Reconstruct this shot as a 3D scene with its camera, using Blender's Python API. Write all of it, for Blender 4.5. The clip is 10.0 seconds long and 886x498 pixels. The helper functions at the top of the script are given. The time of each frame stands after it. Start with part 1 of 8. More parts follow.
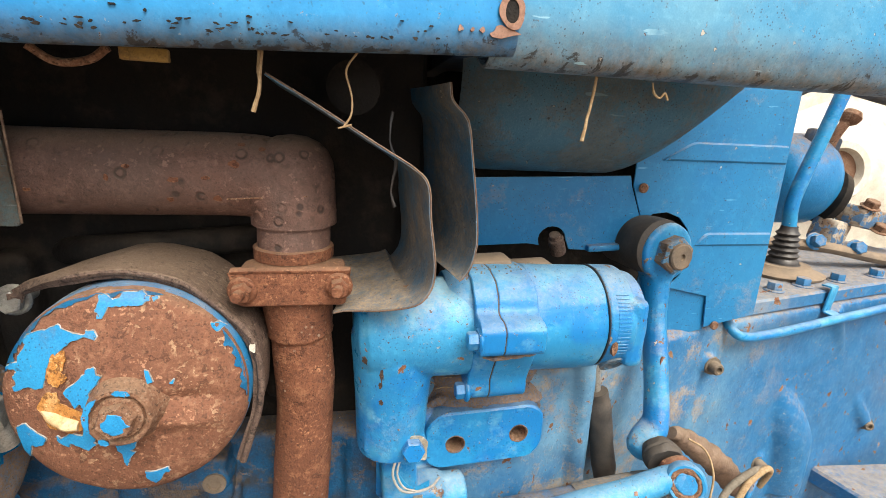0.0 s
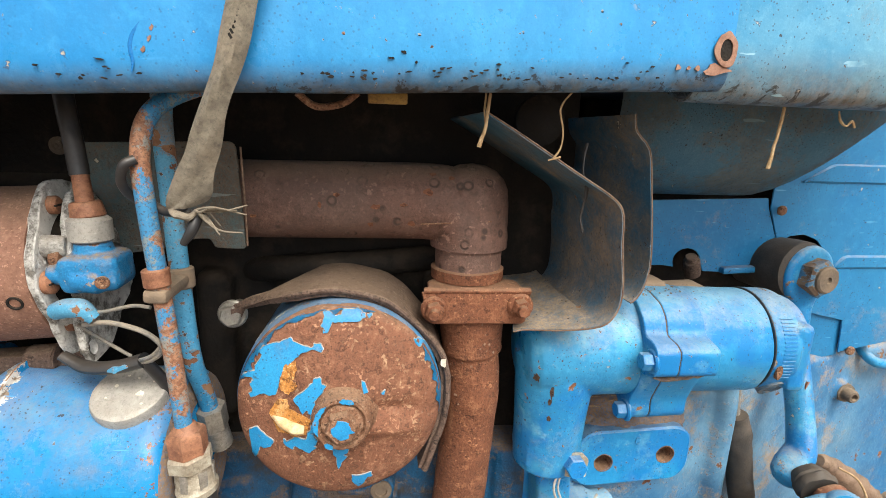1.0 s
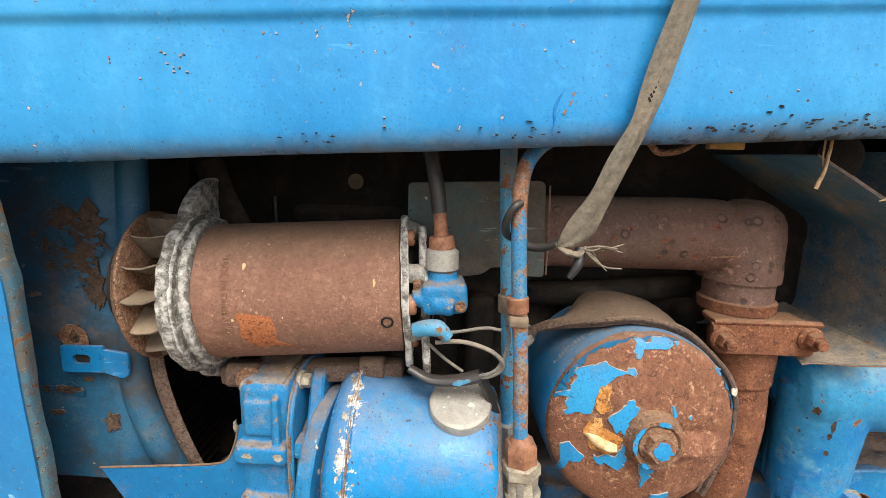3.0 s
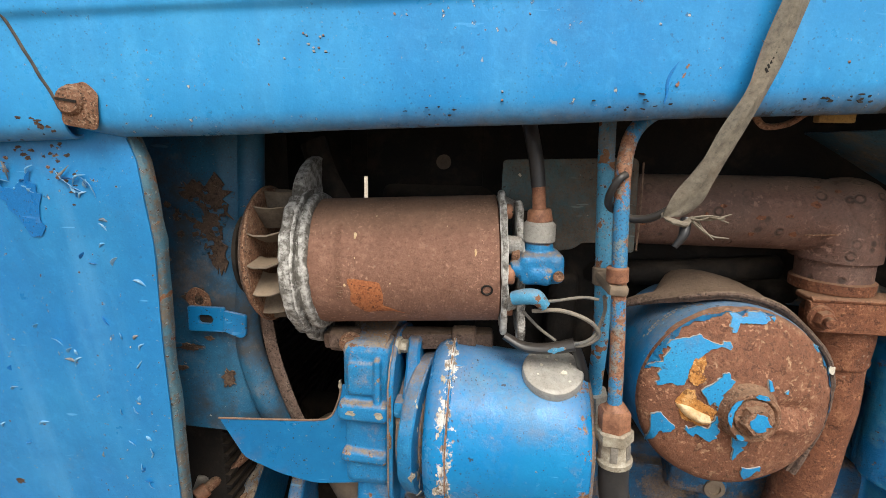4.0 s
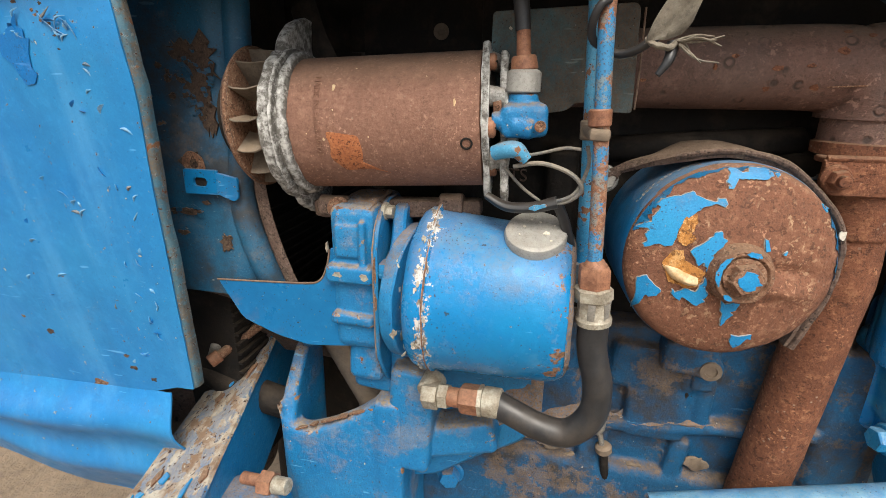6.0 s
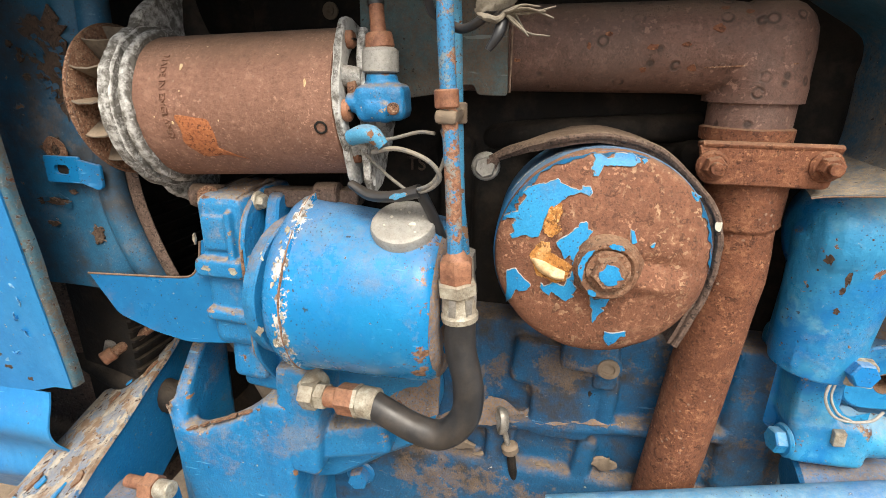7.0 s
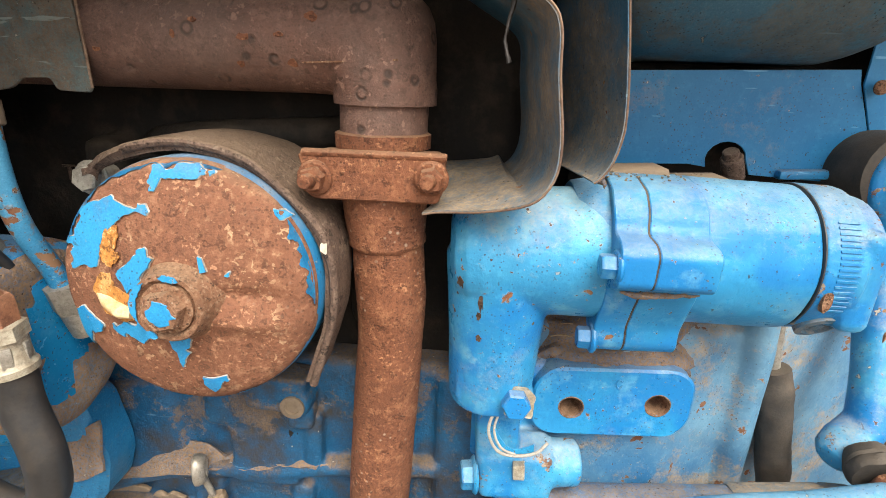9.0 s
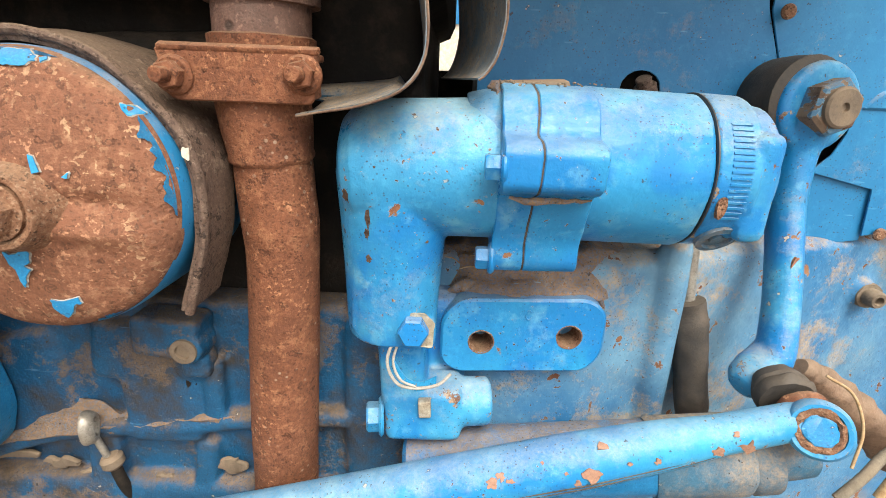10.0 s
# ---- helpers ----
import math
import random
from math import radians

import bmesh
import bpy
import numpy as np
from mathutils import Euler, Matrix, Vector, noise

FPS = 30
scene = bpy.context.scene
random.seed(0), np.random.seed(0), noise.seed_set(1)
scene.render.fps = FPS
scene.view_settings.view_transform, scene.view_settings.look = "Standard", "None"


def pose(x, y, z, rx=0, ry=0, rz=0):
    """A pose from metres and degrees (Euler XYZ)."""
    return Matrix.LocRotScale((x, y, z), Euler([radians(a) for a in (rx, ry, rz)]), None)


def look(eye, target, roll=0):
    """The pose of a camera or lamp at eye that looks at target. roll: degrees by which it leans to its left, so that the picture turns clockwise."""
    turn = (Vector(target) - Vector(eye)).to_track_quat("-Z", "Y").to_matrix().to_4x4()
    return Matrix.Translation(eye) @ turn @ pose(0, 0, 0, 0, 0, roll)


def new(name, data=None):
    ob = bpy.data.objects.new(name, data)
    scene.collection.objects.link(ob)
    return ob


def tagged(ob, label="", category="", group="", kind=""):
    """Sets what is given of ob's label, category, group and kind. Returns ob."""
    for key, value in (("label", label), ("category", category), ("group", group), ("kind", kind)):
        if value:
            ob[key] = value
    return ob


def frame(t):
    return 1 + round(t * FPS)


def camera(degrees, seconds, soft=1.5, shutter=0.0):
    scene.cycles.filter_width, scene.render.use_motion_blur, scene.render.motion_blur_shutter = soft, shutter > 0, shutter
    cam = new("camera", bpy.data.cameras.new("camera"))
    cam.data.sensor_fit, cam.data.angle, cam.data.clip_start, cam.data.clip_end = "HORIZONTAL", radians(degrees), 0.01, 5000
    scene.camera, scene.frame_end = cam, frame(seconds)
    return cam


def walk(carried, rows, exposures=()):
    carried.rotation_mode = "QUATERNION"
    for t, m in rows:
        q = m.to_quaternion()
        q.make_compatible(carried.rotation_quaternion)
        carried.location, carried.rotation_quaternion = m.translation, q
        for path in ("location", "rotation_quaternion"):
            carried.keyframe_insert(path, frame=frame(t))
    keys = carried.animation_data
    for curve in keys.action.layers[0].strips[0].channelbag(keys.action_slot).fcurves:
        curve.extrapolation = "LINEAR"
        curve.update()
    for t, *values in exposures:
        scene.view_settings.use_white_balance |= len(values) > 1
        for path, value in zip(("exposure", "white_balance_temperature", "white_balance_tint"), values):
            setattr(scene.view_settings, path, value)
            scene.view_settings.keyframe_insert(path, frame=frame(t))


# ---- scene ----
cam = camera(85.0, 10.0, soft=0.55)
PATH = [
    (0, (0.005, 0.045, 1.163), (0.369, 1.946, 0.657), 2.7),
    (0.5, (-0.044, 0.045, 1.162), (0.237, 1.968, 0.691), 2.2),
    (1, (-0.101, 0.04, 1.169), (0.093, 1.979, 0.72), 1.9),
    (1.5, (-0.153, 0.036, 1.174), (-0.044, 1.987, 0.747), 1.4),
    (2, (-0.195, 0.039, 1.178), (-0.153, 1.995, 0.763), 1.1),
    (2.5, (-0.238, 0.032, 1.178), (-0.255, 1.99, 0.772), 1.1),
    (3, (-0.279, 0.016, 1.183), (-0.359, 1.974, 0.785), 1.3),
    (3.2, (-0.29, 0.011, 1.184), (-0.402, 1.969, 0.791), 1.3),
    (4.3, (-0.323, -0.017, 1.156), (-0.611, 1.911, 0.71), 1.1),
    (4.5, (-0.321, -0.021, 1.146), (-0.63, 1.899, 0.678), 1.1),
    (5, (-0.316, -0.029, 1.121), (-0.683, 1.869, 0.607), 0.9),
    (5.2, (-0.314, -0.034, 1.116), (-0.704, 1.852, 0.575), 0.9),
    (6.3, (-0.24, 0.001, 1.097), (-0.669, 1.844, 0.449), 0.7),
    (6.5, (-0.222, 0.008, 1.095), (-0.655, 1.849, 0.446), 0.8),
    (7, (-0.177, 0.031, 1.094), (-0.581, 1.875, 0.434), 0.8),
    (7.5, (-0.129, 0.055, 1.093), (-0.48, 1.91, 0.433), 1.0),
    (8, (-0.077, 0.081, 1.097), (-0.35, 1.951, 0.443), 1.5),
    (8.5, (-0.025, 0.103, 1.099), (-0.228, 1.985, 0.452), 1.7),
    (9, (0.022, 0.118, 1.095), (-0.116, 2.007, 0.45), 2.0),
    (9.5, (0.059, 0.128, 1.074), (-0.016, 2.02, 0.43), 2.2),
    (10, (0.072, 0.124, 1.045), (0.055, 2.013, 0.388), 2.4),
]
walk(cam, [(t, look(eye, target, roll)) for t, eye, target, roll in PATH],
     exposures=[(0.0, 0.85, 6650, 10), (2.5, 0.82, 6650, 10), (4.5, 0.43, 6480, 10), (6.5, 0.66, 6550, 10), (8.0, 1.1, 6900, 10), (10.0, 1.03, 6850, 10)])

# ---- world and sun: a bright overcast day ----
world = bpy.data.worlds.new("overcast_sky")
scene.world = world
world.use_nodes = True
wn, wl = world.node_tree.nodes, world.node_tree.links
sky = wn.new("ShaderNodeTexSky")
sky.sky_type, sky.sun_disc = "NISHITA", False
sky.sun_elevation, sky.sun_rotation = radians(54), radians(160)
sky.air_density, sky.dust_density = 1.0, 3.0
soft = wn.new("ShaderNodeHueSaturation")
soft.inputs["Saturation"].default_value = 0.06
wl.new(sky.outputs[0], soft.inputs["Color"])
wl.new(soft.outputs[0], wn["Background"].inputs["Color"])
wn["Background"].inputs["Strength"].default_value = 0.15
sun = new("sun", bpy.data.lights.new("sun", "SUN"))
sun.data.energy, sun.data.angle, sun.data.color = 2.4, radians(35), (1.0, 0.93, 0.80)
sun.matrix_world = look((0.7, -1.85, 2.7), (0, 0, 0))

# ---- small mesh builders (all in world metres) ----
X, Y, Z = Vector((1, 0, 0)), Vector((0, 1, 0)), Vector((0, 0, 1))


def V(*a):
    return Vector(a if len(a) == 3 else a[0])


def basis(d, up=None):
    d = V(d).normalized()
    up = up or (Z if abs(d.z) < 0.9 else X)
    u = V(up).cross(d).normalized()
    return u, d.cross(u), d


def skin(bm, rings, closed=True, cap=True):
    """Quads between rings of as many vertices; a ring of one vertex is a pole."""
    made = [[bm.verts.new(p) for p in r] for r in rings]
    for a, b in zip(made, made[1:]):
        n = max(len(a), len(b))
        for i in range(n if closed else n - 1):
            j = (i + 1) % n
            q = [a[i % len(a)], a[j % len(a)], b[j % len(b)], b[i % len(b)]]
            q = [v for k, v in enumerate(q) if v not in q[:k]]
            if len(q) > 2:
                bm.faces.new(q)
    if cap:
        for r in (made[0], made[-1]):
            if len(r) > 2:
                bm.faces.new(r)
    return made


def lathe(bm, prof, o, d, seg=40, turn=0.0, cap=True):
    """prof: (height along d, radius)."""
    u, v, w = basis(d)
    rings = []
    for h, r in prof:
        c = V(o) + w * h
        rings.append([c] if r <= 0 else [c + (u * math.cos(a) + v * math.sin(a)) * r for a in (turn + 2 * math.pi * i / seg for i in range(seg))])
    skin(bm, rings, cap=cap)
    return bm


def rod(bm, a, b, r, r2=None, seg=20, edge=0.0):
    a, b = V(a), V(b)
    L, r2 = (b - a).length, r if r2 is None else r2
    e = edge or min(r, r2) * 0.12
    return lathe(bm, [(0, r - e), (e, r), (L - e, r2), (L, r2 - e)], a, b - a, seg)


def hexa(bm, o, d, flats, h, turn=0.0):
    R = flats / math.sqrt(3)
    return lathe(bm, [(0, R), (h * 0.86, R), (h, R * 0.88), (h, 0)], o, d, 6, turn)


def bolt(bm, o, d, flats=0.014, h=0.008, washer=True, turn=0.3, stud=0.0):
    o, d = V(o), V(d).normalized()
    if washer:
        rod(bm, o - d * 0.002, o + d * 0.0016, flats * 0.78, seg=20)
    hexa(bm, o + d * 0.0012, d, flats, h, turn)
    if stud:
        rod(bm, o, o + d * (h + stud), flats * 0.3, seg=12)
    return bm


def smooth_path(pts, n=6):
    pts = [V(p) for p in pts]
    if len(pts) < 3:
        return pts
    ext = [pts[0] * 2 - pts[1]] + pts + [pts[-1] * 2 - pts[-2]]
    out = []
    for p0, p1, p2, p3 in zip(ext, ext[1:], ext[2:], ext[3:]):
        for k in range(n):
            t = k / n
            out.append(0.5 * ((2 * p1) + (p2 - p0) * t + (2 * p0 - 5 * p1 + 4 * p2 - p3) * t * t + (3 * p1 - p0 - 3 * p2 + p3) * t ** 3))
    return out + [pts[-1]]


def tube(bm, pts, r, seg=14, n=6, flat=1.0, up=None):
    """A round (or flattened) bar along a smooth path; r may be one radius or one for each point."""
    path = smooth_path(pts, n)
    rs = r if isinstance(r, (list, tuple)) else [r] * len(pts)
    step = (len(rs) - 1) / max(1, len(path) - 1)
    u = None
    rings = []
    for i, p in enumerate(path):
        d = (path[min(i + 1, len(path) - 1)] - path[max(i - 1, 0)]).normalized()
        if u is None:
            u = basis(d, up)[0]
        u = (u - d * u.dot(d)).normalized()
        v = d.cross(u)
        k = min(int(i * step), len(rs) - 2) if len(rs) > 1 else 0
        f = i * step - k
        rr = rs[k] * (1 - f) + rs[min(k + 1, len(rs) - 1)] * f
        rings.append([p + u * (math.cos(a) * rr) + v * (math.sin(a) * rr * flat) for a in (2 * math.pi * j / seg for j in range(seg))])
    skin(bm, rings)
    return bm


def box(bm, c, size, turn=(0, 0, 0), edge=0.003, taper=None):
    """A box with rounded edges."""
    t = bmesh.new()
    bmesh.ops.create_cube(t, size=1)
    for v in t.verts:
        k = taper if taper and v.co.z > 0 else (1, 1)
        v.co = Vector((v.co.x * size[0] * k[0], v.co.y * size[1] * k[1], v.co.z * size[2]))
    if edge:
        bmesh.ops.bevel(t, geom=t.edges[:], offset=edge, segments=2, profile=0.5, affect="EDGES")
    t.transform(pose(*c, *turn))
    return absorb(bm, t)


def absorb(bm, t):
    me = bpy.data.meshes.new("t")
    t.to_mesh(me)
    t.free()
    bm.from_mesh(me)
    bpy.data.meshes.remove(me)
    return bm


def rounded(pts, r, n=5):
    """Rounds the corners of an outline; r is one radius or one for each corner."""
    out, m = [], len(pts)
    for i in range(m):
        p, a, b = Vector(pts[i]), Vector(pts[i - 1]), Vector(pts[(i + 1) % m])
        rr = r[i] if isinstance(r, (list, tuple)) else r
        da, db = (a - p), (b - p)
        k = min(rr, da.length * 0.48, db.length * 0.48)
        s, e = p + da.normalized() * k, p + db.normalized() * k
        if k < 1e-5:
            out.append(p)
            continue
        out += [(1 - t) ** 2 * s + 2 * t * (1 - t) * p + t * t * e for t in (j / n for j in range(n + 1))]
    return out


def circle2(cx, cy, r, n=20):
    return [Vector((cx + r * math.cos(2 * math.pi * i / n), cy + r * math.sin(2 * math.pi * i / n))) for i in range(n)]


def plate(bm, outline, o, u, v, w, thick, edge=0.0, holes=()):
    """A plate with the outline in the plane of u and v at o, its front there and its back at w * thick. Holes are outlines too."""
    o, u, v, w = V(o), V(u).normalized(), V(v).normalized(), V(w).normalized()
    out = [Vector(p) for p in outline]
    m = len(out)
    area = sum(out[i - 1].x * out[i].y - out[i].x * out[i - 1].y for i in range(m))
    sgn = 1 if area > 0 else -1

    def inset(k):
        res = []
        for i in range(m):
            t = (out[(i + 1) % m] - out[i - 1])
            t = t.normalized() if t.length > 1e-9 else Vector((1, 0))
            res.append(out[i] + Vector((-t.y, t.x)) * (k * sgn))
        return res

    def put(ps, dep):
        return [o + u * p.x + v * p.y + w * dep for p in ps]

    loops = [put(inset(edge), 0), put(out, edge), put(out, thick - edge), put(inset(edge), thick)] if edge else [put(out, 0), put(out, thick)]
    t = bmesh.new()
    rings = skin(t, loops, cap=False)
    hol = [skin(t, [put(h, 0), put(h, thick)], cap=False) for h in holes]
    for side in (0, -1):
        ed = []
        for r in [rings[side]] + [h[side] for h in hol]:
            for a, b in zip(r, r[1:] + r[:1]):
                ed.append(t.edges.get((a, b)) or t.edges.new((a, b)))
        bmesh.ops.triangle_fill(t, use_beauty=True, use_dissolve=False, edges=ed)
    bmesh.ops.recalc_face_normals(t, faces=t.faces[:])
    return absorb(bm, t)


def sheet(bm, rows, thick=0.0015):
    """Sheet metal through rows of points, with thickness."""
    t = bmesh.new()
    skin(t, rows, closed=False, cap=False)
    bmesh.ops.recalc_face_normals(t, faces=t.faces[:])
    bmesh.ops.solidify(t, geom=t.faces[:], thickness=thick)
    return absorb(bm, t)


def dent(bm, amp, size, seed=0.0):
    """Gentle unevenness of old metal."""
    for v in bm.verts:
        q = v.co / size + Vector((seed, seed * 1.7, 0))
        v.co += Vector((noise.noise(q), noise.noise(q + Vector((7, 3, 1))), noise.noise(q + Vector((2, 9, 5))))) * amp
    return bm


def shape(ob_name, bm, material, sharp=38, remesh=0.0, soften=6):
    me = bpy.data.meshes.new(ob_name)
    if not remesh:
        bmesh.ops.recalc_face_normals(bm, faces=bm.faces[:])
    bm.to_mesh(me)
    bm.free()
    ob = new(ob_name, me)
    if remesh:
        a = ob.modifiers.new("cast", "REMESH")
        a.mode, a.voxel_size = "VOXEL", remesh
        b = ob.modifiers.new("soften", "SMOOTH")
        b.factor, b.iterations = 0.5, soften
        baked = bpy.data.meshes.new_from_object(ob.evaluated_get(bpy.context.evaluated_depsgraph_get()))
        ob.modifiers.clear()
        ob.data = baked
        bpy.data.meshes.remove(me)
        baked.name = ob_name
    me = ob.data
    me.materials.clear()
    me.materials.append(material)
    me.polygons.foreach_set("use_smooth", [True] * len(me.polygons))
    if sharp and not remesh:
        me.set_sharp_from_angle(angle=radians(sharp))
    return ob


def thing(name, at, label, category, group="", kind=""):
    ob = new(name)
    ob.empty_display_size = 0.02
    ob.location = at
    return tagged(ob, label, category, group, kind)


def part(name, bm, material, parent, label="", sharp=38, remesh=0.0, soften=6):
    ob = shape(name, bm, material, sharp, remesh, soften)
    ob.parent = parent
    if parent.type == "EMPTY":
        ob.matrix_parent_inverse = Matrix.Translation(-Vector(parent.location))
    if label:
        ob["label"] = label
    return ob


def solo(name, bm, material, label, category, group="", kind="", sharp=38, remesh=0.0, soften=6):
    return tagged(shape(name, bm, material, sharp, remesh, soften), label, category, group, kind)


B = bmesh.new

# ---- materials ----
class Nodes:
    def __init__(self, name):
        self.m = bpy.data.materials.new(name)
        self.m.use_nodes = True
        self.t = self.m.node_tree
        self.b = self.t.nodes["Principled BSDF"]
        self.c = self.t.nodes.new("ShaderNodeTexCoord").outputs["Object"]
        self.g = self.t.nodes.new("ShaderNodeNewGeometry")

    def link(self, a, b):
        if isinstance(a, bpy.types.NodeSocket):
            self.t.links.new(a, b)
        elif isinstance(a, (tuple, list)):
            b.default_value = (*a, 1.0) if len(a) == 3 and len(b.default_value) == 4 else a
        else:
            b.default_value = a

    def noise(self, scale, detail=4.0, rough=0.6, shift=0.0, warp=0.0):
        n = self.t.nodes.new("ShaderNodeTexNoise")
        n.noise_dimensions = "4D"
        self.link(self.c, n.inputs["Vector"])
        for k, v in (("Scale", scale), ("Detail", detail), ("Roughness", rough), ("W", shift), ("Distortion", warp)):
            n.inputs[k].default_value = v
        return n.outputs["Fac"]

    def cells(self, scale, kind="F1"):
        n = self.t.nodes.new("ShaderNodeTexVoronoi")
        n.feature = kind
        self.link(self.c, n.inputs["Vector"])
        n.inputs["Scale"].default_value = scale
        return n.outputs["Distance"]

    def step(self, x, lo, hi, a=0.0, b=1.0):
        n = self.t.nodes.new("ShaderNodeMapRange")
        self.link(x, n.inputs[0])
        for i, v in enumerate((lo, hi, a, b)):
            n.inputs[i + 1].default_value = v
        return n.outputs[0]

    def math(self, op, a, b=0.0):
        n = self.t.nodes.new("ShaderNodeMath")
        n.operation, n.use_clamp = op, False
        self.link(a, n.inputs[0]), self.link(b, n.inputs[1])
        return n.outputs[0]

    def mix(self, f, a, b):
        n = self.t.nodes.new("ShaderNodeMix")
        n.data_type = "RGBA"
        self.link(f, n.inputs[0]), self.link(a, n.inputs[6]), self.link(b, n.inputs[7])
        return n.outputs[2]

    def up(self):
        n = self.t.nodes.new("ShaderNodeSeparateXYZ")
        self.link(self.g.outputs["Normal"], n.inputs[0])
        return n.outputs["Z"]

    def place(self, axis):
        n = self.t.nodes.new("ShaderNodeSeparateXYZ")
        self.link(self.c, n.inputs[0])
        return n.outputs[axis]

    def done(self, colour, rough, height=None, bump=0.3, depth=0.001, metal=0.0, spec=0.5):
        self.link(colour, self.b.inputs["Base Color"])
        self.link(rough, self.b.inputs["Roughness"])
        self.link(metal, self.b.inputs["Metallic"])
        self.b.inputs["Specular IOR Level"].default_value = spec
        if height is not None:
            n = self.t.nodes.new("ShaderNodeBump")
            n.inputs["Strength"].default_value, n.inputs["Distance"].default_value = bump, depth
            self.link(height, n.inputs["Height"])
            self.link(n.outputs[0], self.b.inputs["Normal"])
        return self.m


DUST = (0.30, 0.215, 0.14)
RUST = (0.155, 0.062, 0.032)


def paint(name, base, pale, dust=0.3, chip=0.62, rough=0.38, cast=0.0, grime=0.0, seed=0.0, fade=0.5, low=None, specks=0.5, bare=None, blot=0.3, lowc=(0.03, 0.028, 0.026), cover=0.0, wear=0.0, mini=0.705, grit=1.0, dustc=DUST, bs=15, crisp=0.08, only=None, ends=None, nicks=0.5, streak=0.0, deep=0.0, hair=0.55):
    """Old blue enamel: faded patches, dust on what faces up and in blotches, chips down to rust, pale nicks, fine dirt.
    low: (z0, z1, x slope) a dirty band along a lower edge."""
    n = Nodes(name)
    big, mid, fine = n.noise(7, 5, 0.6, seed), n.noise(38, 6, 0.65, seed + 3), n.noise(420, 3, 0.6, seed)
    fd = n.step(big, 0.38, 0.68, 0, fade)
    if only:
        # pale fading dies out towards +x, painting the bell's shaded rear end darker
        fd = n.math("MULTIPLY", fd, n.step(n.place("X"), only[0], only[1], 1.0, 0.15))
    col = n.mix(fd, base, pale)
    col = n.mix(n.step(mid, 0.42, 0.72, 0, 0.3), col, [c * 0.62 for c in base])
    col = n.mix(n.step(n.noise(120, 5, 0.7, seed + 1), 0.52, 0.72, 0, 0.18), col, [min(1, c * 1.5 + 0.03) for c in pale])
    if deep:
        col = n.mix(n.step(n.noise(15, 5, 0.55, seed + 70, 0.3), 0.49, 0.57, 0, deep), col, (0.004, 0.16, 0.44))
        col = n.mix(n.step(n.noise(34, 6, 0.65, seed + 71), 0.55, 0.66, 0, 0.5 * deep), col, (0.17, 0.44, 0.56))
    if streak:
        mp = n.t.nodes.new("ShaderNodeMapping")
        mp.inputs["Scale"].default_value = (1.0, 1.0, 0.1)
        n.link(n.c, mp.inputs[0])
        keep, n.c = n.c, mp.outputs[0]
        run = n.noise(26, 5, 0.6, seed + 60)
        n.c = keep
        col = n.mix(n.step(run, 0.5, 0.68, 0, streak), col, [min(1, c * 1.1 + 0.07) for c in pale])
        col = n.mix(n.step(run, 0.45, 0.32, 0, streak * 0.6), col, [c * 0.6 for c in base])
    grain = n.noise(950, 2, 0.6, seed + 40)
    col = n.mix(n.step(grain, 0.42, 0.62, 0, 0.28 * grit), col, [c * 0.5 for c in base])
    col = n.mix(n.step(n.noise(620, 3, 0.7, seed + 41), 0.54, 0.66, 0, 0.22 * grit), col, [min(1, c * 1.3 + 0.05) for c in pale])
    if grime:
        g = n.step(n.noise(16, 8, 0.72, seed + 5), 0.47, 0.62, 0, grime)
        col = n.mix(g, col, (0.045, 0.036, 0.028))
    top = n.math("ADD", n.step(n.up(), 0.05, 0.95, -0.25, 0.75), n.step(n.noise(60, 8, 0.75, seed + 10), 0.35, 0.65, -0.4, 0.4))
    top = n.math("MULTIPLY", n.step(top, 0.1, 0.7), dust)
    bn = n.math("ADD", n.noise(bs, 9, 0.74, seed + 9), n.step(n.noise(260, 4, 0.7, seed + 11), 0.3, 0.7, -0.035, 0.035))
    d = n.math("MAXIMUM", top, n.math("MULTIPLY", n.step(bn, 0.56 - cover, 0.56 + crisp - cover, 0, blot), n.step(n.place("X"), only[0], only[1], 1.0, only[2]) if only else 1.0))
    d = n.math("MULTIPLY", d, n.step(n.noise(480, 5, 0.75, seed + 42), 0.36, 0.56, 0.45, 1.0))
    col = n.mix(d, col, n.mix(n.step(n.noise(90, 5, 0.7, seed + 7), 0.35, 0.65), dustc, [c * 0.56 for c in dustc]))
    if low:
        zz = n.math("SUBTRACT", n.place("Z"), n.math("MULTIPLY", n.place("X"), low[2]))
        band = n.step(zz, low[0], low[1], 1.0, 0.0)
        film = n.math("MULTIPLY", band, n.step(n.noise(45, 9, 0.8, seed + 2), 0.3, 0.6, 0.35, 1.0))
        col = n.mix(film, col, n.mix(n.step(n.noise(130, 7, 0.8, seed + 3), 0.4, 0.6), lowc, [c * 2.2 for c in lowc]))
        smut = n.math("ADD", n.math("MULTIPLY", band, 0.22), n.noise(60, 9, 0.7, seed + 6, 0.5))
        col = n.mix(n.step(smut, 0.74, 0.77, 0, 0.85), col, (0.022, 0.02, 0.018))
    cn = n.noise(52, 8, 0.62, seed + 14, 0.4)
    c = n.step(cn, chip, chip + 0.008)
    rim = n.step(cn, chip - 0.016, chip - 0.004)
    col = n.mix(n.math("MULTIPLY", rim, 0.3), col, (0.3, 0.36, 0.38))
    col = n.mix(c, col, n.mix(n.step(mid, 0.42, 0.58), *(bare or (RUST, (0.27, 0.15, 0.085)))))
    # small chips, each with a dark rusty heart
    sn = n.noise(210, 5, 0.6, seed + 44)
    col = n.mix(n.step(sn, mini - 0.02, mini - 0.008, 0, 0.6), col, (0.34, 0.36, 0.35))
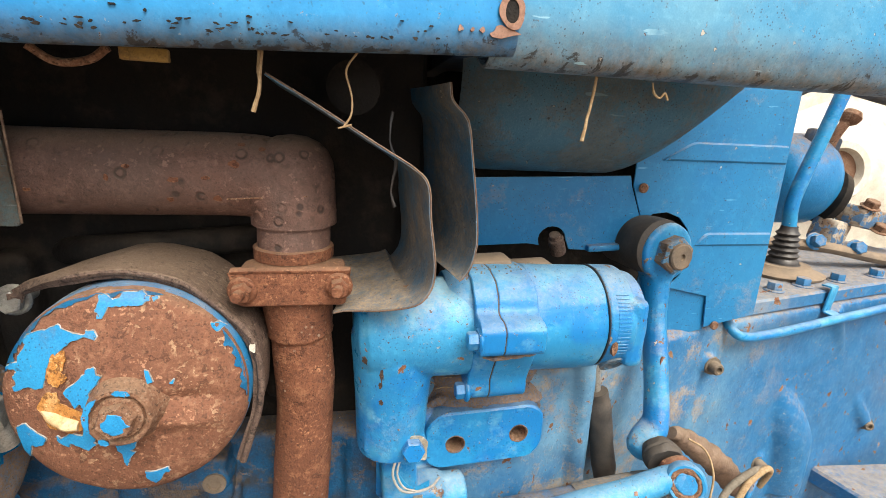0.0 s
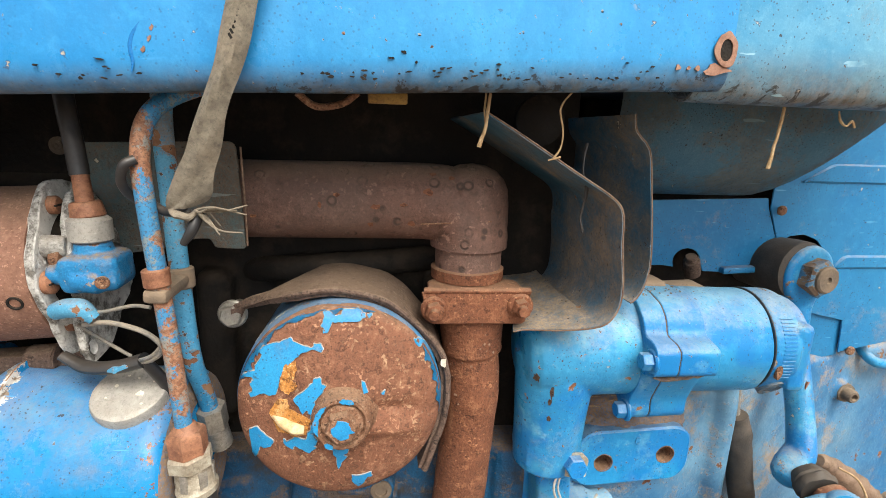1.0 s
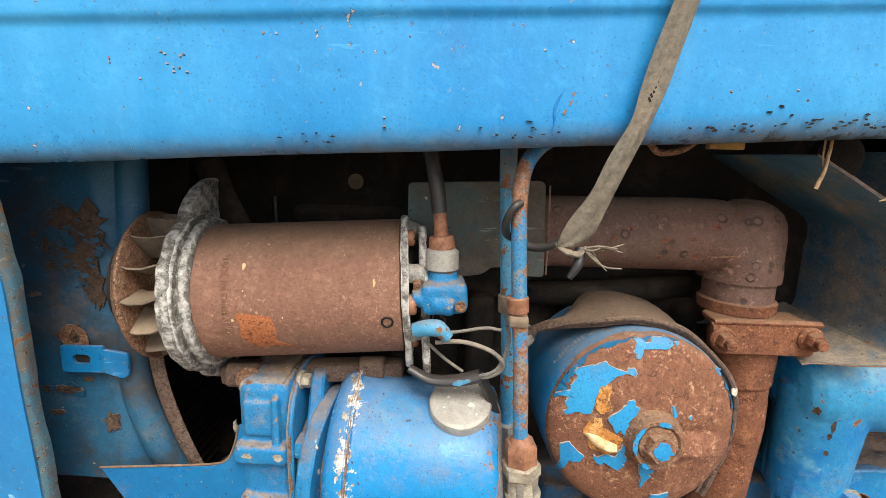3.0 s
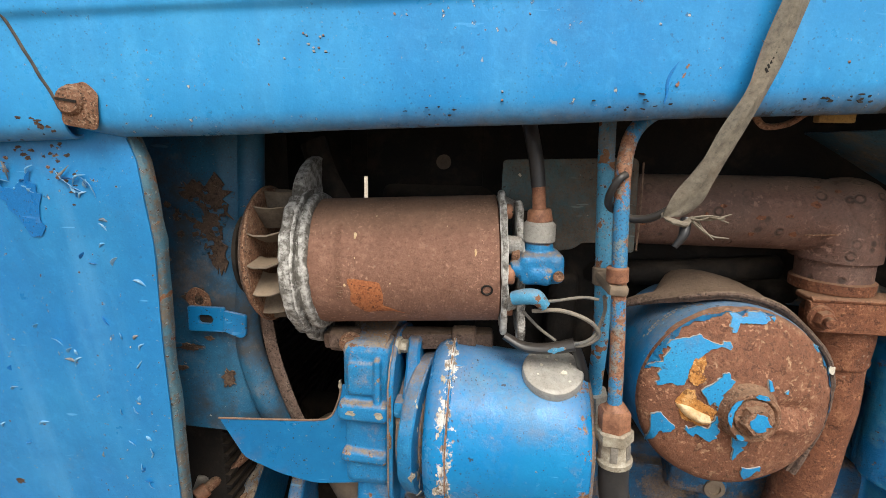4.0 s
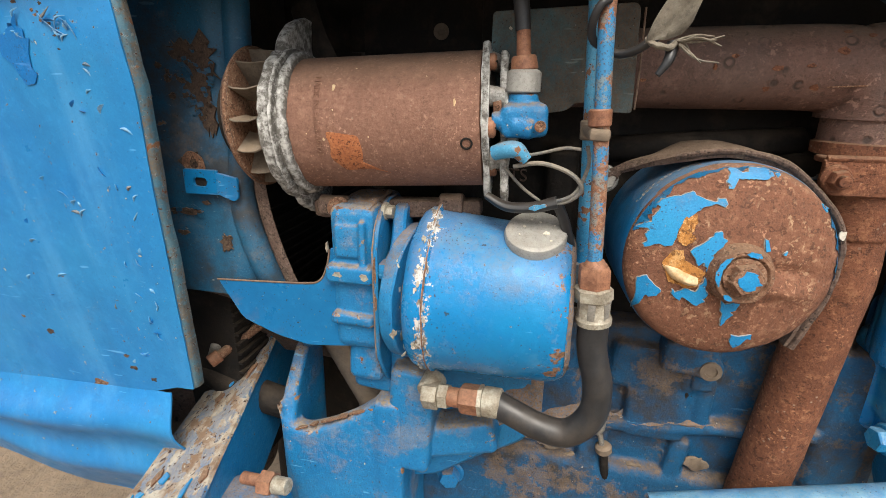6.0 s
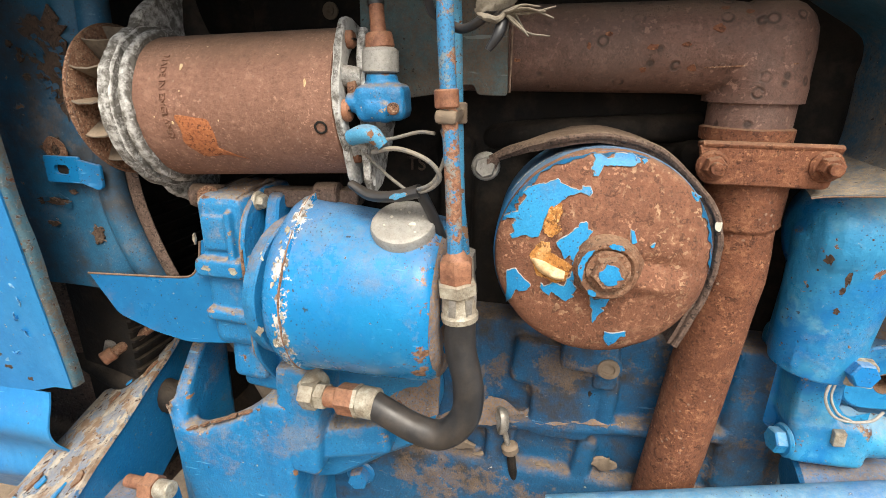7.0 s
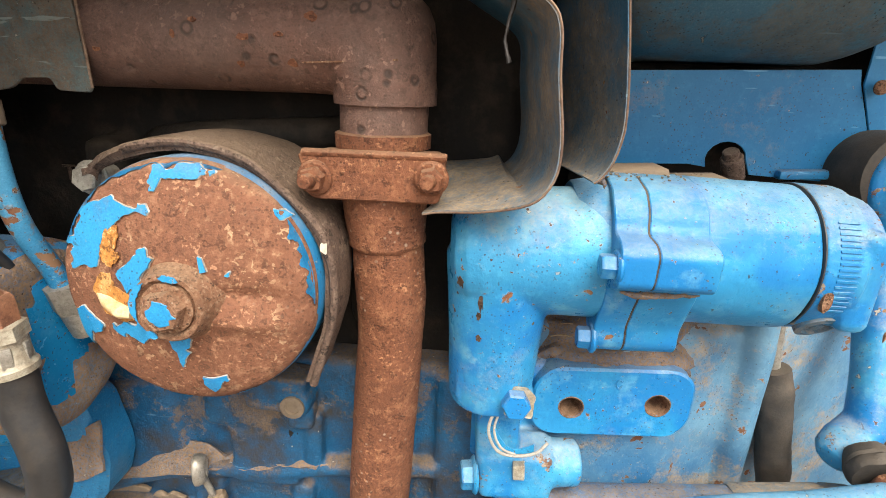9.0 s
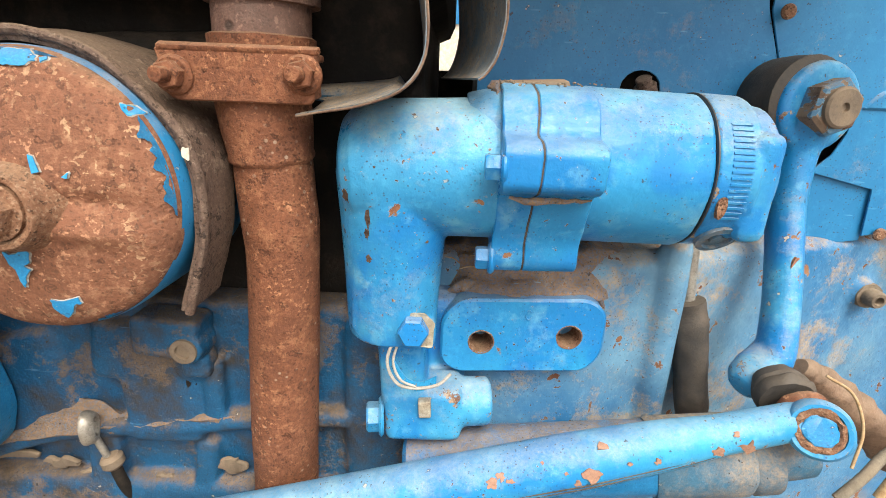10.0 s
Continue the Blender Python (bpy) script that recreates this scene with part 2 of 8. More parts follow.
    col = n.mix(n.step(sn, mini, mini + 0.01), col, (0.07, 0.036, 0.024))
    if wear:
        ed = n.math("ADD", n.step(n.g.outputs["Pointiness"], 0.5, 0.56, 0, wear), n.step(n.noise(70, 7, 0.75, seed + 46), 0.35, 0.65, -0.5, 0.35))
        col = n.mix(n.step(ed, 0.30, 0.36), col, n.mix(n.step(n.noise(160, 5, 0.7, seed + 47), 0.45, 0.55), (0.13, 0.062, 0.036), (0.3, 0.24, 0.18)))
    if ends:
        away = n.math("ABSOLUTE", n.math("SUBTRACT", n.place("X"), ends[0]))
        rn = n.math("ADD", n.step(away, 0.0, ends[1], 0.17, 0.0), n.noise(55, 9, 0.74, seed + 50))
        col = n.mix(n.step(rn, 0.69, 0.70), col, n.mix(n.step(n.noise(240, 5, 0.7, seed + 51), 0.45, 0.55), (0.13, 0.062, 0.036), (0.27, 0.16, 0.1)))
        away = n.math("ABSOLUTE", n.math("SUBTRACT", n.place("X"), ends[2]))
        rn = n.math("ADD", n.step(away, 0.002, ends[3], 0.21, 0.0), n.noise(75, 9, 0.74, seed + 52))
        col = n.mix(n.step(rn, 0.70, 0.71), col, n.mix(n.step(n.noise(160, 6, 0.7, seed + 53), 0.44, 0.52), (0.2, 0.15, 0.11), (0.56, 0.54, 0.5)))
    # fine dark and pale specks
    sp = n.math("MULTIPLY", n.step(n.cells(330), 0.22, 0.15), n.step(n.noise(20, 4, 0.6, seed + 31), 0.44, 0.56, 0, min(1.0, 1.3 * specks)))
    col = n.mix(sp, col, (0.04, 0.032, 0.028))
    spot = n.noise(150, 4, 0.55, seed + 24)
    nick = n.math("MULTIPLY", n.step(spot, 0.69, 0.70), n.step(n.noise(17, 3, 0.5, seed + 21), nicks, nicks + 0.06, 0, 0.9))
    # dark ring painted as the shadow round each raised nick
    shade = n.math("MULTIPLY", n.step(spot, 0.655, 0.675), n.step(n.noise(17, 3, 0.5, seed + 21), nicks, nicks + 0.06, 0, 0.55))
    col = n.mix(shade, col, (0.06, 0.04, 0.03))
    col = n.mix(nick, col, (0.5, 0.45, 0.37))
    # hairline scratches and small dirt dots
    mp = n.t.nodes.new("ShaderNodeMapping")
    mp.inputs["Rotation"].default_value, mp.inputs["Scale"].default_value = (0.3, 0.5 + seed, 0.9), (0.12, 1.0, 1.0)
    n.link(n.c, mp.inputs[0])
    keep, n.c = n.c, mp.outputs[0]
    line = n.noise(230, 2, 0.5, seed + 80)
    n.c = keep
    hairs = n.math("MULTIPLY", n.step(line, 0.685, 0.70), n.step(n.noise(13, 4, 0.6, seed + 81), 0.46, 0.56, 0, hair))
    col = n.mix(hairs, col, [min(1, c * 1.2 + 0.12) for c in pale])
    dot = n.math("MULTIPLY", n.step(n.noise(260, 2, 0.5, seed + 82), 0.69, 0.71), n.step(n.noise(11, 4, 0.6, seed + 83), 0.4, 0.5, 0.15, 0.85))
    dot = n.math("MULTIPLY", dot, min(1.0, 2.0 * specks))
    col = n.mix(dot, col, (0.035, 0.028, 0.024))
    r = n.math("ADD", n.math("MULTIPLY", d, 0.5), n.step(mid, 0.3, 0.7, rough - 0.08, rough + 0.14))
    r = n.math("ADD", r, n.math("MULTIPLY", c, 0.4))
    h = n.math("ADD", n.math("MULTIPLY", mid, 0.5 + 0.9 * cast), n.math("MULTIPLY", fine, 0.1 + 0.4 * cast))
    h = n.math("ADD", h, n.math("MULTIPLY", n.noise(150, 4, 0.6, seed + 4), 0.14 + 0.85 * cast))
    pock = n.noise(75, 3, 0.5, seed + 61, 0.6)
    h = n.math("SUBTRACT", h, n.math("MULTIPLY", n.math("MULTIPLY", n.step(pock, 0.58, 0.66), n.step(pock, 0.76, 0.66)), 0.06 + 0.14 * cast))
    h = n.math("SUBTRACT", n.math("ADD", h, n.math("MULTIPLY", d, 0.5)), n.math("ADD", n.math("MULTIPLY", c, 0.5), n.math("MULTIPLY", nick, 0.3)))
    return n.done(col, r, h, 0.62, 0.0014 + 0.0015 * cast, 0.0, 0.36)


def rust(name, dark=(0.075, 0.036, 0.024), mid_c=(0.19, 0.075, 0.036), light=(0.36, 0.2, 0.11), seed=0.0, grain=1.0, spots=0.5, scorch=0.0, pits=0.6, worms=0.0, craters=0.0, gloss=0.0, coarse=1.0):
    """Rusted steel: broad tone, crusty patches of dark and pale scale, grain, pits, scabs and ringed blisters."""
    n = Nodes(name)
    big, mid, fine = n.noise(13, 6, 0.65, seed), n.noise(70 * grain, 7, 0.7, seed + 2), n.noise(430, 4, 0.7, seed)
    col = n.mix(n.step(big, 0.36, 0.64), mid_c, [0.5 * (a + b) for a, b in zip(dark, mid_c)])
    crust = n.math("ADD", n.math("MULTIPLY", mid, 0.75), n.math("MULTIPLY", n.noise(230 * grain, 5, 0.7, seed + 19), 0.45))
    col = n.mix(n.step(crust, 0.60, 0.53, 0, 0.35), col, dark)
    col = n.mix(n.step(crust, 0.63, 0.70, 0, 0.5), col, light)
    pale = n.math("MULTIPLY", n.step(n.noise(300 * grain, 3, 0.6, seed + 27), 0.58, 0.63), n.step(n.noise(17, 5, 0.6, seed + 28), 0.47, 0.57, 0.08, 0.8))
    col = n.mix(pale, col, [min(1, c * 1.35) for c in light])
    col = n.mix(n.step(n.noise(190 * grain, 6, 0.75, seed + 6), 0.54, 0.62, 0, 0.2 + 0.7 * pits), col, [c * 0.5 for c in dark])
    col = n.mix(n.step(fine, 0.56, 0.64, 0, 0.45 * coarse), col, [min(1, c * 1.25) for c in light])
    col = n.mix(n.step(fine, 0.45, 0.37, 0, 0.6 * coarse), col, [c * 0.55 for c in dark])
    if spots:
        s = n.step(n.cells(150 * grain), 0.2, 0.12, 0, spots)
        col = n.mix(n.math("MULTIPLY", s, n.step(n.noise(26, 5, 0.6, seed + 3), 0.5, 0.58)), col, (0.42, 0.34, 0.26))
    pit = n.math("MULTIPLY", n.step(n.cells(400), 0.32, 0.2), n.step(n.noise(34, 5, 0.65, seed + 12), 0.42, 0.52))
    col = n.mix(n.math("MULTIPLY", pit, pits), col, [c * 0.25 for c in dark])
    scab = n.noise(135 * grain, 4, 0.55, seed + 15)
    col = n.mix(n.math("MULTIPLY", n.math("MULTIPLY", n.step(scab, 0.60, 0.625), n.step(scab, 0.68, 0.655)), min(1.0, pits * 1.5)), col, [c * 0.4 for c in dark])
    h = n.math("ADD", n.math("MULTIPLY", crust, 1.4), n.math("MULTIPLY", fine, 0.7))
    h = n.math("SUBTRACT", h, n.math("MULTIPLY", pit, 0.5 * pits))
    if craters:
        cell = n.cells(62)
        keep = n.step(n.noise(30, 4, 0.6, seed + 37), 0.46, 0.52)
        ring = n.math("MULTIPLY", n.math("MULTIPLY", n.step(cell, 0.16, 0.21), n.step(cell, 0.30, 0.24)), keep)
        col = n.mix(n.math("MULTIPLY", ring, craters), col, [c * 0.3 for c in dark])
        col = n.mix(n.math("MULTIPLY", n.math("MULTIPLY", n.step(cell, 0.18, 0.12), keep), 0.5 * craters), col, light)
        h = n.math("SUBTRACT", h, n.math("MULTIPLY", ring, 0.5))
    if worms:
        w = n.noise(190, 3, 0.6, seed + 33, 0.8)
        col = n.mix(n.math("MULTIPLY", n.step(w, 0.57, 0.6), n.step(n.noise(24, 4, 0.6, seed + 34), 0.5, 0.6, 0, worms)), col, (0.5, 0.33, 0.2))
    if scorch:
        col = n.mix(n.step(n.noise(9, 6, 0.65, seed + 8), 0.4, 0.62, 0, scorch), col, (0.13, 0.098, 0.085))
    col = n.mix(n.step(n.up(), 0.5, 1.0, 0, 0.35), col, DUST)
    return n.done(col, n.step(mid, 0.3, 0.7, 0.6 - gloss, 0.9 - gloss), h, 0.85, 0.0016, 0.0, 0.3)


def plain(name, a, b, rough=0.6, metal=0.0, scale=60, dust=0.3, bump=0.35, depth=0.0008, seed=0.0, spec=0.5):
    n = Nodes(name)
    m, f = n.noise(scale, 6, 0.68, seed), n.noise(scale * 9, 3, 0.6, seed)
    col = n.mix(n.step(m, 0.38, 0.64), a, b)
    col = n.mix(n.step(n.noise(480, 5, 0.75, seed + 1), 0.5, 0.66, 0, 0.55), col, [c * 0.45 for c in b])
    col = n.mix(n.step(n.noise(300, 5, 0.75, seed + 2), 0.56, 0.68, 0, 0.5), col, [min(1, c * 1.4) for c in a])
    d = n.math("MULTIPLY", n.step(n.math("ADD", n.step(n.up(), -0.1, 1.0, 0, 0.6), n.step(n.noise(30, 7, 0.7, seed + 4), 0.42, 0.68, -0.1, 0.6)), 0.15, 0.8), dust)
    col = n.mix(d, col, DUST)
    return n.done(col, n.step(m, 0.3, 0.7, rough - 0.1, min(1, rough + 0.12)), n.math("ADD", m, n.math("MULTIPLY", f, 0.4)), bump, depth, metal, spec)


BLUE, PALE = (0.014, 0.22, 0.535), (0.05, 0.34, 0.63)
M_HOOD = paint("hood_enamel", BLUE, PALE, dust=0.1, chip=0.735, rough=0.3, fade=0.6, low=(1.199, 1.2155, 0.062), blot=0.03, specks=0.25, grit=0.3, lowc=(0.06, 0.056, 0.048), mini=0.685, nicks=0.47, streak=0.22, hair=0.18)
M_HOOD2 = paint("chalky_hood_enamel", (0.04, 0.26, 0.484), (0.22, 0.44, 0.539), dust=0.5, chip=0.75, rough=0.42, seed=4, fade=0.9, low=(1.2, 1.232, 0.0), blot=0.35, cover=0.02, lowc=(0.09, 0.072, 0.054), grit=0.4)
M_PANEL = paint("side_panel_enamel", (0.012, 0.18, 0.465), (0.03, 0.265, 0.53), dust=0.12, chip=0.725, rough=0.34, seed=8, fade=0.7, blot=0.08, specks=0.15, grit=0.35, mini=0.68, nicks=0.49, streak=0.4)
# grimy blue, its base also darkened for the shadow under the bonnet
M_RAD = paint("shaded_radiator_enamel", (0.010, 0.082, 0.165), (0.03, 0.13, 0.215), dust=0.4, chip=0.68, rough=0.5, seed=12, grime=0.8, blot=0.3, cover=0.03)
M_BLUE = paint("casting_enamel", (0.007, 0.155, 0.381), (0.03, 0.27, 0.484), dust=0.85, chip=0.665, rough=0.36, cast=0.5, seed=16, blot=0.4, mini=0.685)
# dustc is dust with the sky's sheen on upward faces mixed into it
M_PUMP = paint("pump_enamel", (0.005, 0.18, 0.44), (0.04, 0.33, 0.555), dust=0.45, chip=0.675, rough=0.3, cast=0.22, seed=18, fade=0.85, blot=0.3, cover=0.0, deep=0.85, specks=0.45, mini=0.672, grit=0.1, crisp=0.12, nicks=0.52, dustc=(0.42, 0.47, 0.46), hair=0.12)
M_TANK = paint("reservoir_enamel", (0.004, 0.18, 0.428), (0.010, 0.27, 0.53), dust=0.4, chip=0.665, rough=0.22, seed=20, fade=0.6, blot=0.3, cover=-0.02, mini=0.68, grit=0.2, nicks=0.54, ends=(-0.254, 0.02, -0.358, 0.014), deep=0.35)
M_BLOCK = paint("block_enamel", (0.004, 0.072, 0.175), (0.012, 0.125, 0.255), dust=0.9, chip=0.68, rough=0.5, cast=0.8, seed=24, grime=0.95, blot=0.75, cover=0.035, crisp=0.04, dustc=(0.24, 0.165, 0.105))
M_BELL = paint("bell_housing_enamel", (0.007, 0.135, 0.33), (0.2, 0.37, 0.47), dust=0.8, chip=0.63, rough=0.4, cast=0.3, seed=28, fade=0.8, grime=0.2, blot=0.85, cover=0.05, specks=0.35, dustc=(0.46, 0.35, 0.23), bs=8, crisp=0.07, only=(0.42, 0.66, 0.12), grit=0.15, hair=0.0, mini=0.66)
M_COWL = paint("cowl_enamel", (0.010, 0.165, 0.385), (0.04, 0.26, 0.46), dust=0.5, chip=0.72, rough=0.36, seed=32, blot=0.35, cover=0.01, grit=0.2, dustc=(0.36, 0.3, 0.22))
n_ = Nodes("crusted_alloy")
cr = n_.noise(150, 7, 0.72, 2, 0.4)
col_ = n_.mix(n_.step(cr, 0.40, 0.50), (0.42, 0.41, 0.385), (0.15, 0.14, 0.125))
col_ = n_.mix(n_.step(n_.noise(340, 5, 0.75, 3), 0.55, 0.62, 0, 0.85), col_, (0.05, 0.045, 0.04))
col_ = n_.mix(n_.step(n_.noise(260, 5, 0.75, 5), 0.60, 0.66, 0, 0.85), col_, (0.6, 0.59, 0.56))
col_ = n_.mix(n_.step(n_.math("ADD", n_.g.outputs["Pointiness"], n_.step(n_.noise(150, 6, 0.7, 8), 0.3, 0.7, -0.035, 0.035)), 0.555, 0.59, 0, 0.85), col_, (0.66, 0.65, 0.62))
M_CRUST = n_.done(col_, 0.8, n_.math("ADD", cr, n_.noise(300, 4, 0.7, 6)), 0.9, 0.0025, 0.0, 0.3)
M_PEELRUST = rust("peeled_brown_rust", (0.045, 0.03, 0.022), (0.085, 0.052, 0.036), (0.13, 0.09, 0.062), seed=31, spots=0.1, grain=1.4)
M_VANE = plain("dusty_fan_steel", (0.17, 0.14, 0.105), (0.10, 0.075, 0.055), 0.8, 0.0, 60, 0.5, 0.6, 0.0012, seed=12)
M_JOINT = plain("dirt_filled_joint", (0.07, 0.05, 0.035), (0.02, 0.02, 0.025), 0.85, 0.0, 120, 0.2, 0.5, seed=14)
M_BOOT = plain("perished_rubber", (0.03, 0.028, 0.026), (0.06, 0.05, 0.042), 0.7, 0.0, 70, 0.16, 0.7, 0.0012, seed=15)
M_LEATHER = plain("brown_perished_rubber", (0.2, 0.125, 0.085), (0.11, 0.07, 0.048), 0.7, 0.0, 45, 0.35, 0.8, 0.002, seed=16)
M_CHIP = plain("pinkish_bare_iron", (0.34, 0.19, 0.13), (0.22, 0.115, 0.08), 0.75, 0.0, 150, 0.1)
M_RUST = rust("pipe_rust", (0.095, 0.036, 0.02), (0.205, 0.08, 0.042), (0.34, 0.165, 0.088), seed=1, pits=0.4, coarse=0.5)
M_EXH = rust("scorched_pipe_rust", (0.085, 0.045, 0.035), (0.165, 0.085, 0.064), (0.25, 0.145, 0.11), seed=5, grain=0.7, spots=0.2, scorch=0.45, pits=0.3, craters=0.9, gloss=0.12, coarse=0.5)
M_FILT = rust("filter_bowl_rust", (0.115, 0.048, 0.028), (0.215, 0.093, 0.054), (0.33, 0.175, 0.105), seed=9, spots=0.12, pits=0.35, worms=0.7, coarse=0.3)
M_GUARD = paint("belt_guard_enamel", (0.003, 0.125, 0.316), (0.006, 0.17, 0.381), dust=0.25, chip=0.7, rough=0.32, seed=91, fade=0.5, blot=0.2, mini=0.67, grit=0.2)
M_DYN = rust("dynamo_rust", (0.15, 0.075, 0.05), (0.25, 0.13, 0.09), (0.33, 0.19, 0.135), seed=13, spots=0.25, grain=1.3, pits=0.15, coarse=0.35)
M_BOLTRUST = rust("bolt_rust", (0.12, 0.06, 0.036), (0.24, 0.12, 0.07), (0.36, 0.25, 0.17), seed=17, grain=2)
M_ALU = plain("dirty_aluminium", (0.50, 0.49, 0.46), (0.10, 0.095, 0.088), 0.75, 0.1, 55, 0.35, 1.0, 0.003)
M_STEEL = plain("dull_zinc_steel", (0.42, 0.40, 0.36), (0.25, 0.235, 0.21), 0.45, 0.6, 90, 0.2)
M_BRASS = plain("dirty_brass_fitting", (0.34, 0.155, 0.085), (0.17, 0.07, 0.04), 0.6, 0.15, 120, 0.2, 0.6, seed=3)
M_PALEFIT = plain("plated_fitting", (0.46, 0.43, 0.35), (0.22, 0.18, 0.13), 0.5, 0.25, 120, 0.25, 0.5, seed=5)
M_RUBBER = plain("black_rubber", (0.015, 0.016, 0.018), (0.028, 0.028, 0.03), 0.42, 0.0, 60, 0.12, 0.2, 0.0004)
# oily black grime, also painted on as the shade inside the bay and holes
M_GRIME_SHADE = plain("grime_and_shade_black", (0.008, 0.0075, 0.0075), (0.02, 0.016, 0.013), 0.8, 0.0, 26, 0.12, 0.8, 0.003, seed=6, spec=0.25)
M_DUSTY = plain("dust_caked_metal", (0.13, 0.1, 0.074), (0.21, 0.16, 0.115), 0.85, 0.0, 45, 0.6, 0.6, 0.002, seed=8)
M_STRAP = plain("grey_webbing", (0.2, 0.175, 0.135), (0.12, 0.105, 0.082), 0.9, 0.0, 160, 0.3, 0.6, 0.001)
M_STRAW = plain("dry_straw", (0.42, 0.3, 0.17), (0.28, 0.17, 0.08), 0.8, 0.0, 200, 0.0)
M_WIRE = plain("old_wire_insulation", (0.26, 0.23, 0.18), (0.11, 0.12, 0.13), 0.6, 0.0, 120, 0.3)
M_CREAM = plain("cream_wheel_paint", (0.72, 0.68, 0.58), (0.5, 0.44, 0.35), 0.5, 0.0, 14, 0.25, 0.25)
M_SOIL = plain("bare_soil", (0.17, 0.132, 0.097), (0.095, 0.074, 0.055), 0.95, 0.0, 9, 0.5, 0.9, 0.02)
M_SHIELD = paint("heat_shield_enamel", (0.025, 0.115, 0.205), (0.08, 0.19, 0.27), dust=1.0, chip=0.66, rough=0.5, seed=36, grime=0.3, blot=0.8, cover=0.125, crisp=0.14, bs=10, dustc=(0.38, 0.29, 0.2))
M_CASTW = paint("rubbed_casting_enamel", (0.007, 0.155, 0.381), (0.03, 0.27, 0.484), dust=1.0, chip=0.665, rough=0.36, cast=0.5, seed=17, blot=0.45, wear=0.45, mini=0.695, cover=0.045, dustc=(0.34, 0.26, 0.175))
M_NUT = paint("worn_nut_paint", (0.05, 0.17, 0.307), (0.16, 0.25, 0.298), dust=0.6, chip=0.5, rough=0.5, cast=0.5, seed=60, bare=((0.1, 0.06, 0.042), (0.24, 0.17, 0.12)))
M_PLATE = paint("grey_blue_plate_paint", (0.05, 0.115, 0.135), (0.11, 0.15, 0.15), dust=0.6, chip=0.68, rough=0.55, seed=64, blot=0.9, cover=0.16, fade=0.9, bs=7, crisp=0.12, dustc=(0.17, 0.12, 0.085))
M_WORN = paint("worn_beam_paint", (0.05, 0.16, 0.335), (0.2, 0.25, 0.279), dust=0.75, chip=0.485, rough=0.7, cast=0.9, seed=40, mini=0.6, nicks=0.4, dustc=(0.42, 0.35, 0.27), bare=((0.22, 0.14, 0.09), (0.47, 0.41, 0.33)))
M_BARE = paint("bare_undercoat_blue", (0.004, 0.15, 0.44), (0.006, 0.17, 0.47), dust=0.05, chip=0.85, rough=0.3, seed=48)
M_STRAPIRON = rust("dusty_strap_rust", (0.075, 0.05, 0.04), (0.14, 0.09, 0.068), (0.2, 0.15, 0.115), seed=25, spots=0.2)
M_FLANGE = paint("worn_green_edge", (0.05, 0.155, 0.23), (0.13, 0.17, 0.15), dust=0.5, chip=0.6, rough=0.6, seed=95, blot=0.8, cover=0.1, mini=0.62, bs=30, dustc=(0.2, 0.135, 0.075))
M_TANKD = paint("dusty_tank_enamel", (0.08, 0.25, 0.391), (0.2, 0.35, 0.428), dust=0.7, chip=0.74, rough=0.4, seed=52, blot=0.65, cover=0.1, dustc=(0.3, 0.26, 0.2))
M_EDGE = plain("worn_bare_edge", (0.24, 0.16, 0.11), (0.12, 0.07, 0.05), 0.6, 0.2, 90, 0.2)
M_FLAKE = paint("loose_blue_paint", (0.008, 0.205, 0.484), (0.03, 0.32, 0.577), dust=0.25, chip=0.7, rough=0.38, seed=44, blot=0.3, fade=0.9, mini=0.67)
M_RIM = plain("pale_broken_paint_edge", (0.4, 0.42, 0.41), (0.2, 0.17, 0.13), 0.7, 0.0, 200, 0.1)
M_PALEBLUE = plain("pale_flaking_paint", (0.05, 0.27, 0.52), (0.24, 0.42, 0.57), 0.4, 0.0, 80, 0.1)
M_PRIMER = rust("orange_stain", (0.28, 0.11, 0.03), (0.48, 0.21, 0.05), (0.66, 0.43, 0.2), seed=81, spots=0.0, pits=0.5)
M_GREASE = plain("dried_cream_grease", (0.62, 0.48, 0.3), (0.5, 0.3, 0.12), 0.5, 0.0, 100, 0.0)
M_GREYPAD = plain("grey_sheet_metal", (0.14, 0.15, 0.15), (0.08, 0.085, 0.085), 0.6, 0.2, 30, 0.35)
M_CAP = plain("dull_alloy_cap", (0.40, 0.39, 0.36), (0.29, 0.285, 0.265), 0.6, 0.25, 70, 0.25, 0.5)
M_YELLOW = plain("faded_yellow_tag", (0.36, 0.22, 0.05), (0.2, 0.12, 0.045), 0.7, 0.0, 60, 0.2)
# blue sheet with the shade under the bonnet put into its colour
M_INNER = plain("shade_darkened_blue", (0.03, 0.06, 0.11), (0.045, 0.04, 0.035), 0.7, 0.0, 16, 0.4)
M_PIPE = paint("blue_pipe_paint", (0.015, 0.2, 0.428), (0.1, 0.34, 0.502), dust=0.5, chip=0.565, rough=0.4, seed=70, blot=0.7, cover=0.06, mini=0.64, crisp=0.03, fade=0.9)
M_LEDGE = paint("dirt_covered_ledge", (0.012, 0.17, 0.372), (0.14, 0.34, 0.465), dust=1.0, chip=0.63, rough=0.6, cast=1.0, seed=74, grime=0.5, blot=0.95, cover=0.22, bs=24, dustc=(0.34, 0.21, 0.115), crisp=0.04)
# pale dustc again paints some sky sheen along with the dust
M_PUMPW = paint("rubbed_pump_enamel", (0.005, 0.175, 0.43), (0.07, 0.37, 0.56), dust=0.55, chip=0.66, rough=0.3, cast=0.3, seed=19, fade=0.95, blot=0.4, cover=0.0, deep=0.9, dustc=(0.44, 0.44, 0.38), specks=0.45, mini=0.67, grit=0.1, crisp=0.12, nicks=0.52, wear=0.42, bs=11, hair=0.12)

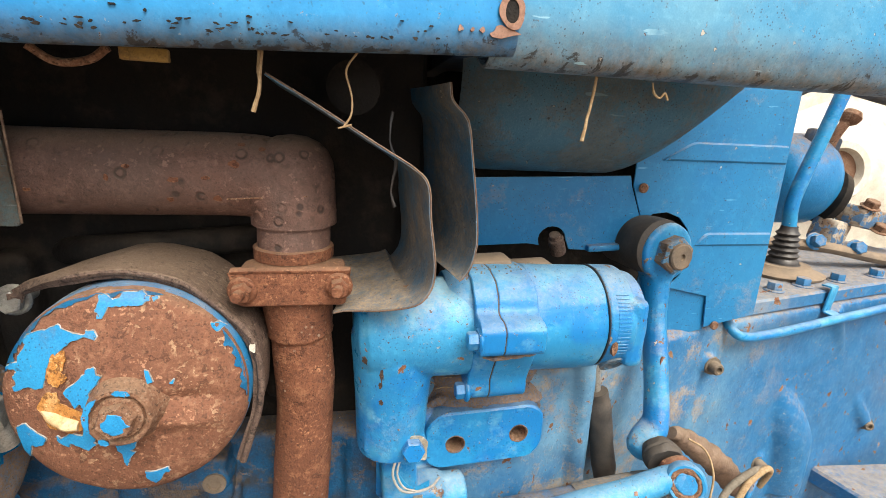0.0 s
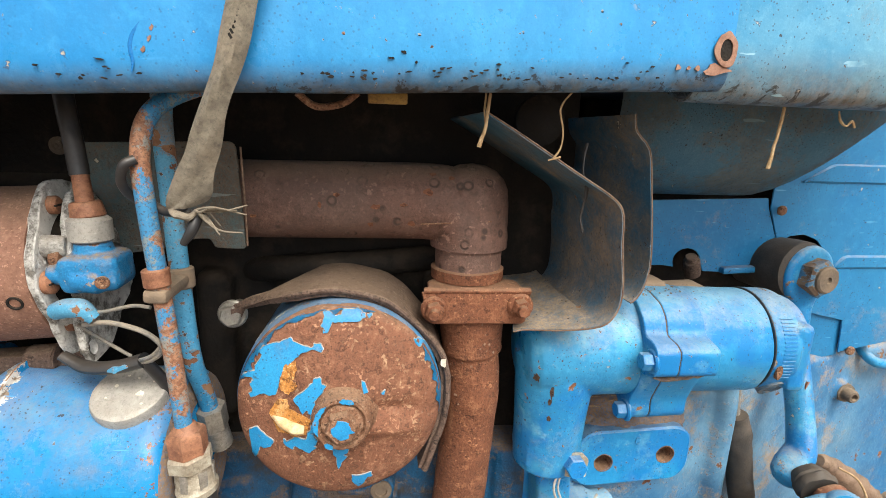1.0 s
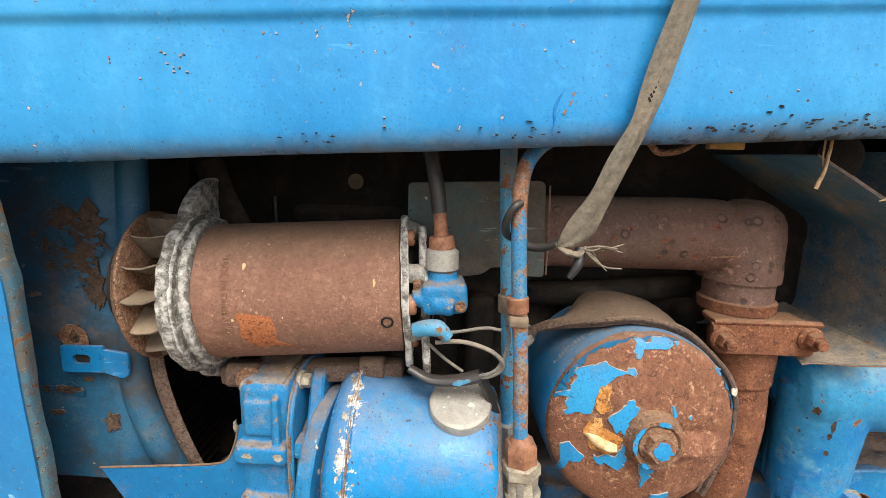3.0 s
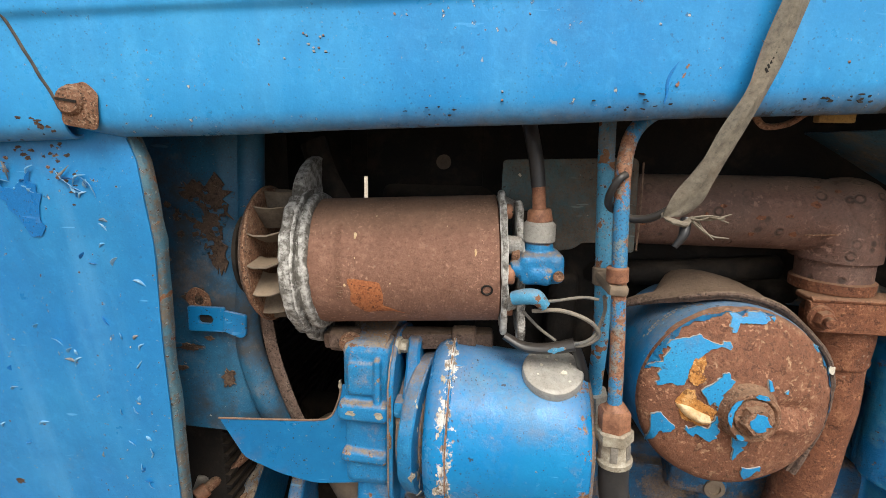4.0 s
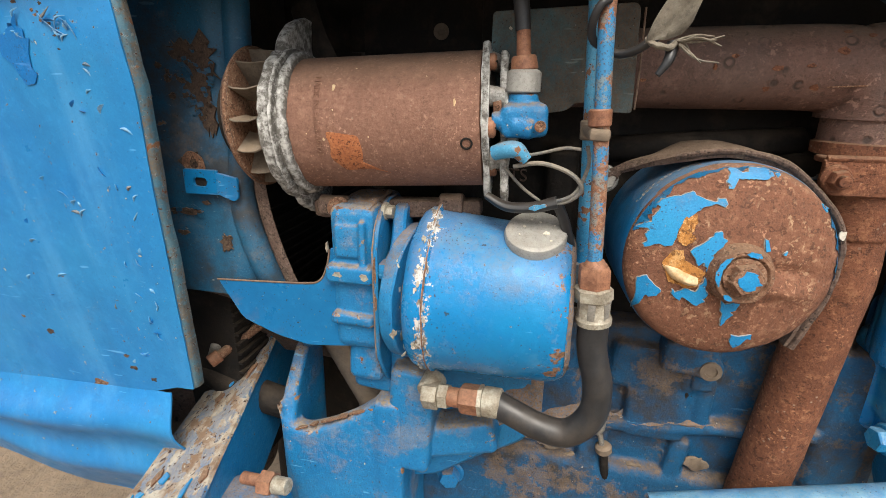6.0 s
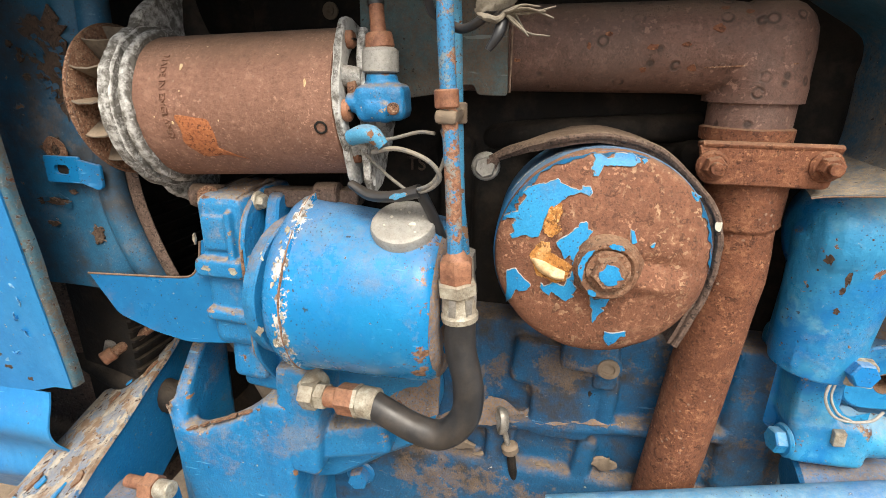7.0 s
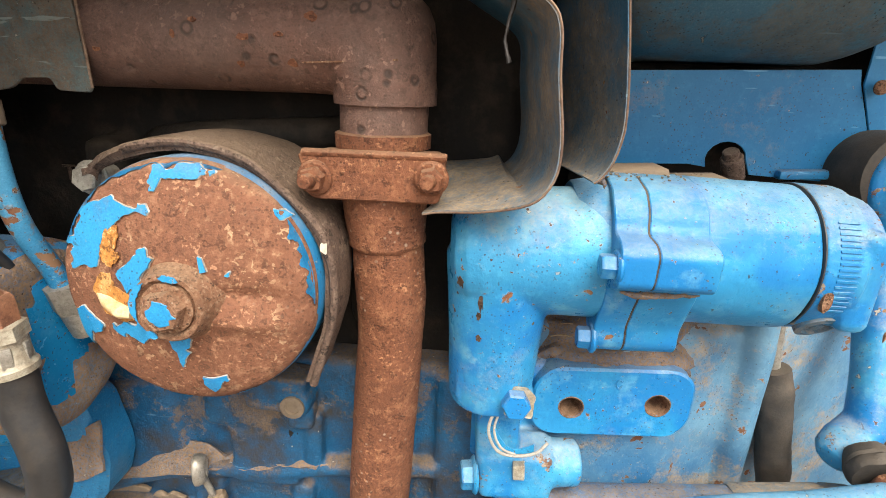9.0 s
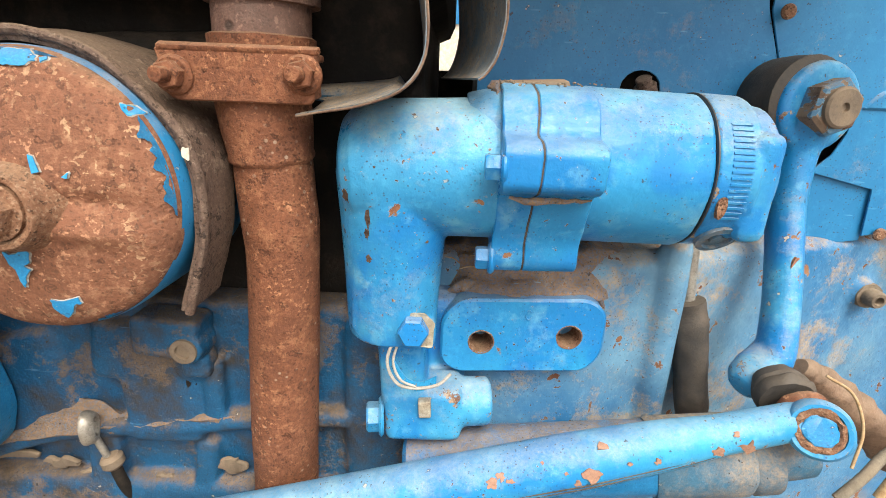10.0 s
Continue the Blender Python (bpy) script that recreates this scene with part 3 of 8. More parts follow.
# ---- ground ----
g = B()
N = 60
rows = []
for j in range(N + 1):
    a = (j / N * 2 - 1)
    rows.append([])
    for i in range(N + 1):
        b = (i / N * 2 - 1)
        x, y = math.copysign(abs(b) ** 5, b) * 900 + b * 4, math.copysign(abs(a) ** 5, a) * 900 + a * 4
        rows[-1].append(V(x, y, 0.02 * noise.noise(V(x * 1.3, y * 1.3, 0))))
skin(g, rows, closed=False, cap=False)
solo("ground", g, M_SOIL, "dry brown trodden earth under the tractor", "ground", kind="structure")


# ---- bonnet ----
def stuck_at(ob, start, way):
    """Where a line from start along way meets the part, or None."""
    hit_, at_, _, _ = ob.ray_cast(V(start), V(way).normalized(), depsgraph=bpy.context.evaluated_depsgraph_get())
    return at_ if hit_ else None


def stuck(ob, start, way, outline, material, name, label="", thick=0.0006):
    """A small flat patch laid where a line from start along way meets the part."""
    hit_, at_, nrm_, _ = ob.ray_cast(V(start), V(way).normalized(), depsgraph=bpy.context.evaluated_depsgraph_get())
    if not hit_:
        return None
    u_ = Z.cross(nrm_) if abs(nrm_.z) < 0.9 else X.copy()
    u_.normalize()
    t_ = B()
    plate(t_, outline, at_ + nrm_ * 0.0002, u_, nrm_.cross(u_), -nrm_, thick)
    return part(name, t_, material, ob.parent, label)


def ragged(n, rx, ry, seed, rough=0.35):
    rr = random.Random(seed)
    return [Vector((math.cos(a) * rx * (1 + rough * (rr.random() - 0.5) * 2), math.sin(a) * ry * (1 + rough * (rr.random() - 0.5) * 2))) for a in (2 * math.pi * i / n for i in range(n))]


def hood_y(x):
    return 0.323 + 0.088 * x


def hood_z(x):
    return 1.1975 + 0.0495 * x


LIP = [(0.026, 0.010), (0.016, 0.002), (0.009, 0.0), (0.003, 0.004), (0.0, 0.013), (-0.001, 0.03), (-0.001, 0.055), (-0.001, 0.11), (0.003, 0.17), (0.022, 0.225), (0.075, 0.265), (0.16, 0.28), (0.28, 0.285)]


def STEP_Z(x):
    return 1.2690 + 0.0475 * x


def bonnet_side(x0, x1, slant, lip=LIP, mirror=False, corner=0.0, n=26, amp=0.0012):
    sec = smooth_path([(a, b, 0) for a, b in lip], 4)
    sec = [p for p in sec if not 0.056 < p.y < 0.109] + [V(-0.001, 0.056 + 0.0011 * k, 0) for k in range(49)]
    turn_ = sec.index(min(sec, key=lambda p: p.y))
    sec = sec[:turn_] + sorted(sec[turn_:], key=lambda p: p.y)
    rows = []
    for i in range(n + 1):
        f = i / n
        r = []
        for p in sec:
            xs = x0 - slant * p.y
            x = xs + (x1 - xs) * f
            cut = corner * max(0.0, 1 - (x - xs) / 0.03) ** 2 * max(0.0, 1 - p.y / 0.05)
            y = hood_y(x) + p.x
            q = V(x, y, hood_z(x) + p.y + cut)
            # pressed step along the side
            q.y -= 0.0028 / (1 + math.exp(-max(-30, min(30, (q.z - STEP_Z(x)) / 0.0011))))
            q.y += amp * noise.noise(q * 9)
            q.z += 0.6 * amp * noise.noise(q * 14 + V(3, 1, 2))
            if mirror:
                q.y = 1.21 - q.y
            r.append(q)
        rows.append(r)
    return sheet(B(), rows, 0.0016)


bonnet = thing("bonnet", (-0.25, 0.6, 1.2), "faded blue sheet steel tractor bonnet with a rolled dirty lower lip", "bonnet")
side = part("side_panel", bonnet_side(-0.594, 0.098, 0.45, corner=0.006), M_HOOD, bonnet)
# unseen far side shades the bay; its black puts shade into the colour
part("side_panel", bonnet_side(-0.594, 0.098, 0.45, mirror=True, n=10), M_GRIME_SHADE, bonnet, "far side panel, blackened to keep the bay dark")
# rusty fixing tab with an oval hole at the rear corner, set a hair proud of the sheet
tab = B()
oval = [Vector((0.0042 * math.cos(a), 0.0066 * math.sin(a))) for a in (2 * math.pi * i / 18 for i in range(18))]
TC = V(0.0925, hood_y(0.0925), hood_z(0.0925) + 0.0225)
plate(tab, rounded(ragged(16, 0.0074, 0.0105, 11, 0.16), 0.002), TC - Y * 0.0029, (1, 0.088, 0), Z, Y, 0.001, 0.0002, [oval])
part("fixing_tab", dent(tab, 0.0006, 0.006), M_CHIP, side, "rusted fixing hole surround")
# black patch painted as the dark inside of the hole
hole = B()
plate(hole, oval, TC - Y * 0.0022, (1, 0.088, 0), Z, Y, 0.0005)
part("fixing_hole", hole, M_GRIME_SHADE, side, "dark open hole")
for cx, cz, w, hgt in ((0.088, 0.0075, 0.008, 0.003), (0.076, 0.0085, 0.0016, 0.0014), (0.07, 0.0085, 0.0012, 0.0012), (0.063, 0.009, 0.0014, 0.0016)):
    hole = B()
    plate(hole, rounded(ragged(11, w, hgt, int(cx * 1e4), 0.4), 0.0005), (cx, hood_y(cx) - 0.0019, hood_z(cx) + cz + 0.004), (1, 0.088, 0), Z, Y, 0.001)
    part("rust_spot", hole, M_CHIP, side)

def hood_mark(x, z, w, h_, mat_, seed, name="nick_and_shadow", turn_=0.0):
    """A small worn spot lying on the bonnet's side, or the dark mark drawn as its shadow."""
    t_ = B()
    over = 0.0028 / (1 + math.exp(-max(-30, min(30, (z - STEP_Z(x)) / 0.0011))))
    y_ = hood_y(x) - 0.001 - over + 0.0012 * noise.noise(V(x, hood_y(x) - 0.001 - over, z) * 9)
    plate(t_, rounded(ragged(12, w, h_, seed, 0.45), min(w, h_) * 0.15), (x, y_ - 0.0003, z), V(1, 0.088, turn_), V(-turn_, 0, 1), Y, 0.0008)
    return part(name, t_, mat_, side)


rr = random.Random(61)
for k, (x, z) in enumerate(((-0.443, 1.231), (-0.441, 1.23), (-0.433, 1.229), (-0.431, 1.23), (-0.44, 1.225), (-0.437, 1.223), (-0.434, 1.223), (-0.43, 1.221), (-0.437, 1.221), (-0.47, 1.227), (-0.47, 1.225), (-0.455, 1.217), (-0.389, 1.242), (-0.382, 1.242), (-0.361, 1.244), (-0.311, 1.243), (-0.237, 1.238), (-0.325, 1.2), (-0.325, 1.195), (-0.033, 1.226), (-0.09, 1.221), (-0.129, 1.219), (0.012, 1.24), (-0.02, 1.25), (0.024, 1.234))):
    hood_mark(x, z + 0.0007, rr.uniform(0.0005, 0.0010), rr.uniform(0.0004, 0.0007), M_CHIP if k % 3 == 0 else M_CAP, k + 200)
    # dark mark just below the nick, drawn as its shadow
    hood_mark(x + 0.0003, z, rr.uniform(0.0004, 0.0008), 0.0003, M_GRIME_SHADE, k + 230)
for k in range(70):
    x = rr.choice([-0.36, -0.25, -0.13, -0.1, -0.06, -0.05, -0.03, 0.0, 0.0, 0.03, 0.05]) + rr.gauss(0, 0.012)
    hood_mark(min(x, 0.08), hood_z(x) + 0.006 + abs(rr.gauss(0, 0.004)), rr.uniform(0.0005, 0.0019), rr.uniform(0.0003, 0.0007), M_GRIME_SHADE, k + 300, "dirt_smear", rr.uniform(-0.3, 0.3))
# squiggle of deeper blue with pinkish nicks
t_ = B()
tube(t_, [V(x, hood_y(x) - 0.0012, z) for x, z in ((-0.2195, 1.2215), (-0.2235, 1.219), (-0.2275, 1.2135), (-0.2295, 1.207), (-0.229, 1.200), (-0.230, 1.195))], [0.0004, 0.0011, 0.0013, 0.0012, 0.0007, 0.0003], 8, 5, flat=0.35, up=Y)
part("old_paint_mark", t_, M_BARE, side, "squiggle of deeper blue paint")
for k, (x, z) in enumerate(((-0.219, 1.216), (-0.2205, 1.211), (-0.2235, 1.206))):
    hood_mark(x, z, 0.0008, 0.0014, M_CHIP, k + 260, turn_=-0.5)


def top_panel(x0, x1, lift, mat_, parent):
    """The crown that joins the two sides of the bonnet."""
    rows = []
    for i in range(9):
        x = x0 + (x1 - x0) * i / 8
        rows.append([V(x, 0.605 + w_, hood_z(x) + lift + 0.012 * (1 - (w_ / 0.2) ** 2)) for w_ in (-0.2, -0.12, -0.05, 0.0, 0.05, 0.12, 0.2)])
    return part("top_panel", sheet(B(), rows, 0.0016), mat_, parent)


top_panel(-0.70, 0.098, 0.283, M_HOOD, bonnet)
nose = thing("nose_cowl", (-0.85, 0.6, 1.17), "blue sheet steel front cowl ahead of the bonnet", "bonnet")
nose_side = part("side_panel", bonnet_side(-1.15, -0.5985, 0.0, n=14), M_HOOD, nose)
# far side of the nose, blackened as shade too
part("side_panel", bonnet_side(-1.15, -0.60, 0.0, mirror=True, n=6), M_GRIME_SHADE, nose)
top_panel(-1.15, -0.705, 0.283, M_HOOD, nose)
sm_ = B()
seam = []
for i in range(15):
    z = hood_z(-0.6) + 0.012 + 0.115 * i / 14
    seam.append(stuck_at(side, (-0.5935 - 0.52 * (z - 1.178), 0.1, z), Y))
tube(sm_, [p_ for p_ in seam if p_], 0.0011, 8, 3)
part("seam", dent(sm_, 0.0004, 0.01), M_JOINT, nose, "dark seam beside the bonnet edge")
scr = B()
c = V(-0.5895, hood_y(-0.594) - 0.001, 1.191)
d = V(0.12, -1, 0.03).normalized()
lathe(scr, [(-0.002, 0.0092), (0.0022, 0.0090), (0.0044, 0.0072), (0.0050, 0)], c, d, 22)
screw = solo("bonnet_screw", scr, M_BOLTRUST, "rusty slotted screw holding the bonnet corner", "screw")
sl = B()
box(sl, c + d * 0.0049, (0.0125, 0.0012, 0.0016), (0, 8, 7), 0)
part("slot", sl, M_GRIME_SHADE, screw, "dark slot")
wr = B()
plate(wr, rounded([(-0.013, -0.014), (0.011, -0.017), (0.014, 0.004), (0.006, 0.013), (-0.008, 0.011)], 0.006), (-0.585, hood_y(-0.59) - 0.0022, 1.190), (1, 0.088, 0), Z, Y, 0.001, 0.0003)
part("rust_ring", dent(wr, 0.0012, 0.008), M_BOLTRUST, screw, "rusted bare patch round the screw")

# rear bonnet panel, chalky and set back a little
LIP2 = [(0.05, 0.012), (0.03, 0.0), (0.018, -0.003), (0.008, 0.001), (0.003, 0.012), (0.0, 0.03), (0.0, 0.09), (0.004, 0.16), (0.03, 0.22), (0.09, 0.26), (0.28, 0.275)]
rear = thing("rear_bonnet", (0.25, 0.6, 1.2), "chalky pale blue rear bonnet panel with dirt along its lip", "bonnet")
sec = smooth_path([(a, b, 0) for a, b in LIP2], 4)
for mir in (False, True):
    rows = []
    for i in range(19):
        x = 0.085 + 0.335 * i / 18
        r = []
        for p in sec:
            q = V(x, 0.338 + 0.03 * (x - 0.1) + p.x, 1.2 + p.y)
            q.y += 0.0016 * noise.noise(q * 11)
            if mir:
                q.y = 1.21 - q.y
            r.append(q)
        rows.append(r)
    # the mirrored far panel takes the shade black instead of enamel
    part("side_panel", sheet(B(), rows, 0.0016), M_GRIME_SHADE if mir else M_HOOD2, rear)

rows = [[V(x, y_, 1.473 + 0.012 * (1 - ((y_ - 0.605) / 0.2) ** 2)) for y_ in (0.405, 0.5, 0.56, 0.605, 0.65, 0.71, 0.805)] for x in (0.1, 0.2, 0.3, 0.42)]
part("top_panel", sheet(B(), rows, 0.0016), M_HOOD2, rear)
# ---- front side panel under the nose ----
fp = thing("front_side_panel", (-0.75, 0.3, 0.82), "large blue sheet steel side panel with peeling paint beside the radiator", "panel")


def fp_pt(x, z, inn=0.0):
    y = 0.2815 + (1.16 - z) * 0.135 + 0.02 * (x + 0.57) + inn
    return V(x, y + 0.002 * noise.noise(V(x * 7, 2, z * 7)), z)


rows = []
cross = [(-1.15, 0), (-1.0, 0), (-0.9, 0), (-0.8, 0), (-0.72, 0), (-0.66, 0), (-0.62, 0), (-0.592, 0), (-0.58, 0), (-0.5745, 0.0008)]
for k in range(-2, 25):
    z = 1.1555 - k / 24 * 0.335
    lean = 0.0125 - 0.109 * max(0, 1.095 - z) + 0.003 * noise.noise(V(0.3, z * 14, 0))
    bot = max(0, k - 21) / 3
    lean -= 0.004 * max(0.0, (z - 1.143) / 0.02) ** 2
    rows.append([fp_pt(x + lean * (1 if x > -0.7 else 0.3), z - 0.028 * bot * min(1, max(0, (-0.6 - x) / 0.06)), inn + (0.004 * (1 - k / 1.5) if k < 2 else 0)) for x, inn in cross])
fps = part("sheet", sheet(B(), rows, 0.0018), M_PANEL, fp)
rows = [[r[-1] + V(a, b, 0) for a, b in ((-0.0006, -0.0003), (0.0018, 0.0004), (0.0034, 0.0025), (0.0036, 0.006), (0.0030, 0.010))] for r in rows]
part("edge_flange", dent(sheet(B(), rows, 0.002), 0.0012, 0.02), M_FLANGE, fp, "dirty greenish folded edge")
rows = []
for k in range(31):
    f = k / 30
    r = []
    for j in range(43):
        i = j / 3
        x = -1.1 + i / 14 * (0.482 + 0.014 * math.sin(f * 3.1) - 0.05 * f * f)
        e = 1 - i / 14
        z = 0.812 - (0.225 - 0.11 * e) * f - 0.014 * e - 0.008 * math.sin(i * 0.9) * f
        y = 0.329 - 0.02 * math.exp(-((f - 0.2 - 0.03 * math.sin(i * 0.3)) / 0.13) ** 2) - 0.008 * math.exp(-((f - 0.6 - 0.04 * math.sin(i * 0.25 + 1)) / 0.1) ** 2) + 0.006 * math.sin(f * 9 + i * 0.5) * f + 0.045 * f * f + 0.03 * (x + 0.57) + 0.004 * noise.noise(V(x * 10, 0, z * 12))
        r.append(V(x, y, z))
    rows.append(r)
part("lower_skirt", sheet(B(), rows, 0.0018), M_PANEL, fp, "bent and creased lower skirt")
# bare peeled patches of brighter paint and curled flakes
patch = B()
PEEL = [(-0.68, 1.142), (-0.669, 1.144), (-0.664, 1.141), (-0.664, 1.135), (-0.656, 1.134), (-0.649, 1.139), (-0.642, 1.139), (-0.638, 1.137), (-0.639, 1.131), (-0.635, 1.131), (-0.64, 1.121), (-0.642, 1.111), (-0.639, 1.107), (-0.644, 1.1), (-0.652, 1.099), (-0.655, 1.106), (-0.658, 1.114), (-0.664, 1.119), (-0.664, 1.125), (-0.67, 1.127)]
plate(patch, rounded([(a + 0.658, b - 1.121) for a, b in PEEL], 0.0008), fp_pt(-0.658, 1.121, -0.0028), (1, 0.03, 0), (0, -0.135, 1), Y, 0.0004)
part("bare_patch", patch, M_BARE, fp, "deeper blue where the top coat has flaked")
rr = random.Random(5)
CURLS = [(-0.66, 1.145), (-0.653, 1.137), (-0.639, 1.146), (-0.648, 1.139), (-0.615, 1.145), (-0.606, 1.142), (-0.61, 1.136), (-0.606, 1.132), (-0.594, 1.114), (-0.594, 1.107), (-0.598, 1.093), (-0.577, 1.067), (-0.588, 1.021), (-0.586, 1.013), (-0.59, 1.002), (-0.644, 1.005), (-0.649, 1.0), (-0.641, 0.997), (-0.598, 0.93), (-0.6, 0.914), (-0.645, 0.91), (-0.69, 0.935), (-0.73, 0.93), (-0.634, 0.86)]
for i, (x, z) in enumerate(CURLS):
    x, z = x + rr.uniform(-0.002, 0.002), z + rr.uniform(-0.002, 0.002)
    L = rr.uniform(0.003, 0.0075)
    tilt = rr.choice([-0.5, 0.2, 0.7, 1.2, -1.1]) + rr.uniform(-0.4, 0.4)
    ax, az = math.cos(tilt) * L, math.sin(tilt) * L
    bow = rr.choice([-1, 1]) * L * 0.35
    fl = B()
    tube(fl, [fp_pt(x - ax, z - az, -0.0012), fp_pt(x - az * 0.3, z + bow, -0.0024), fp_pt(x + ax, z + az, -0.0012)], [0.0002, rr.uniform(0.0007, 0.0013), 0.0002], 6, 5)
    part("curled_flake", fl, M_PALEBLUE if i % 4 else M_SHIELD, fp)
for i in range(34):
    if i < 12:
        x, z = rr.choice([-0.65, -0.61]) + rr.gauss(0, 0.008), 1.138 + rr.gauss(0, 0.007)
    elif i < 26:
        x, z = -0.604 + rr.gauss(0, 0.009), rr.uniform(0.86, 1.1)
    else:
        x, z = rr.uniform(-0.72, -0.62), rr.uniform(0.84, 1.08)
    x, z = min(x, -0.59), min(z, 1.14)
    L = rr.uniform(0.006, 0.012) if i < 5 else rr.uniform(0.0025, 0.006)
    tilt = rr.uniform(-1.5, 1.5)
    ax, az = math.cos(tilt) * L, math.sin(tilt) * L
    bow = rr.choice([-1, 1]) * L * rr.uniform(0.1, 0.45)
    rows = []
    for j in range(7):
        s = j / 3 - 1
        w_ = (1 - s * s) * rr.uniform(0.0009, 0.0017) + 0.0001
        px_, pz_ = x + ax * s - math.sin(tilt) * bow * (1 - s * s), z + az * s + math.cos(tilt) * bow * (1 - s * s)
        rows.append([fp_pt(px_ - math.sin(tilt) * w_ * k, pz_ + math.cos(tilt) * w_ * k, -0.0013 - 0.0022 * (1 - s * s) * (k + 0.2)) for k in (0, 0.5, 1)])
    part("curled_flake", sheet(B(), rows, 0.0003), M_PALEBLUE if i % 3 else M_BARE, fp)
SPOTS = [(-0.70, 0.81, 0.009), (-0.652, 0.838, 0.004), (-0.655, 0.852, 0.003), (-0.735, 0.87, 0.004), (-0.76, 0.885, 0.003), (-0.633, 0.826, 0.004)]
for i in range(64):
    x, z = rr.choice([(-0.70, 1.158), (-0.695, 1.158), (-0.647, 1.159), (-0.62, 1.158), (-0.621, 1.15), (-0.665, 1.151), (-0.612, 1.135)])
    SPOTS.append((x + rr.gauss(0, 0.004), z + rr.gauss(0, 0.005), rr.uniform(0.0005, 0.0022)))
for i, (x, z, s) in enumerate(SPOTS):
    stuck(fps, (x, 0.1, z), Y, rounded(ragged(11, s, s * 0.6, i + 400, 0.55), s * 0.12), M_PEELRUST if i % 4 else M_BOLTRUST, "rust_spot")
for i in range(48):
    x, z = rr.choice([(-0.68, 1.166), (-0.672, 1.166), (-0.654, 1.172), (-0.652, 1.169), (-0.636, 1.166), (-0.618, 1.177), (-0.614, 1.174), (-0.70, 1.17)])
    s_ = rr.uniform(0.0005, 0.002)
    stuck(nose_side, (x + rr.gauss(0, 0.005), 0.1, z + rr.gauss(0, 0.0025)), Y, rounded(ragged(11, s_, s_ * 0.55, i + 500, 0.55), s_ * 0.12), M_PEELRUST if i % 4 else M_GRIME_SHADE, "rust_spot")

# ---- radiator side, hose, belt ----
rad = thing("radiator", (-0.6, 0.6, 0.7), "blue radiator with rusty peeling side plate and dark core", "radiator")


def rad_y(x, z):
    return 0.362 + 0.004 * noise.noise(V(x * 9, 0, z * 9)) + max(0, x + 0.548)


rows = [[V(x, rad_y(x, z), z) for x in (-0.8, -0.7, -0.64, -0.61, -0.59, -0.575, -0.565, -0.556, -0.55, -0.543, -0.535)] for z in (0.91, 0.93, 0.96, 1.0, 1.05, 1.1, 1.15, 1.2, 1.25)]
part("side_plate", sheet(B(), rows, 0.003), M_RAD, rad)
part("core", box(B(), (-0.63, 0.62, 0.95), (0.07, 0.44, 0.6), edge=0.004), M_GRIME_SHADE, rad, "dark finned core")
for i in range(16):
    part("fin", box(B(), (-0.593, 0.6, 0.78 + i * 0.012), (0.006, 0.4, 0.003), edge=0), M_GRIME_SHADE, rad)
rr = random.Random(15)
for k, (x, z, w_, h_) in enumerate(((-0.558, 1.118, 0.014, 0.021), (-0.562, 1.095, 0.012, 0.016), (-0.572, 1.128, 0.012, 0.009), (-0.554, 1.075, 0.007, 0.014), (-0.59, 1.108, 0.004, 0.005), (-0.587, 1.092, 0.0035, 0.0025), (-0.598, 1.116, 0.003, 0.0025), (-0.579, 1.108, 0.004, 0.003), (-0.58, 1.037, 0.010, 0.008), (-0.571, 1.0, 0.004, 0.002), (-0.592, 0.991, 0.016, 0.0025), (-0.556, 0.962, 0.006, 0.008), (-0.60, 0.97, 0.005, 0.003))):
    hs = B()
    plate(hs, rounded(ragged(27, w_, h_, k + 40, 0.45), 0.0004), (x, rad_y(x, z) - 0.0046, z), V(1, 0.0, 0), Z, Y, 0.0012)
    part("peeled_patch", hs, M_PEELRUST, rad, "brown rust where the paint has peeled")
for i in range(60):
    a, r_ = rr.uniform(0, 6.28), rr.uniform(0.35, 1.1)
    x, z = -0.563 + 0.016 * r_ * math.cos(a), 1.104 + 0.032 * r_ * math.sin(a)
    if i > 47:
        x, z = rr.uniform(-0.61, -0.575), rr.choice([0.992, 1.11, 1.095]) + rr.gauss(0, 0.003)
    L = rr.uniform(0.0012, 0.0034)
    hs = B()
    sheet(hs, [[V(x + L * u_ + 0.0004 * v_, rad_y(x, z) - 0.0048 - 0.0028 * max(0, v_) * rr.uniform(0.4, 1), z + L * v_ + 0.0008 * math.sin(u_ * 2 + i)) for u_ in (-1, 0, 1)] for v_ in (-0.6, 0.1, 0.8)], 0.0003)
    part("paint_curl", hs, M_RAD if i % 3 else M_PEELRUST, rad)
hs = B()
tube(hs, [(-0.533, 0.385, 1.26), (-0.5345, 0.378, 1.15), (-0.5365, 0.374, 1.08), (-0.543, 0.37, 1.01), (-0.532, 0.369, 0.955), (-0.515, 0.378, 0.9), (-0.5, 0.40, 0.85)], 0.0118, 18)
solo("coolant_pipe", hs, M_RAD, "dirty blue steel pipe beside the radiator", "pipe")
bt = B()
tube(bt, [(-0.530, 0.378, 1.03), (-0.522, 0.374, 0.985), (-0.507, 0.376, 0.93), (-0.487, 0.385, 0.87)], 0.0062, 10, flat=0.5, up=Y)
solo("fan_belt", bt, M_STRAPIRON, "dusty worn rubber fan belt", "belt")
bt = B()
tube(bt, [(-0.5, 0.43, 1.17), (-0.488, 0.425, 1.14), (-0.476, 0.42, 1.12), (-0.465, 0.415, 1.105)], 0.013, 10, flat=0.5, up=Y)
solo("adjusting_strap", bt, M_GRIME_SHADE, "dark greasy dynamo adjusting strap", "bracket")
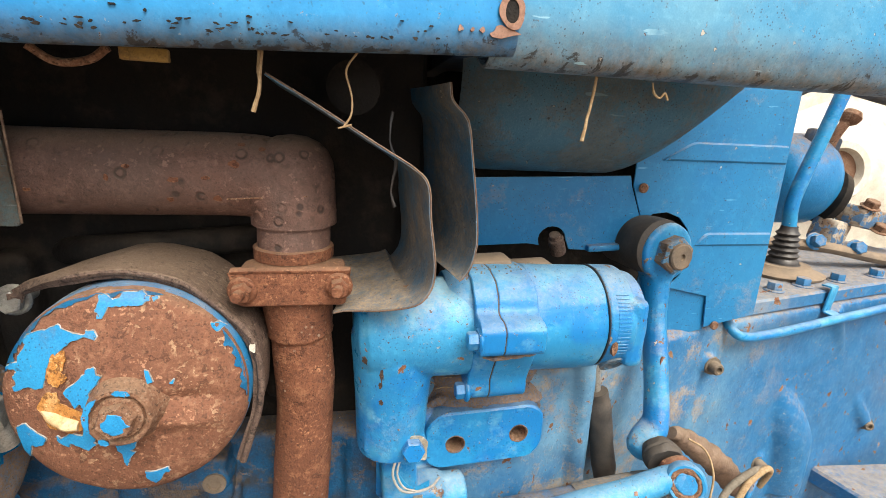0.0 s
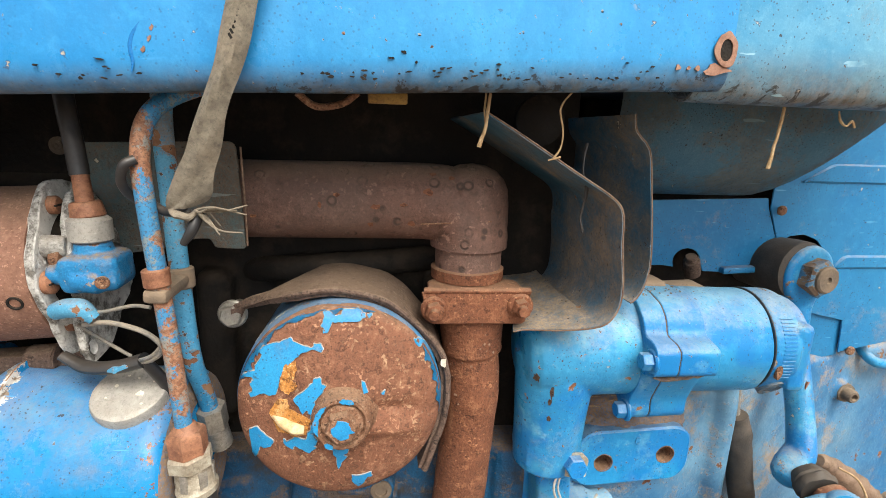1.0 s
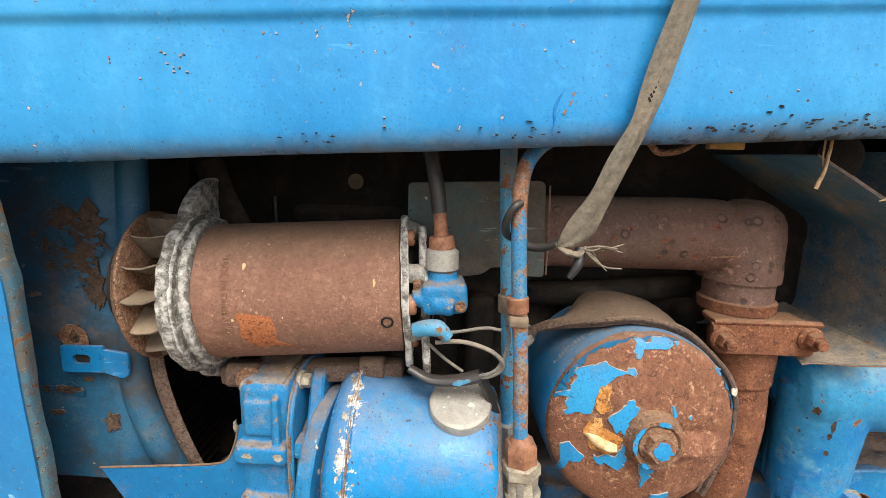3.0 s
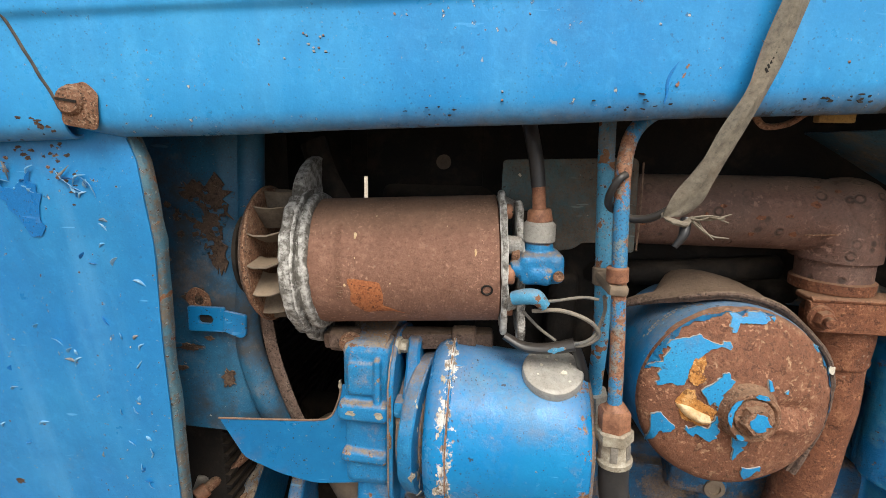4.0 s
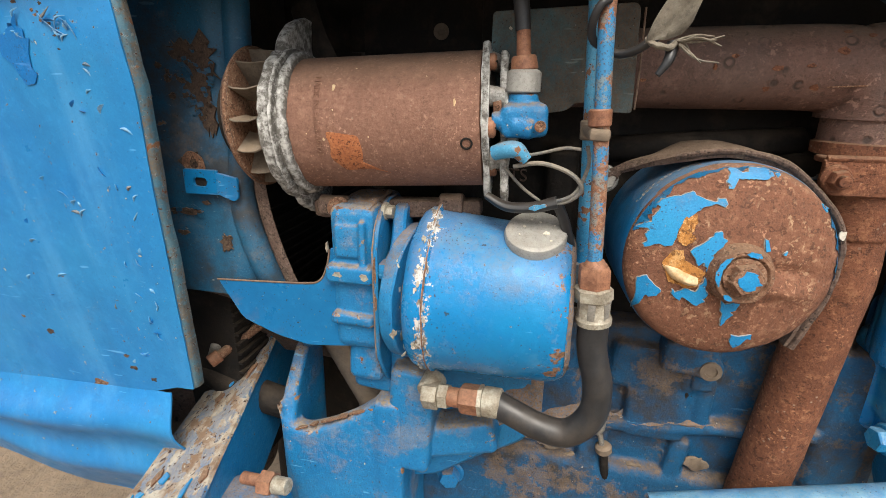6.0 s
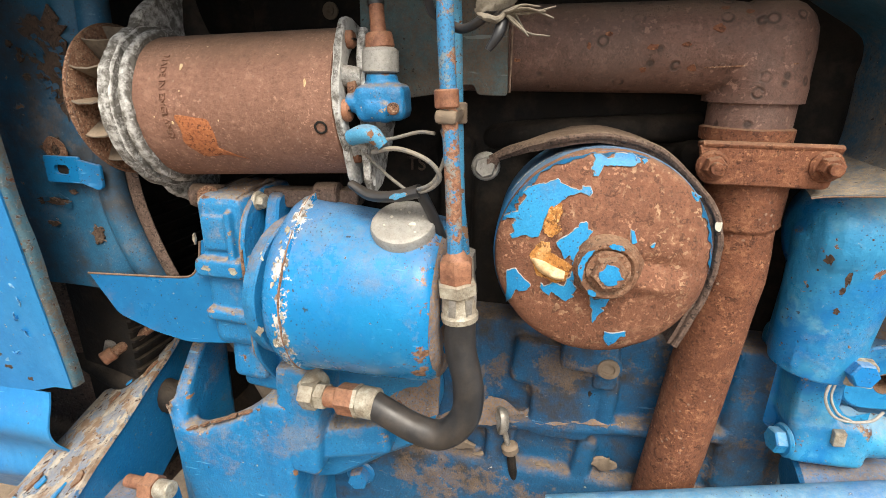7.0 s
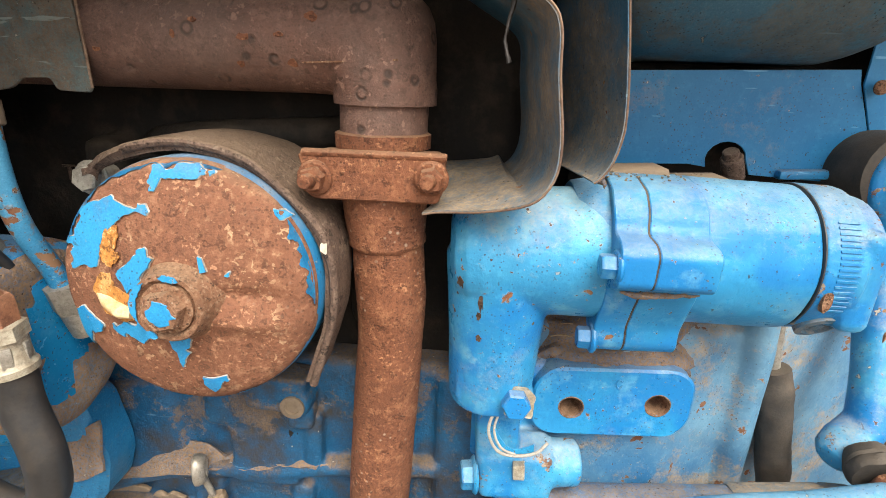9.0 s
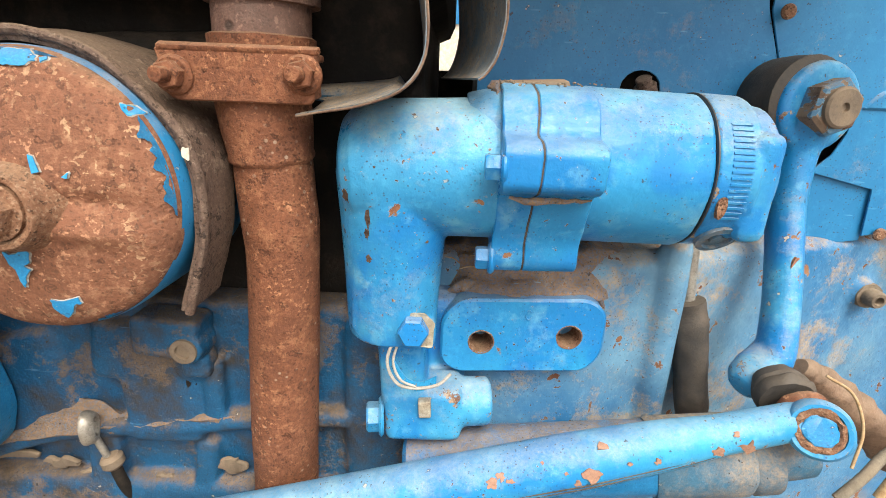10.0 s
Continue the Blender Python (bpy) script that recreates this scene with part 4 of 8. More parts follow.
tb = thing("fixing_bracket", (-0.575, 0.355, 1.01), "small blue steel bracket with a slotted hole", "bracket")
pl = B()
slot = rounded([(-0.009, -0.004), (0.004, -0.004), (0.004, 0.004), (-0.009, 0.004)], 0.0039)
plate(pl, rounded([(-0.0175, -0.011), (0.014, -0.011), (0.014, 0.011), (-0.0175, 0.011)], 0.002), (-0.565, 0.349, 1.0205), (1, 0.1, -0.02), (0.02, 0, 1), Y, 0.003, 0.0005, [slot])
part("tab", pl, M_GUARD, tb)
# black plate stands for the shade behind the slot
pl = B()
plate(pl, rounded([(-0.010, -0.005), (0.005, -0.005), (0.005, 0.005), (-0.010, 0.005)], 0.004), (-0.565, 0.3525, 1.0205), (1, 0.1, -0.02), (0.02, 0, 1), Y, 0.001)
part("slot_backing", pl, M_GRIME_SHADE, tb, "dark space behind the slot")
pl = B()
plate(pl, rounded([(-0.004, -0.009), (0.010, -0.015), (0.014, -0.012), (0.014, 0.006), (-0.004, 0.010)], 0.002), (-0.547, 0.349, 1.0195), (1, 0.25, -0.05), (0.05, 0, 1), Y, 0.003, 0.0005)
part("lug", pl, M_GUARD, tb)
ring = B()
plate(ring, rounded(ragged(10, 0.012, 0.011, 4, 0.2), 0.003), (-0.576, 0.3545, 1.035), X, Z, Y, 0.001, 0, [circle2(0, 0.0, 0.0045, 12)])
part("rust_ring", ring, M_BOLTRUST, tb, "rusted hole surround")

# ---- dynamo ----
DA, DB = V(-0.474, 0.381, 1.0695), V(-0.3245, 0.393, 1.0765)
dd = (DB - DA).normalized()
du, dv, _ = basis(dd)
dyn = thing("dynamo", (-0.4, 0.39, 1.01), "rust brown dynamo with corroded alloy end brackets and cooling fan", "dynamo")
L = (DB - DA).length
body = part("body", lathe(B(), [(0, 0.048), (0.001, 0.0528), (L - 0.0015, 0.0528), (L, 0.048)], DA, dd, 72), M_DYN, dyn)
R_D = 0.0528


def on_dyn(s, ang, lift=0.0):
    """A place on the dynamo's body: metres from the front end, degrees up from the viewer's side."""
    a = radians(ang)
    side_dir = (-Y - dd * (-Y).dot(dd)).normalized()
    upd = dd.cross(side_dir)
    upd = upd if upd.z > 0 else -upd
    n = side_dir * math.cos(a) + upd * math.sin(a)
    return DA + dd * s + n * (R_D + lift), n


def wrap_patch(outline, s0, a0, lift, mat_, parent, name, label=""):
    """A thin patch that follows the round body; outline in metres along and round it."""
    t = B()
    c0 = t.verts.new(on_dyn(s0, a0, lift)[0])
    ring_ = [t.verts.new(on_dyn(s0 + p.x, a0 + math.degrees(p.y / R_D), lift * 0.3)[0]) for p in outline]
    mids = [t.verts.new(on_dyn(s0 + p.x * 0.75, a0 + math.degrees(p.y * 0.75 / R_D), lift)[0]) for p in outline]
    for i in range(len(ring_)):
        j = (i + 1) % len(ring_)
        t.faces.new((ring_[i], ring_[j], mids[j], mids[i]))
        t.faces.new((mids[i], mids[j], c0))
    return part(name, t, mat_, parent, label)


M_ORANGE = rust("bright_rust_patch", (0.25, 0.08, 0.035), (0.4, 0.14, 0.055), (0.48, 0.2, 0.09), seed=21, grain=1.5, spots=0.2)
wrap_patch(rounded([(-0.013, 0.018), (0.012, 0.014), (0.014, 0.002), (0.012, -0.01), (0.034, -0.02), (0.016, -0.014), (-0.002, -0.016), (-0.012, -0.004)], 0.003), 0.046, -22, 0.0006, M_ORANGE, body, "label_residue", "orange rust where a plate has come off")
for s, a, w, h in ((0.040, 33, 0.0018, 0.0035), (0.040, 14, 0.0009, 0.001), (0.131, 17, 0.0013, 0.004), (0.031, -9, 0.0013, 0.0018), (0.055, 52, 0.001, 0.001), (0.018, -4, 0.0008, 0.0008), (0.11, 40, 0.0008, 0.0007), (0.066, -8, 0.0008, 0.0009)):
    wrap_patch(rounded(ragged(9, w * 0.75, h * 0.7, int(s * 1e4), 0.3), 0.0003), s, a, 0.0004, M_GREASE, body, "paint_drip")
p, nn = on_dyn(0.139, -15)
po = B()
lathe(po, [(-0.003, 0.0048), (0.0007, 0.0046), (0.0009, 0.0034), (-0.001, 0.0028), (-0.001, 0)], p, nn, 20)
part("pole_screw", po, M_GRIME_SHADE, body, "dark pole screw")
# raised lettering round the body
fc = bpy.data.curves.new("maker_text", "FONT")
fc.body, fc.size, fc.extrude, fc.align_x = "MADE IN ENGLAND", 0.0066, 0.0005, "CENTER"
fo = new("maker_text", fc)
me = bpy.data.meshes.new_from_object(fo.evaluated_get(bpy.context.evaluated_depsgraph_get()))
bpy.data.objects.remove(fo)
for v in me.vertices:
    v.co = on_dyn(0.0245 + v.co.y, 12 - math.degrees(v.co.x / R_D), 0.0002 + v.co.z * 1.3)[0]
tb2 = B()
tb2.from_mesh(me)
part("maker_text", tb2, M_DYN, body, "raised lettering in the rusty casing")
for k in range(4):
    wrap_patch([Vector((-0.002, 0.003)), Vector((0.002, 0.003)), Vector((0.002, -0.003)), Vector((-0.002, -0.003))], 0.0415, 24 - 8 * k, 0.0004, M_DYN, body, "stamped_mark")
# end brackets: cast alloy with lugs
def end_bracket(o, d, R, t, lugs):
    """A cast end plate: a disc with lugs at the given degrees."""
    out = []
    for i in range(96):
        a = 2 * math.pi * i / 96
        r = R
        for at, reach, wid, far in lugs:
            k = (math.degrees(a) - at + 180) % 360 - 180
            r = max(r, R + (reach - R) * max(0.0, 1 - abs(k) / (wid if k < 0 else far)))
        out.append(Vector((math.cos(a) * r, math.sin(a) * r)))
    return out


front = B()
uu = (-Y - dd * (-Y).dot(dd)).normalized()
vv = Z - dd * Z.dot(dd)
vv = (vv - uu * vv.dot(uu)).normalized()
plate(front, end_bracket(DA, dd, 0.0625, 0.012, [(116, 0.098, 44, 18), (243, 0.092, 34, 44)]), DA - dd * 0.016, uu, vv, dd, 0.009, 0.0015)
lathe(front, [(0, 0.0612), (0.0025, 0.0602), (0.003, 0.0562), (0.0055, 0.0558), (0.006, 0.0585), (0.0095, 0.0580), (0.0115, 0.0558), (0.0115, 0.05)], DA - dd * 0.0075, dd, 64)
part("front_bracket", dent(front, 0.0014, 0.007), M_CRUST, dyn, "corroded whitish alloy end bracket")
back = B()
plate(back, end_bracket(DB, dd, 0.0522, 0.008, [(65, 0.0625, 36, 36), (300, 0.066, 30, 30), (10, 0.056, 50, 50)]), DB, uu, vv, dd, 0.005, 0.001, [circle2(0, 0, 0.041, 40)])
for a_ in (25, 92, 150, 215, 318):
    o_ = uu * math.cos(radians(a_)) + vv * math.sin(radians(a_))
    br_ = B()
    rod(br_, DB + dd * 0.003 + o_ * 0.045, DB + dd * 0.015 + o_ * 0.041, 0.0075, 0.0065, 12)
    part("bracket_pillar", dent(br_, 0.0006, 0.008), M_ALU, dyn)
plate(back, end_bracket(DB, dd, 0.0425, 0.006, [(300, 0.074, 44, 36), (62, 0.056, 36, 36)]), DB + dd * 0.013, uu, vv, dd, 0.0055, 0.0012, [circle2(0.006, 0.041, 0.0058, 14), circle2(0.036, -0.052, 0.0055, 14), circle2(0.028, 0.012, 0.007, 16)])
lathe(back, [(0.016, 0.024), (0.024, 0.022), (0.026, 0.018), (0.026, 0)], DB, dd, 30)
part("rear_bracket", dent(back, 0.0010, 0.008), M_CRUST, dyn, "corroded whitish alloy end bracket")
core_ = B()
lathe(core_, [(-0.004, 0.04), (0.004, 0.04), (0.008, 0.03), (0.008, 0)], DB, dd, 36)
part("armature_end", core_, M_GRIME_SHADE, dyn, "dark armature end inside the bracket")
for a_, r_, q_ in ((-4, 0.0455, 0.0075), (58, 0.05, 0.006), (-48, 0.047, 0.006)):
    bo = B()
    o_ = DB + dd * 0.0045 + (uu * math.cos(radians(a_)) + vv * math.sin(radians(a_))) * r_
    lathe(bo, [(0, q_), (0.004, q_), (0.0055, q_ * 0.75), (0.0055, 0)], o_, dd, 20)
    sc_ = part("bracket_screw", bo, M_BRASS, dyn, "rusty slotted screw")
    bo = B()
    box(bo, o_ + dd * 0.0055, (0.0012, q_ * 1.7, 0.0013), (0, 0, 4), 0)
    part("slot", bo, M_GRIME_SHADE, sc_)
# fan: dished disc with folded vanes, behind the front bracket
fan = B()
FO = DA - dd * 0.051 + V(0, 0, 0.007)
lathe(fan, [(0.0, 0.02), (-0.002, 0.045), (0.001, 0.053), (0.004, 0.0555), (0.007, 0.0572), (0.009, 0.0566), (0.007, 0.0550), (0.006, 0.050), (0.006, 0.02)], FO, dd, 56)
fanob = part("fan", dent(fan, 0.0008, 0.015), M_STRAPIRON, dyn, "dusty pressed steel cooling fan")
rim = B()
lathe(rim, [(0.0045, 0.0562), (0.0065, 0.0579), (0.008, 0.0579), (0.009, 0.0564)], FO, dd, 56)
for i in range(14):
    a = 2 * math.pi * i / 14 + 0.2
    o = uu * math.cos(a) + vv * math.sin(a)
    tdir = dd.cross(o)
    vn = B()
    rows = [[FO + dd * (0.004 + 0.029 * f) + o * (0.030 + 0.0255 * g_ - 0.003 * f * g_) + tdir * (0.008 * f * (1 - f) * 4 * 0.5 + 0.007 * g_) for f in (0, 0.33, 0.66, 1)] for g_ in (0, 0.25, 0.5, 0.75, 1)]
    sheet(vn, rows, 0.0012)
    part("vane", vn, M_VANE, fanob)
pu = B()
lathe(pu, [(0, 0.01), (0, 0.036), (0.003, 0.036), (0.006, 0.029), (0.010, 0.036), (0.013, 0.036), (0.013, 0.01)], FO - dd * 0.0125, dd, 44)
part("pulley", pu, M_GRIME_SHADE, dyn, "dark belt pulley")
part("fan_rim", rim, M_BOLTRUST, fanob, "rusty fan rim")
# foot rail and bolts below the dynamo
ft = B()
box(ft, (-0.40, 0.39, 1.0), (0.15, 0.022, 0.016), (0, -2, 4), 0.004)
rod(ft, (-0.466, 0.375, 1.0), (-0.44, 0.377, 1.0), 0.0105)
rod(ft, (-0.36, 0.385, 1.005), (-0.34, 0.385, 1.006), 0.01)
part("mounting_foot", dent(ft, 0.0012, 0.02), M_STRAPIRON, dyn, "dust-covered mounting foot")
bo = B()
bolt(bo, (-0.446, 0.366, 1.001), (0.2, -1, 0), 0.013, 0.006)
part("bolt", bo, M_BOLTRUST, dyn)
for s, a, nm in ((0.0, 5, 0), (0.0, -38, 1)):
    pp = DB + dd * 0.008 + uu * 0.042 * math.cos(radians(a * 3)) + vv * 0.042 * math.sin(radians(a * 3))
    bo = B()
    rod(bo, pp, pp + dd * 0.006, 0.0062, seg=18)
    part("screw", bo, M_BOLTRUST, dyn)
nb = B()
hexa(nb, DB + dd * 0.014 + uu * 0.02 + vv * 0.034, dd, 0.014, 0.012)
part("terminal_nut", nb, M_GRIME_SHADE, dyn)
tg = B()
box(tg, (-0.438, 0.358, 0.981), (0.004, 0.0015, 0.012), (0, -25, 0), 0.0004)
part("tag", tg, M_STEEL, dyn, "small torn paper tag")

# ---- tachometer drive on the dynamo's end ----
tac = thing("tachometer_drive", (-0.291, 0.36, 1.06), "blue angle drive with a knurled alloy nut and cable", "tachometer drive")
t1 = B()
box(t1, (-0.292, 0.36, 1.079), (0.034, 0.032, 0.024), (0, -3, 6), 0.005)
rod(t1, (-0.293, 0.36, 1.085), (-0.293, 0.36, 1.098), 0.0120, 0.0105)
rod(t1, (-0.300, 0.35, 1.076), (-0.284, 0.35, 1.074), 0.0085)
rod(t1, DB + dd * 0.02, V(-0.29, 0.362, 1.08), 0.013)
rod(t1, (-0.296, 0.352, 1.078), (-0.3145, 0.349, 1.079), 0.0075, 0.0065, 20)
part("gearbox", t1, M_CASTW, tac, remesh=0.0012, soften=5)
t1 = B()
u_, v_, w_ = basis(Z)
rings = []
for h, r, kn in ((0, 0.0108, 0), (0.001, 0.0120, 0.6), (0.0135, 0.0120, 0.6), (0.0155, 0.0102, 0), (0.0165, 0.0078, 0)):
    rings.append([V(-0.2935, 0.36, 1.098 + h) + (X * math.cos(a) + Y * math.sin(a)) * (r + 0.0005 * kn * (i % 2)) for i, a in enumerate(2 * math.pi * i / 60 for i in range(60))])
skin(t1, rings)
part("knurled_nut", t1, M_CAP, tac, "knurled dull alloy nut")
t1 = B()
rod(t1, (-0.2935, 0.36, 1.113), (-0.2945, 0.36, 1.123), 0.0098, 0.0088)
rod(t1, (-0.2945, 0.36, 1.122), (-0.296, 0.361, 1.141), 0.0052, 0.0048)
part("ferrule", t1, M_BRASS, tac, "brown rusty ferrule")
t1 = B()
tube(t1, [(-0.296, 0.361, 1.139), (-0.299, 0.364, 1.16), (-0.306, 0.372, 1.19), (-0.32, 0.4, 1.24)], 0.0056, 14)
part("cable", t1, M_RUBBER, tac, "black outer cable")
t1 = B()
rod(t1, (-0.279, 0.339, 1.076), (-0.279, 0.342, 1.076), 0.004)
part("end_screw", t1, M_BOLTRUST, tac)
# charging wires with blue boots
for nm, pts, r, m_ in (
    ("wire", [(-0.306, 0.346, 1.056), (-0.285, 0.343, 1.056), (-0.262, 0.338, 1.062), (-0.25, 0.335, 1.062)], 0.0016, M_WIRE),
    ("wire", [(-0.296, 0.345, 1.047), (-0.276, 0.338, 1.051), (-0.256, 0.337, 1.045), (-0.247, 0.338, 1.034), (-0.256, 0.342, 1.024), (-0.27, 0.345, 1.021)], 0.0022, M_WIRE),
    ("wire", [(-0.303, 0.35, 1.045), (-0.29, 0.356, 1.03), (-0.276, 0.356, 1.02)], 0.0016, M_WIRE),
    ("wire", [(-0.27, 0.344, 1.021), (-0.252, 0.34, 1.03), (-0.244, 0.342, 1.05), (-0.246, 0.338, 1.064)], 0.0018, M_WIRE),
):
    w = B()
    tube(w, pts, r * 0.75, 8)
    solo(nm, w, m_, "thin dirty insulated charging wire by the dynamo", "wire", "charging wires")
bt = B()
tube(bt, [(-0.311, 0.345, 1.056), (-0.302, 0.342, 1.059), (-0.294, 0.341, 1.059), (-0.287, 0.342, 1.052)], [0.0055, 0.0062, 0.0062, 0.0042], 12)
solo("terminal_boot", bt, M_PIPE, "bright blue painted rubber terminal boot", "terminal")
bt = B()
tube(bt, [(-0.316, 0.352, 1.023), (-0.3, 0.349, 1.016), (-0.28, 0.347, 1.017), (-0.263, 0.346, 1.022)], [0.004, 0.0055, 0.006, 0.0068], 12, flat=0.7)
solo("taped_cable", bt, M_RUBBER, "black taped wire bundle with blue paint splashes", "wire")
bt = B()
plate(bt, rounded(ragged(13, 0.0065, 0.002, 5, 0.25), 0.0006), (-0.277, 0.3398, 1.0185), V(1, 0.05, 0.2), Z, Y, 0.001)
solo("paint_splash", dent(bt, 0.001, 0.004), M_PIPE, "blue paint splash on black tape", "paint")
bt = B()
tube(bt, [(-0.263, 0.346, 1.022), (-0.256, 0.352, 1.005), (-0.25, 0.36, 0.985)], 0.004, 10)
solo("sleeve", bt, M_RUBBER, "black wire sleeve behind the reservoir cap", "wire")

# ---- power steering pump ----
ps = thing("steering_pump", (-0.36, 0.39, 0.8), "bright blue power steering pump with round oil reservoir", "pump")
RC = V(0, 0.376, 0.928)
RR = 0.0668
res = B()
prof = [(-0.3755, 0.04), (-0.3752, 0.0575), (-0.3738, 0.0625), (-0.370, 0.0660), (-0.364, 0.068), (-0.3585, 0.0682), (-0.3575, 0.0694), (-0.3555, 0.0694), (-0.3545, 0.0672), (-0.30, 0.0668), (-0.262, 0.0662), (-0.2535, 0.0648), (-0.248, 0.061), (-0.2455, 0.0555), (-0.245, 0.047), (-0.245, 0.0)]
lathe(res, [(h + 0.386, r) for h, r in prof], RC + X * -0.386, (1, 0.0, 0.01), 84)
for v in res.verts:
    # pressed hump over the seam at the top
    if v.co.x < -0.3535 and v.co.z > RC.z:
        k_ = max(0.0, (v.co.z - RC.z) / 0.068) ** 9
        v.co.z += 0.0085 * k_
dent(res, 0.0006, 0.03)
rsv = part("reservoir", res, M_TANK, ps, "smooth blue cylindrical oil reservoir")
sm = B()
lathe(sm, [(-0.003, 0.0615), (-0.0008, 0.0585), (0.0008, 0.055), (0.0012, 0.046), (0.0002, 0.042), (0.0002, 0.0)], RC + X * -0.2452 + Z * 0.0014, (1, 0, 0.01), 60)
part("end_face", dent(sm, 0.0008, 0.012), M_LEDGE, rsv, "dirty pressed centre of the end face")
sm = B()
lathe(sm, [(0, 0.0684), (0.0004, 0.0698), (0.0014, 0.0698), (0.0018, 0.0684)], RC + X * -0.3572, (1, 0, 0.01), 84, 0.0, False)
for v in sm.verts:
    if v.co.z > RC.z:
        v.co.z += 0.0085 * ((v.co.z - RC.z) / 0.068) ** 9
part("seam_bead", dent(sm, 0.0005, 0.01), M_BOLTRUST, rsv, "worn rusty seam bead")
# paint broken away to pale primer beside the seam
rr = random.Random(12)
for k in range(30):
    a_ = rr.uniform(-58, 60)
    xs = -0.3605 - abs(rr.gauss(0, 0.0022)) if k < 24 else -0.3535 + rr.gauss(0, 0.0008)
    rad_ = 0.0672 + 0.0014 * (xs > -0.368) - 0.0016 * (xs < -0.368)
    o_ = V(0, -math.cos(radians(a_)), math.sin(radians(a_)))
    sz = rr.choice([0.0006, 0.0009, 0.0012, 0.0017])
    ch = B()
    plate(ch, rounded(ragged(12, sz * 0.7, sz * rr.uniform(0.9, 2.0), k + 700, 0.5), sz * 0.12), V(xs, RC.y, RC.z) + o_ * (rad_ + 0.0002 + 0.0085 * max(0, math.sin(radians(a_))) ** 9 * math.sin(radians(a_))), X, X.cross(o_), -o_, 0.0014)
    part("paint_chip", ch, M_PALEFIT if k % 5 else M_CREAM, rsv, "pale primer where paint has broken away")
for k in range(9):
    xs = -0.346 + 0.0075 * k + rr.uniform(-0.002, 0.002)
    a_ = rr.uniform(80, 88)
    o_ = V(0, -math.cos(radians(a_)), math.sin(radians(a_)))
    ch = B()
    plate(ch, rounded(ragged(13, rr.uniform(0.002, 0.005), rr.uniform(0.0006, 0.0014), k + 760, 0.5), 0.0002), V(xs, RC.y, RC.z) + o_ * (RR + 0.0002), X, X.cross(o_), -o_, 0.0012)
    part("paint_chip", ch, M_CREAM if k % 2 else M_BOLTRUST, rsv)
cn_ = V(0, -0.45, 0.89).normalized()
co = V(-0.277, 0.3505, 0.9985) - cn_ * 0.0195
nk = B()
lathe(nk, [(-0.006, 0.0245), (0.002, 0.0215), (0.009, 0.0195)], co - cn_ * 0.002, cn_, 40)
part("filler_neck", dent(nk, 0.0012, 0.006), M_DUSTY, rsv)
cp = B()
lathe(cp, [(0, 0.0212), (0.0012, 0.0236), (0.0105, 0.0238), (0.0128, 0.0228), (0.0136, 0.021), (0.0138, 0.0195), (0.0135, 0.0)], co + cn_ * 0.006, cn_, 56)
part("filler_cap", dent(cp, 0.0004, 0.006), M_CAP, rsv, "scratched grey alloy filler cap")
cu_, cv_ = X, cn_.cross(X)
for k, (cx_, cy_, sz) in enumerate(((0.0085, -0.003, 0.0021), (0.003, 0.009, 0.0008), (-0.004, 0.011, 0.0006), (-0.009, 0.003, 0.0011), (-0.012, -0.006, 0.0007), (0.014, 0.006, 0.0007), (0.012, -0.011, 0.0009))):
    ch = B()
    plate(ch, rounded(ragged(9, sz * 1.2, sz, k + 3, 0.35), sz * 0.2), co + cn_ * 0.0201 + cu_ * cx_ + cv_ * cy_, cu_, cv_, -cn_, 0.0008)
    part("bare_spot", ch, M_CREAM, rsv)
# cast pump body ahead of the reservoir: gasket ring, lug flange, joint flange, ribbed body
pb = B()
rod(pb, (-0.402, 0.385, 0.926), (-0.374, 0.385, 0.926), 0.048, 0.050, 44)
part("spigot", dent(pb, 0.0008, 0.012), M_LEDGE, ps, "dirty spigot between flange and reservoir")
pb = B()
plate(pb, rounded([(-0.041, -0.030), (-0.041, 0.030), (-0.022, 0.052), (-0.013, 0.080), (0.012, 0.080), (0.05, 0.04), (0.05, -0.05), (-0.02, -0.05)], 0.008), (-0.3865, 0.385, 0.926), Y, Z, -X, 0.0115, 0.002)
box(pb, (-0.3935, 0.352, 0.9545), (0.021, 0.018, 0.015), (0, 0, 0), 0.003)
box(pb, (-0.3935, 0.358, 0.905), (0.021, 0.018, 0.011), (0, 0, 0), 0.003)
part("lug_flange", dent(pb, 0.0006, 0.012), M_BLUE, ps, "blue cast lug flange")
pb = B()
rod(pb, (-0.387, 0.381, 0.927), (-0.3745, 0.379, 0.927), 0.0605, 0.0615, 56, 0.0015)
fl_ = part("rear_flange", dent(pb, 0.0008, 0.012), M_BLUE, ps, "blue flange flaked to pale primer")
rr = random.Random(23)
for k in range(26):
    a_ = rr.gauss(-38, 10) if k < 9 else rr.uniform(-30, 60)
    sz = rr.uniform(0.0016, 0.0032) if k < 9 else rr.uniform(0.0006, 0.0016)
    o_ = V(0, -math.cos(radians(a_)), math.sin(radians(a_)))
    stuck(fl_, V(-0.380 + rr.uniform(-0.0045, 0.004), 0.380, 0.927) + o_ * 0.1, -o_, rounded(ragged(12, sz * 0.8, sz * 1.5, k + 720, 0.5), sz * 0.12), M_CREAM if k % 4 else M_PALEFIT, "paint_chip")
pb = B()
plate(pb, rounded([(-0.041, -0.055), (-0.041, 0.046), (-0.030, 0.070), (0.0, 0.084), (0.05, 0.07), (0.06, 0.0), (0.05, -0.09), (-0.012, -0.10), (-0.03, -0.075)], 0.012), (-0.4045, 0.385, 0.928), Y, Z, -X, 0.0036, 0.0010)
